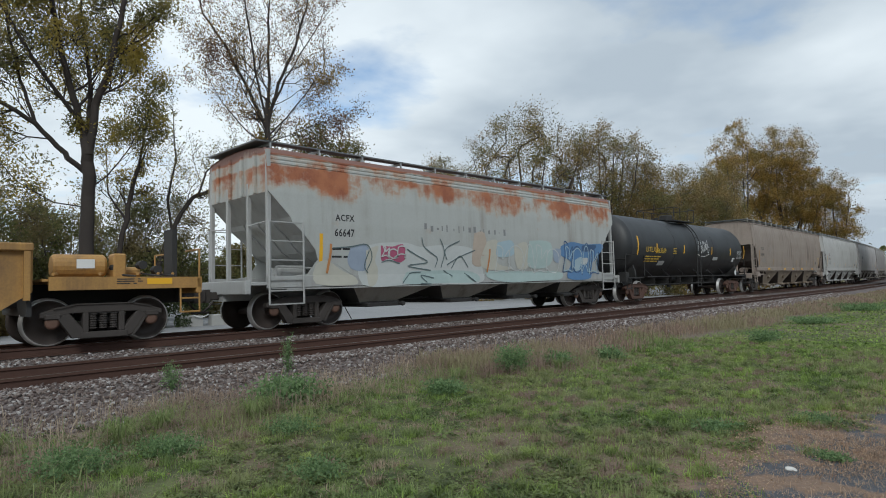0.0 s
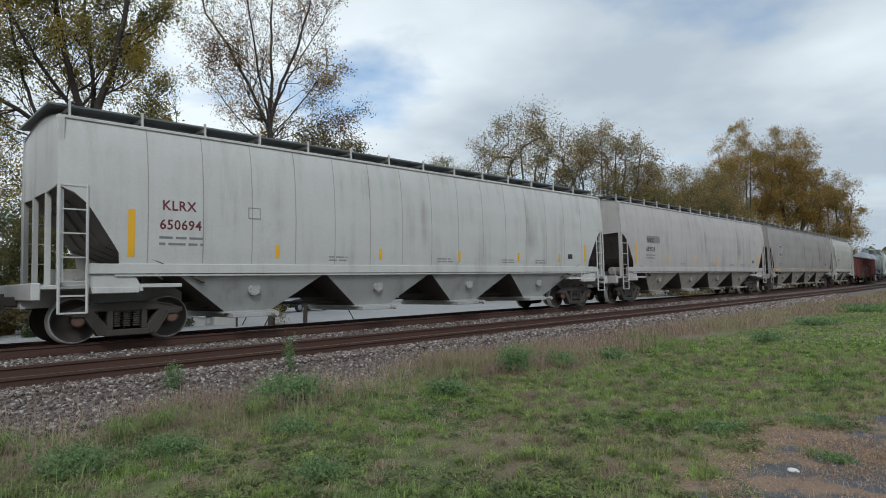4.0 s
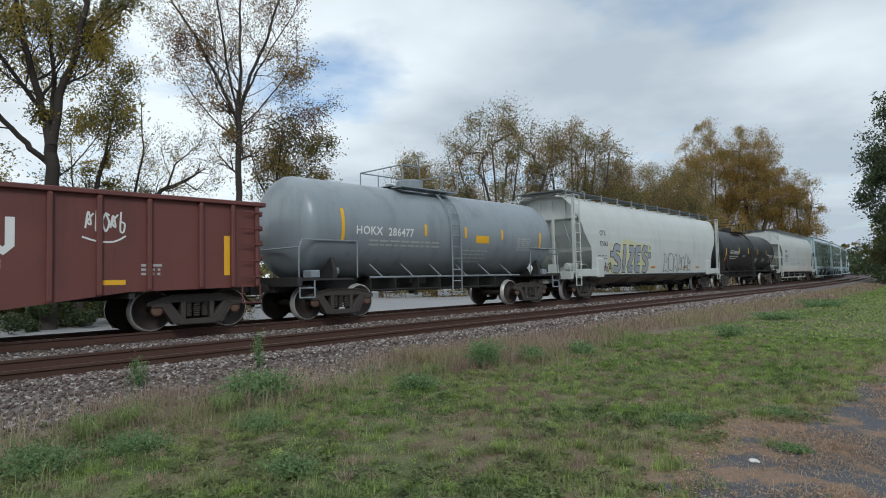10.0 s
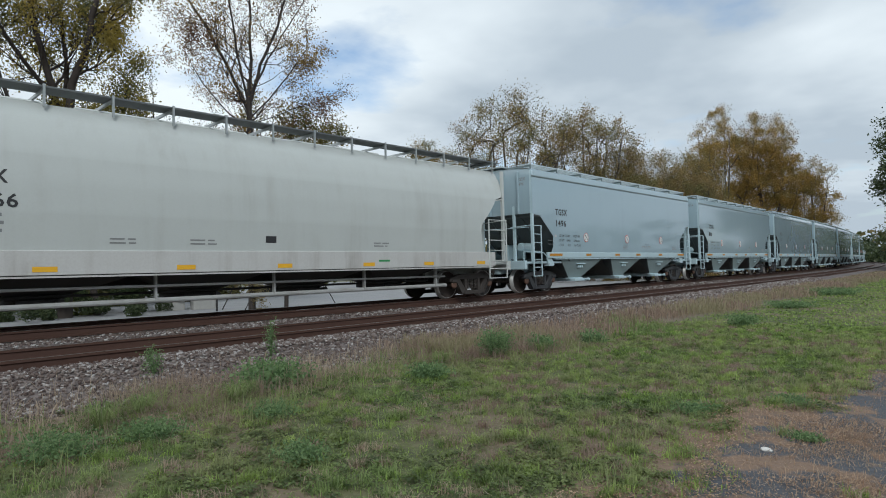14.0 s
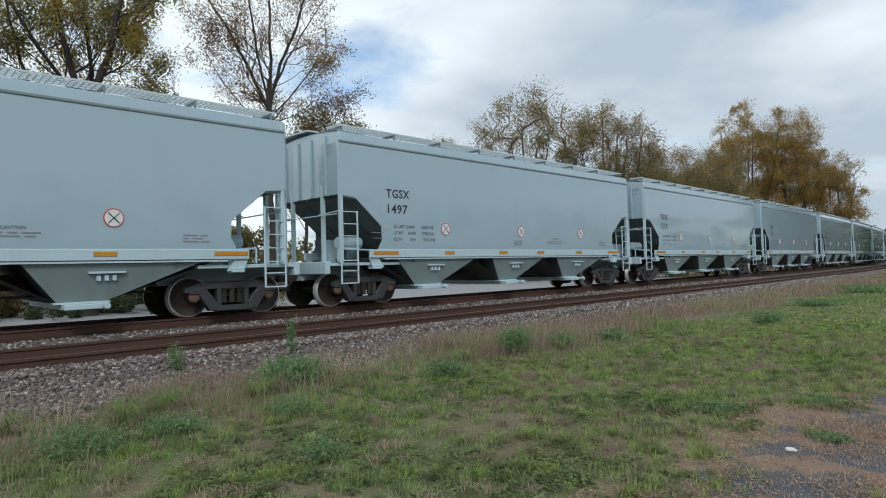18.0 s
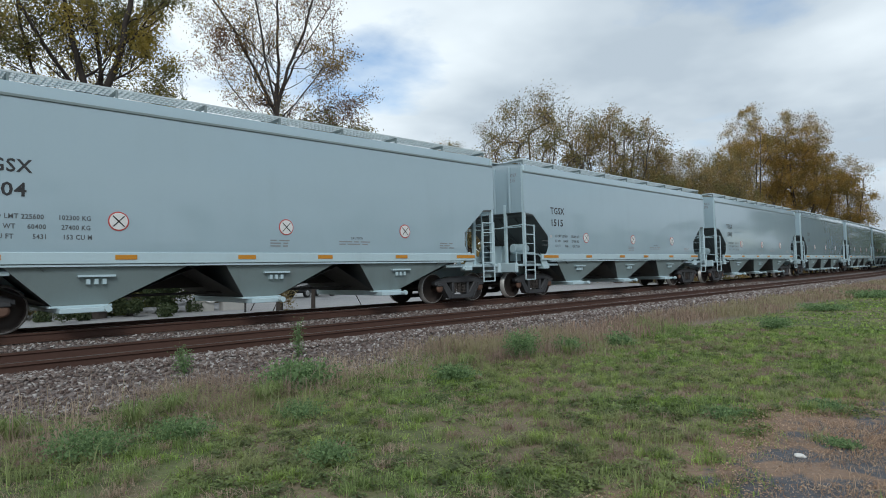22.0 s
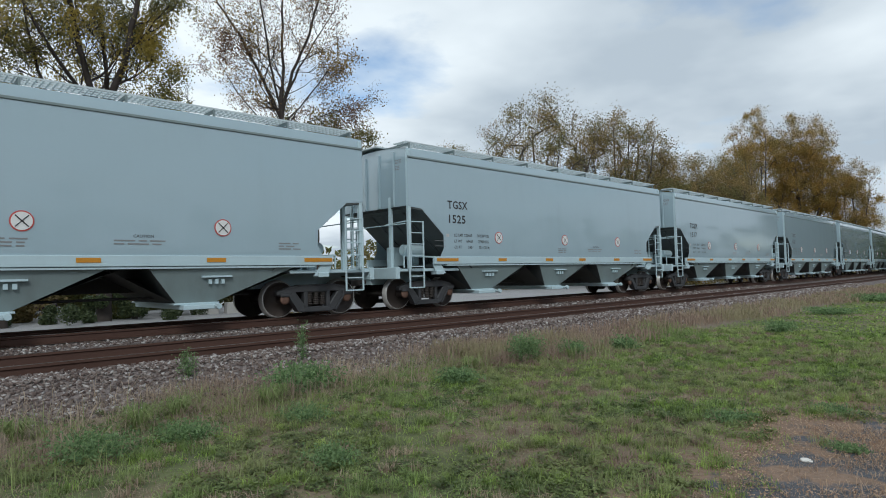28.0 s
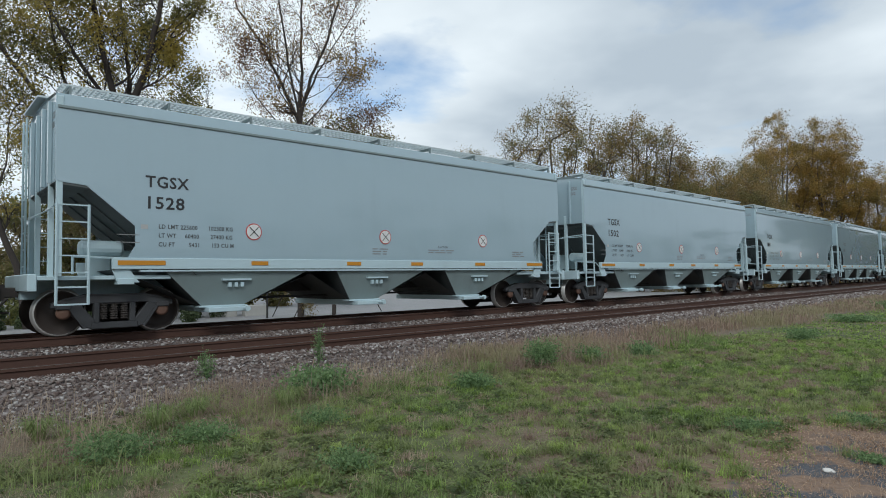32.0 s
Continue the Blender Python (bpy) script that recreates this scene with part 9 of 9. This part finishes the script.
def parked_car(x, y, rz, colour, label, seed):
    """A parked saloon car: body shell, glasshouse, four wheels, lamps."""
    ob = empty("parked_car", pose(x, y, float(ground_z(x, y)), 0, 0, rz), label, "car", "cars parked on the lot")
    skin = paint("car_paint_%d" % seed, colour, (0.1, 0.1, 0.1), 0.1, 0.25, dents=0.0)
    bm = bmesh.new()
    side = [(-2.2, 0.35), (-2.25, 0.6), (-2.15, 0.85), (-1.2, 0.95), (1.5, 0.98), (2.15, 0.92), (2.2, 0.55), (2.1, 0.32)]
    a = [bm.verts.new((p, -0.88, z)) for p, z in side]
    b = [bm.verts.new((p, 0.88, z)) for p, z in side]
    n = len(side)
    for k in range(n):
        bm.faces.new((a[k], a[(k + 1) % n], b[(k + 1) % n], b[k]))
    bm.faces.new(a)
    bm.faces.new(b[::-1])
    bmesh.ops.bevel(bm, geom=list(bm.edges), offset=0.06, segments=2, affect="EDGES")
    part("body", bm, skin, ob)
    bm = bmesh.new()
    lo, hi = [(-1.25, 0.93), (1.75, 0.95)], [(-0.5, 1.42), (1.05, 1.42)]
    vs = [bm.verts.new(p) for p in ((lo[0][0], -0.8, lo[0][1]), (lo[1][0], -0.8, lo[1][1]), (lo[1][0], 0.8, lo[1][1]), (lo[0][0], 0.8, lo[0][1]), (hi[0][0], -0.6, hi[0][1]), (hi[1][0], -0.6, hi[1][1]), (hi[1][0], 0.6, hi[1][1]), (hi[0][0], 0.6, hi[0][1]))]
    for q in ((0, 1, 5, 4), (1, 2, 6, 5), (2, 3, 7, 6), (3, 0, 4, 7), (4, 5, 6, 7), (3, 2, 1, 0)):
        bm.faces.new([vs[i] for i in q])
    part("windows", bm, CAR_GLASS, ob)
    bm = bmesh.new()
    box(bm, -0.52, 1.08, -0.62, 0.62, 1.41, 1.46, 0.02)
    part("roof", bm, skin, ob)
    for px in (-1.35, 1.35):
        for sy in (-1, 1):
            bm = bmesh.new()
            lathe(bm, [(sy * 0.72, 0.31), (sy * 0.74, 0.33), (sy * 0.9, 0.33), (sy * 0.92, 0.3)], c=(px, 0, 0.33), n=18)
            w = part("wheel", bm, TYRE, ob)
            bm = bmesh.new()
            lathe(bm, [(sy * 0.915, 0.21), (sy * 0.93, 0.19)], c=(px, 0, 0.33), n=14)
            part("rim", bm, CHROME, w)
    for sy in (-1, 1):
        bm = bmesh.new()
        box(bm, 2.16, 2.24, sy * 0.62 - 0.2, sy * 0.62 + 0.2, 0.7, 0.88, 0.02)
        part("tail_lamp", bm, LAMP_RED, ob)
        bm = bmesh.new()
        box(bm, -2.28, -2.18, sy * 0.62 - 0.2, sy * 0.62 + 0.2, 0.62, 0.76, 0.02)
        part("headlight", bm, CHROME, ob)


for k, (x, y, rz, col, lb) in enumerate(((3.4, 38, 80, (0.35, 0.36, 0.37), "silver saloon car parked on the lot"), (6.2, 39, 80, (0.05, 0.02, 0.05), "dark purple saloon car parked on the lot"), (0.8, 38, 80, (0.04, 0.045, 0.05), "black saloon car parked on the lot"), (-1.8, 39, 80, (0.03, 0.05, 0.12), "dark blue saloon car parked on the lot"),
                                         (24.5, 41, 15, (0.02, 0.02, 0.022), "black car parked on the lot"), (31.0, 52, 15, (0.5, 0.5, 0.5), "pale car parked on the lot"))):
    parked_car(x, y, rz, col, lb, k)

WHITE_WALL = plain("white_siding", (0.7, 0.7, 0.68), 0.7, 0.0, 0.15, 3.0, 0.05)
ROOF_GREY = plain("grey_roofing", (0.3, 0.31, 0.32), 0.8, 0.0, 0.3, 4.0, 0.1)
CONCRETE = plain("weathered_concrete", (0.36, 0.35, 0.33), 0.9, 0.0, 0.35, 6.0, 0.3)


def shed(x, y, rz, lx, ly, h, rise):
    ob = empty("shed", pose(x, y, float(ground_z(x, y)), 0, 0, rz), "low white building with a grey gabled roof", "building")
    bm = bmesh.new()
    crossplate(bm, [(-ly / 2, 0), (ly / 2, 0), (ly / 2, h), (0, h + rise), (-ly / 2, h)], -lx / 2, lx / 2)
    part("wall", bm, WHITE_WALL, ob)
    for s in (-1, 1):
        bm = bmesh.new()
        crossplate(bm, [(0, h + rise + 0.02), (0, h + rise + 0.14), (s * (ly / 2 + 0.4), h - 0.16), (s * (ly / 2 + 0.4), h - 0.28)], -lx / 2 - 0.4, lx / 2 + 0.4)
        part("roof", bm, ROOF_GREY, ob)
    for k in (-0.3, 0.1, 0.35):
        bm = bmesh.new()
        box(bm, k * lx, k * lx + 1.0, -ly / 2 - 0.03, -ly / 2 + 0.02, 0.9, 1.9)
        part("window", bm, CAR_GLASS, ob)


shed(24.5, 62.0, 20, 9.0, 6.0, 2.3, 1.4)

# concrete blocks, a white rope, a sign on a post, leaning stakes
for k, (x, y, w) in enumerate(((12.0, 30.6, 1.1), (13.4, 30.2, 1.1))):
    bm = bmesh.new()
    box(bm, -w / 2, w / 2, -0.3, 0.3, -0.05, 0.55, 0.04)
    ob = new("concrete_block", finish(bm, "concrete_block", CONCRETE))
    ob.matrix_basis = pose(x, y, float(ground_z(x, y)), 0, 0, -6 * k)
    tagged(ob, "weathered grey concrete block at the lot's edge", "concrete block", "blocks by the lot")
bm = bmesh.new()
pts = [(12.0 + 0.75 * u, 30.2, -0.05 - 0.12 * (1 - (2 * u - 1) ** 2) + float(ground_z(12, 30)) + 0.62) for u in np.linspace(0, 1, 8)]
pipe(bm, pts, 0.03, 6)
tagged(new("rope", finish(bm, "rope", WHITE_WALL)), "white rope slung over concrete blocks", "rope")


def sign_post(x, y):
    ob = empty("sign_post", pose(x, y, float(ground_z(x, y)), 0, 0, -12), "dark metal post with a small grey sign", "sign")
    bm = bmesh.new()
    box(bm, -0.04, 0.04, -0.03, 0.03, -0.1, 1.55)
    part("post", bm, UNDER, ob)
    bm = bmesh.new()
    box(bm, -0.16, 0.16, -0.05, -0.03, 1.2, 1.5, 0.01)
    part("sign_plate", bm, SOFT_INK, ob)


sign_post(12.9, 27.6)
for k, (x, y, lean) in enumerate(((14.0, 27.0, 30), (13.6, 28.5, 28), (19.5, 27.5, -32))):
    bm = bmesh.new()
    bar(bm, (0, 0, -0.05), (0, 0, 1.25), 0.025, 6)
    ob = new("stake", finish(bm, "stake", BARK))
    ob.matrix_basis = pose(x, y, float(ground_z(x, y)), 0, lean, 0)
    tagged(ob, "leaning dark wooden stake", "stake", "stakes by the lot")

# ---- the train's motion ----
SPEED = 14.542


def run(t):
    """Metres that the train has rolled at t seconds; it slows and gains by a hair."""
    u = (t - 16) / 16
    return SPEED * t - 0.463 * (u * u - 1) - 0.39 * u * (u * u - 1)


def car_pose(f, r, t):
    a, b = on_track(f - run(t)), on_track(r - run(t))
    d = b - a
    return Matrix.Translation((a + b) / 2) @ Matrix.Rotation(math.atan2(d.y, d.x), 4, "Z")


def motions():
    """Cars follow the curve; wheelsets roll while their car is near."""
    times = [k * 0.5 for k in range(65)]
    for ob, f, r in CARS:
        walk(ob, [(t, car_pose(f, r, t)) for t in times])
        a, b = max(0.0, (f - 45) / SPEED), min(32.0, (r + 8) / SPEED)
        if b <= a:
            continue
        ticks = sorted({0.0, 32.0} | {k / 30 for k in range(int(a * 30), int(b * 30) + 1)})
        turns = [math.degrees(run(min(max(t, ticks[1] if a > 0 else 0), b)) / WHEEL_R) for t in ticks]
        for ws in [o for o in ob.children_recursive if o.name.startswith("wheelset")]:
            x = ws.matrix_basis.translation.x
            walk(ws, [(t, pose(x, 0, WHEEL_R, 0, -w, 0)) for t, w in zip(ticks, turns)])


motions()
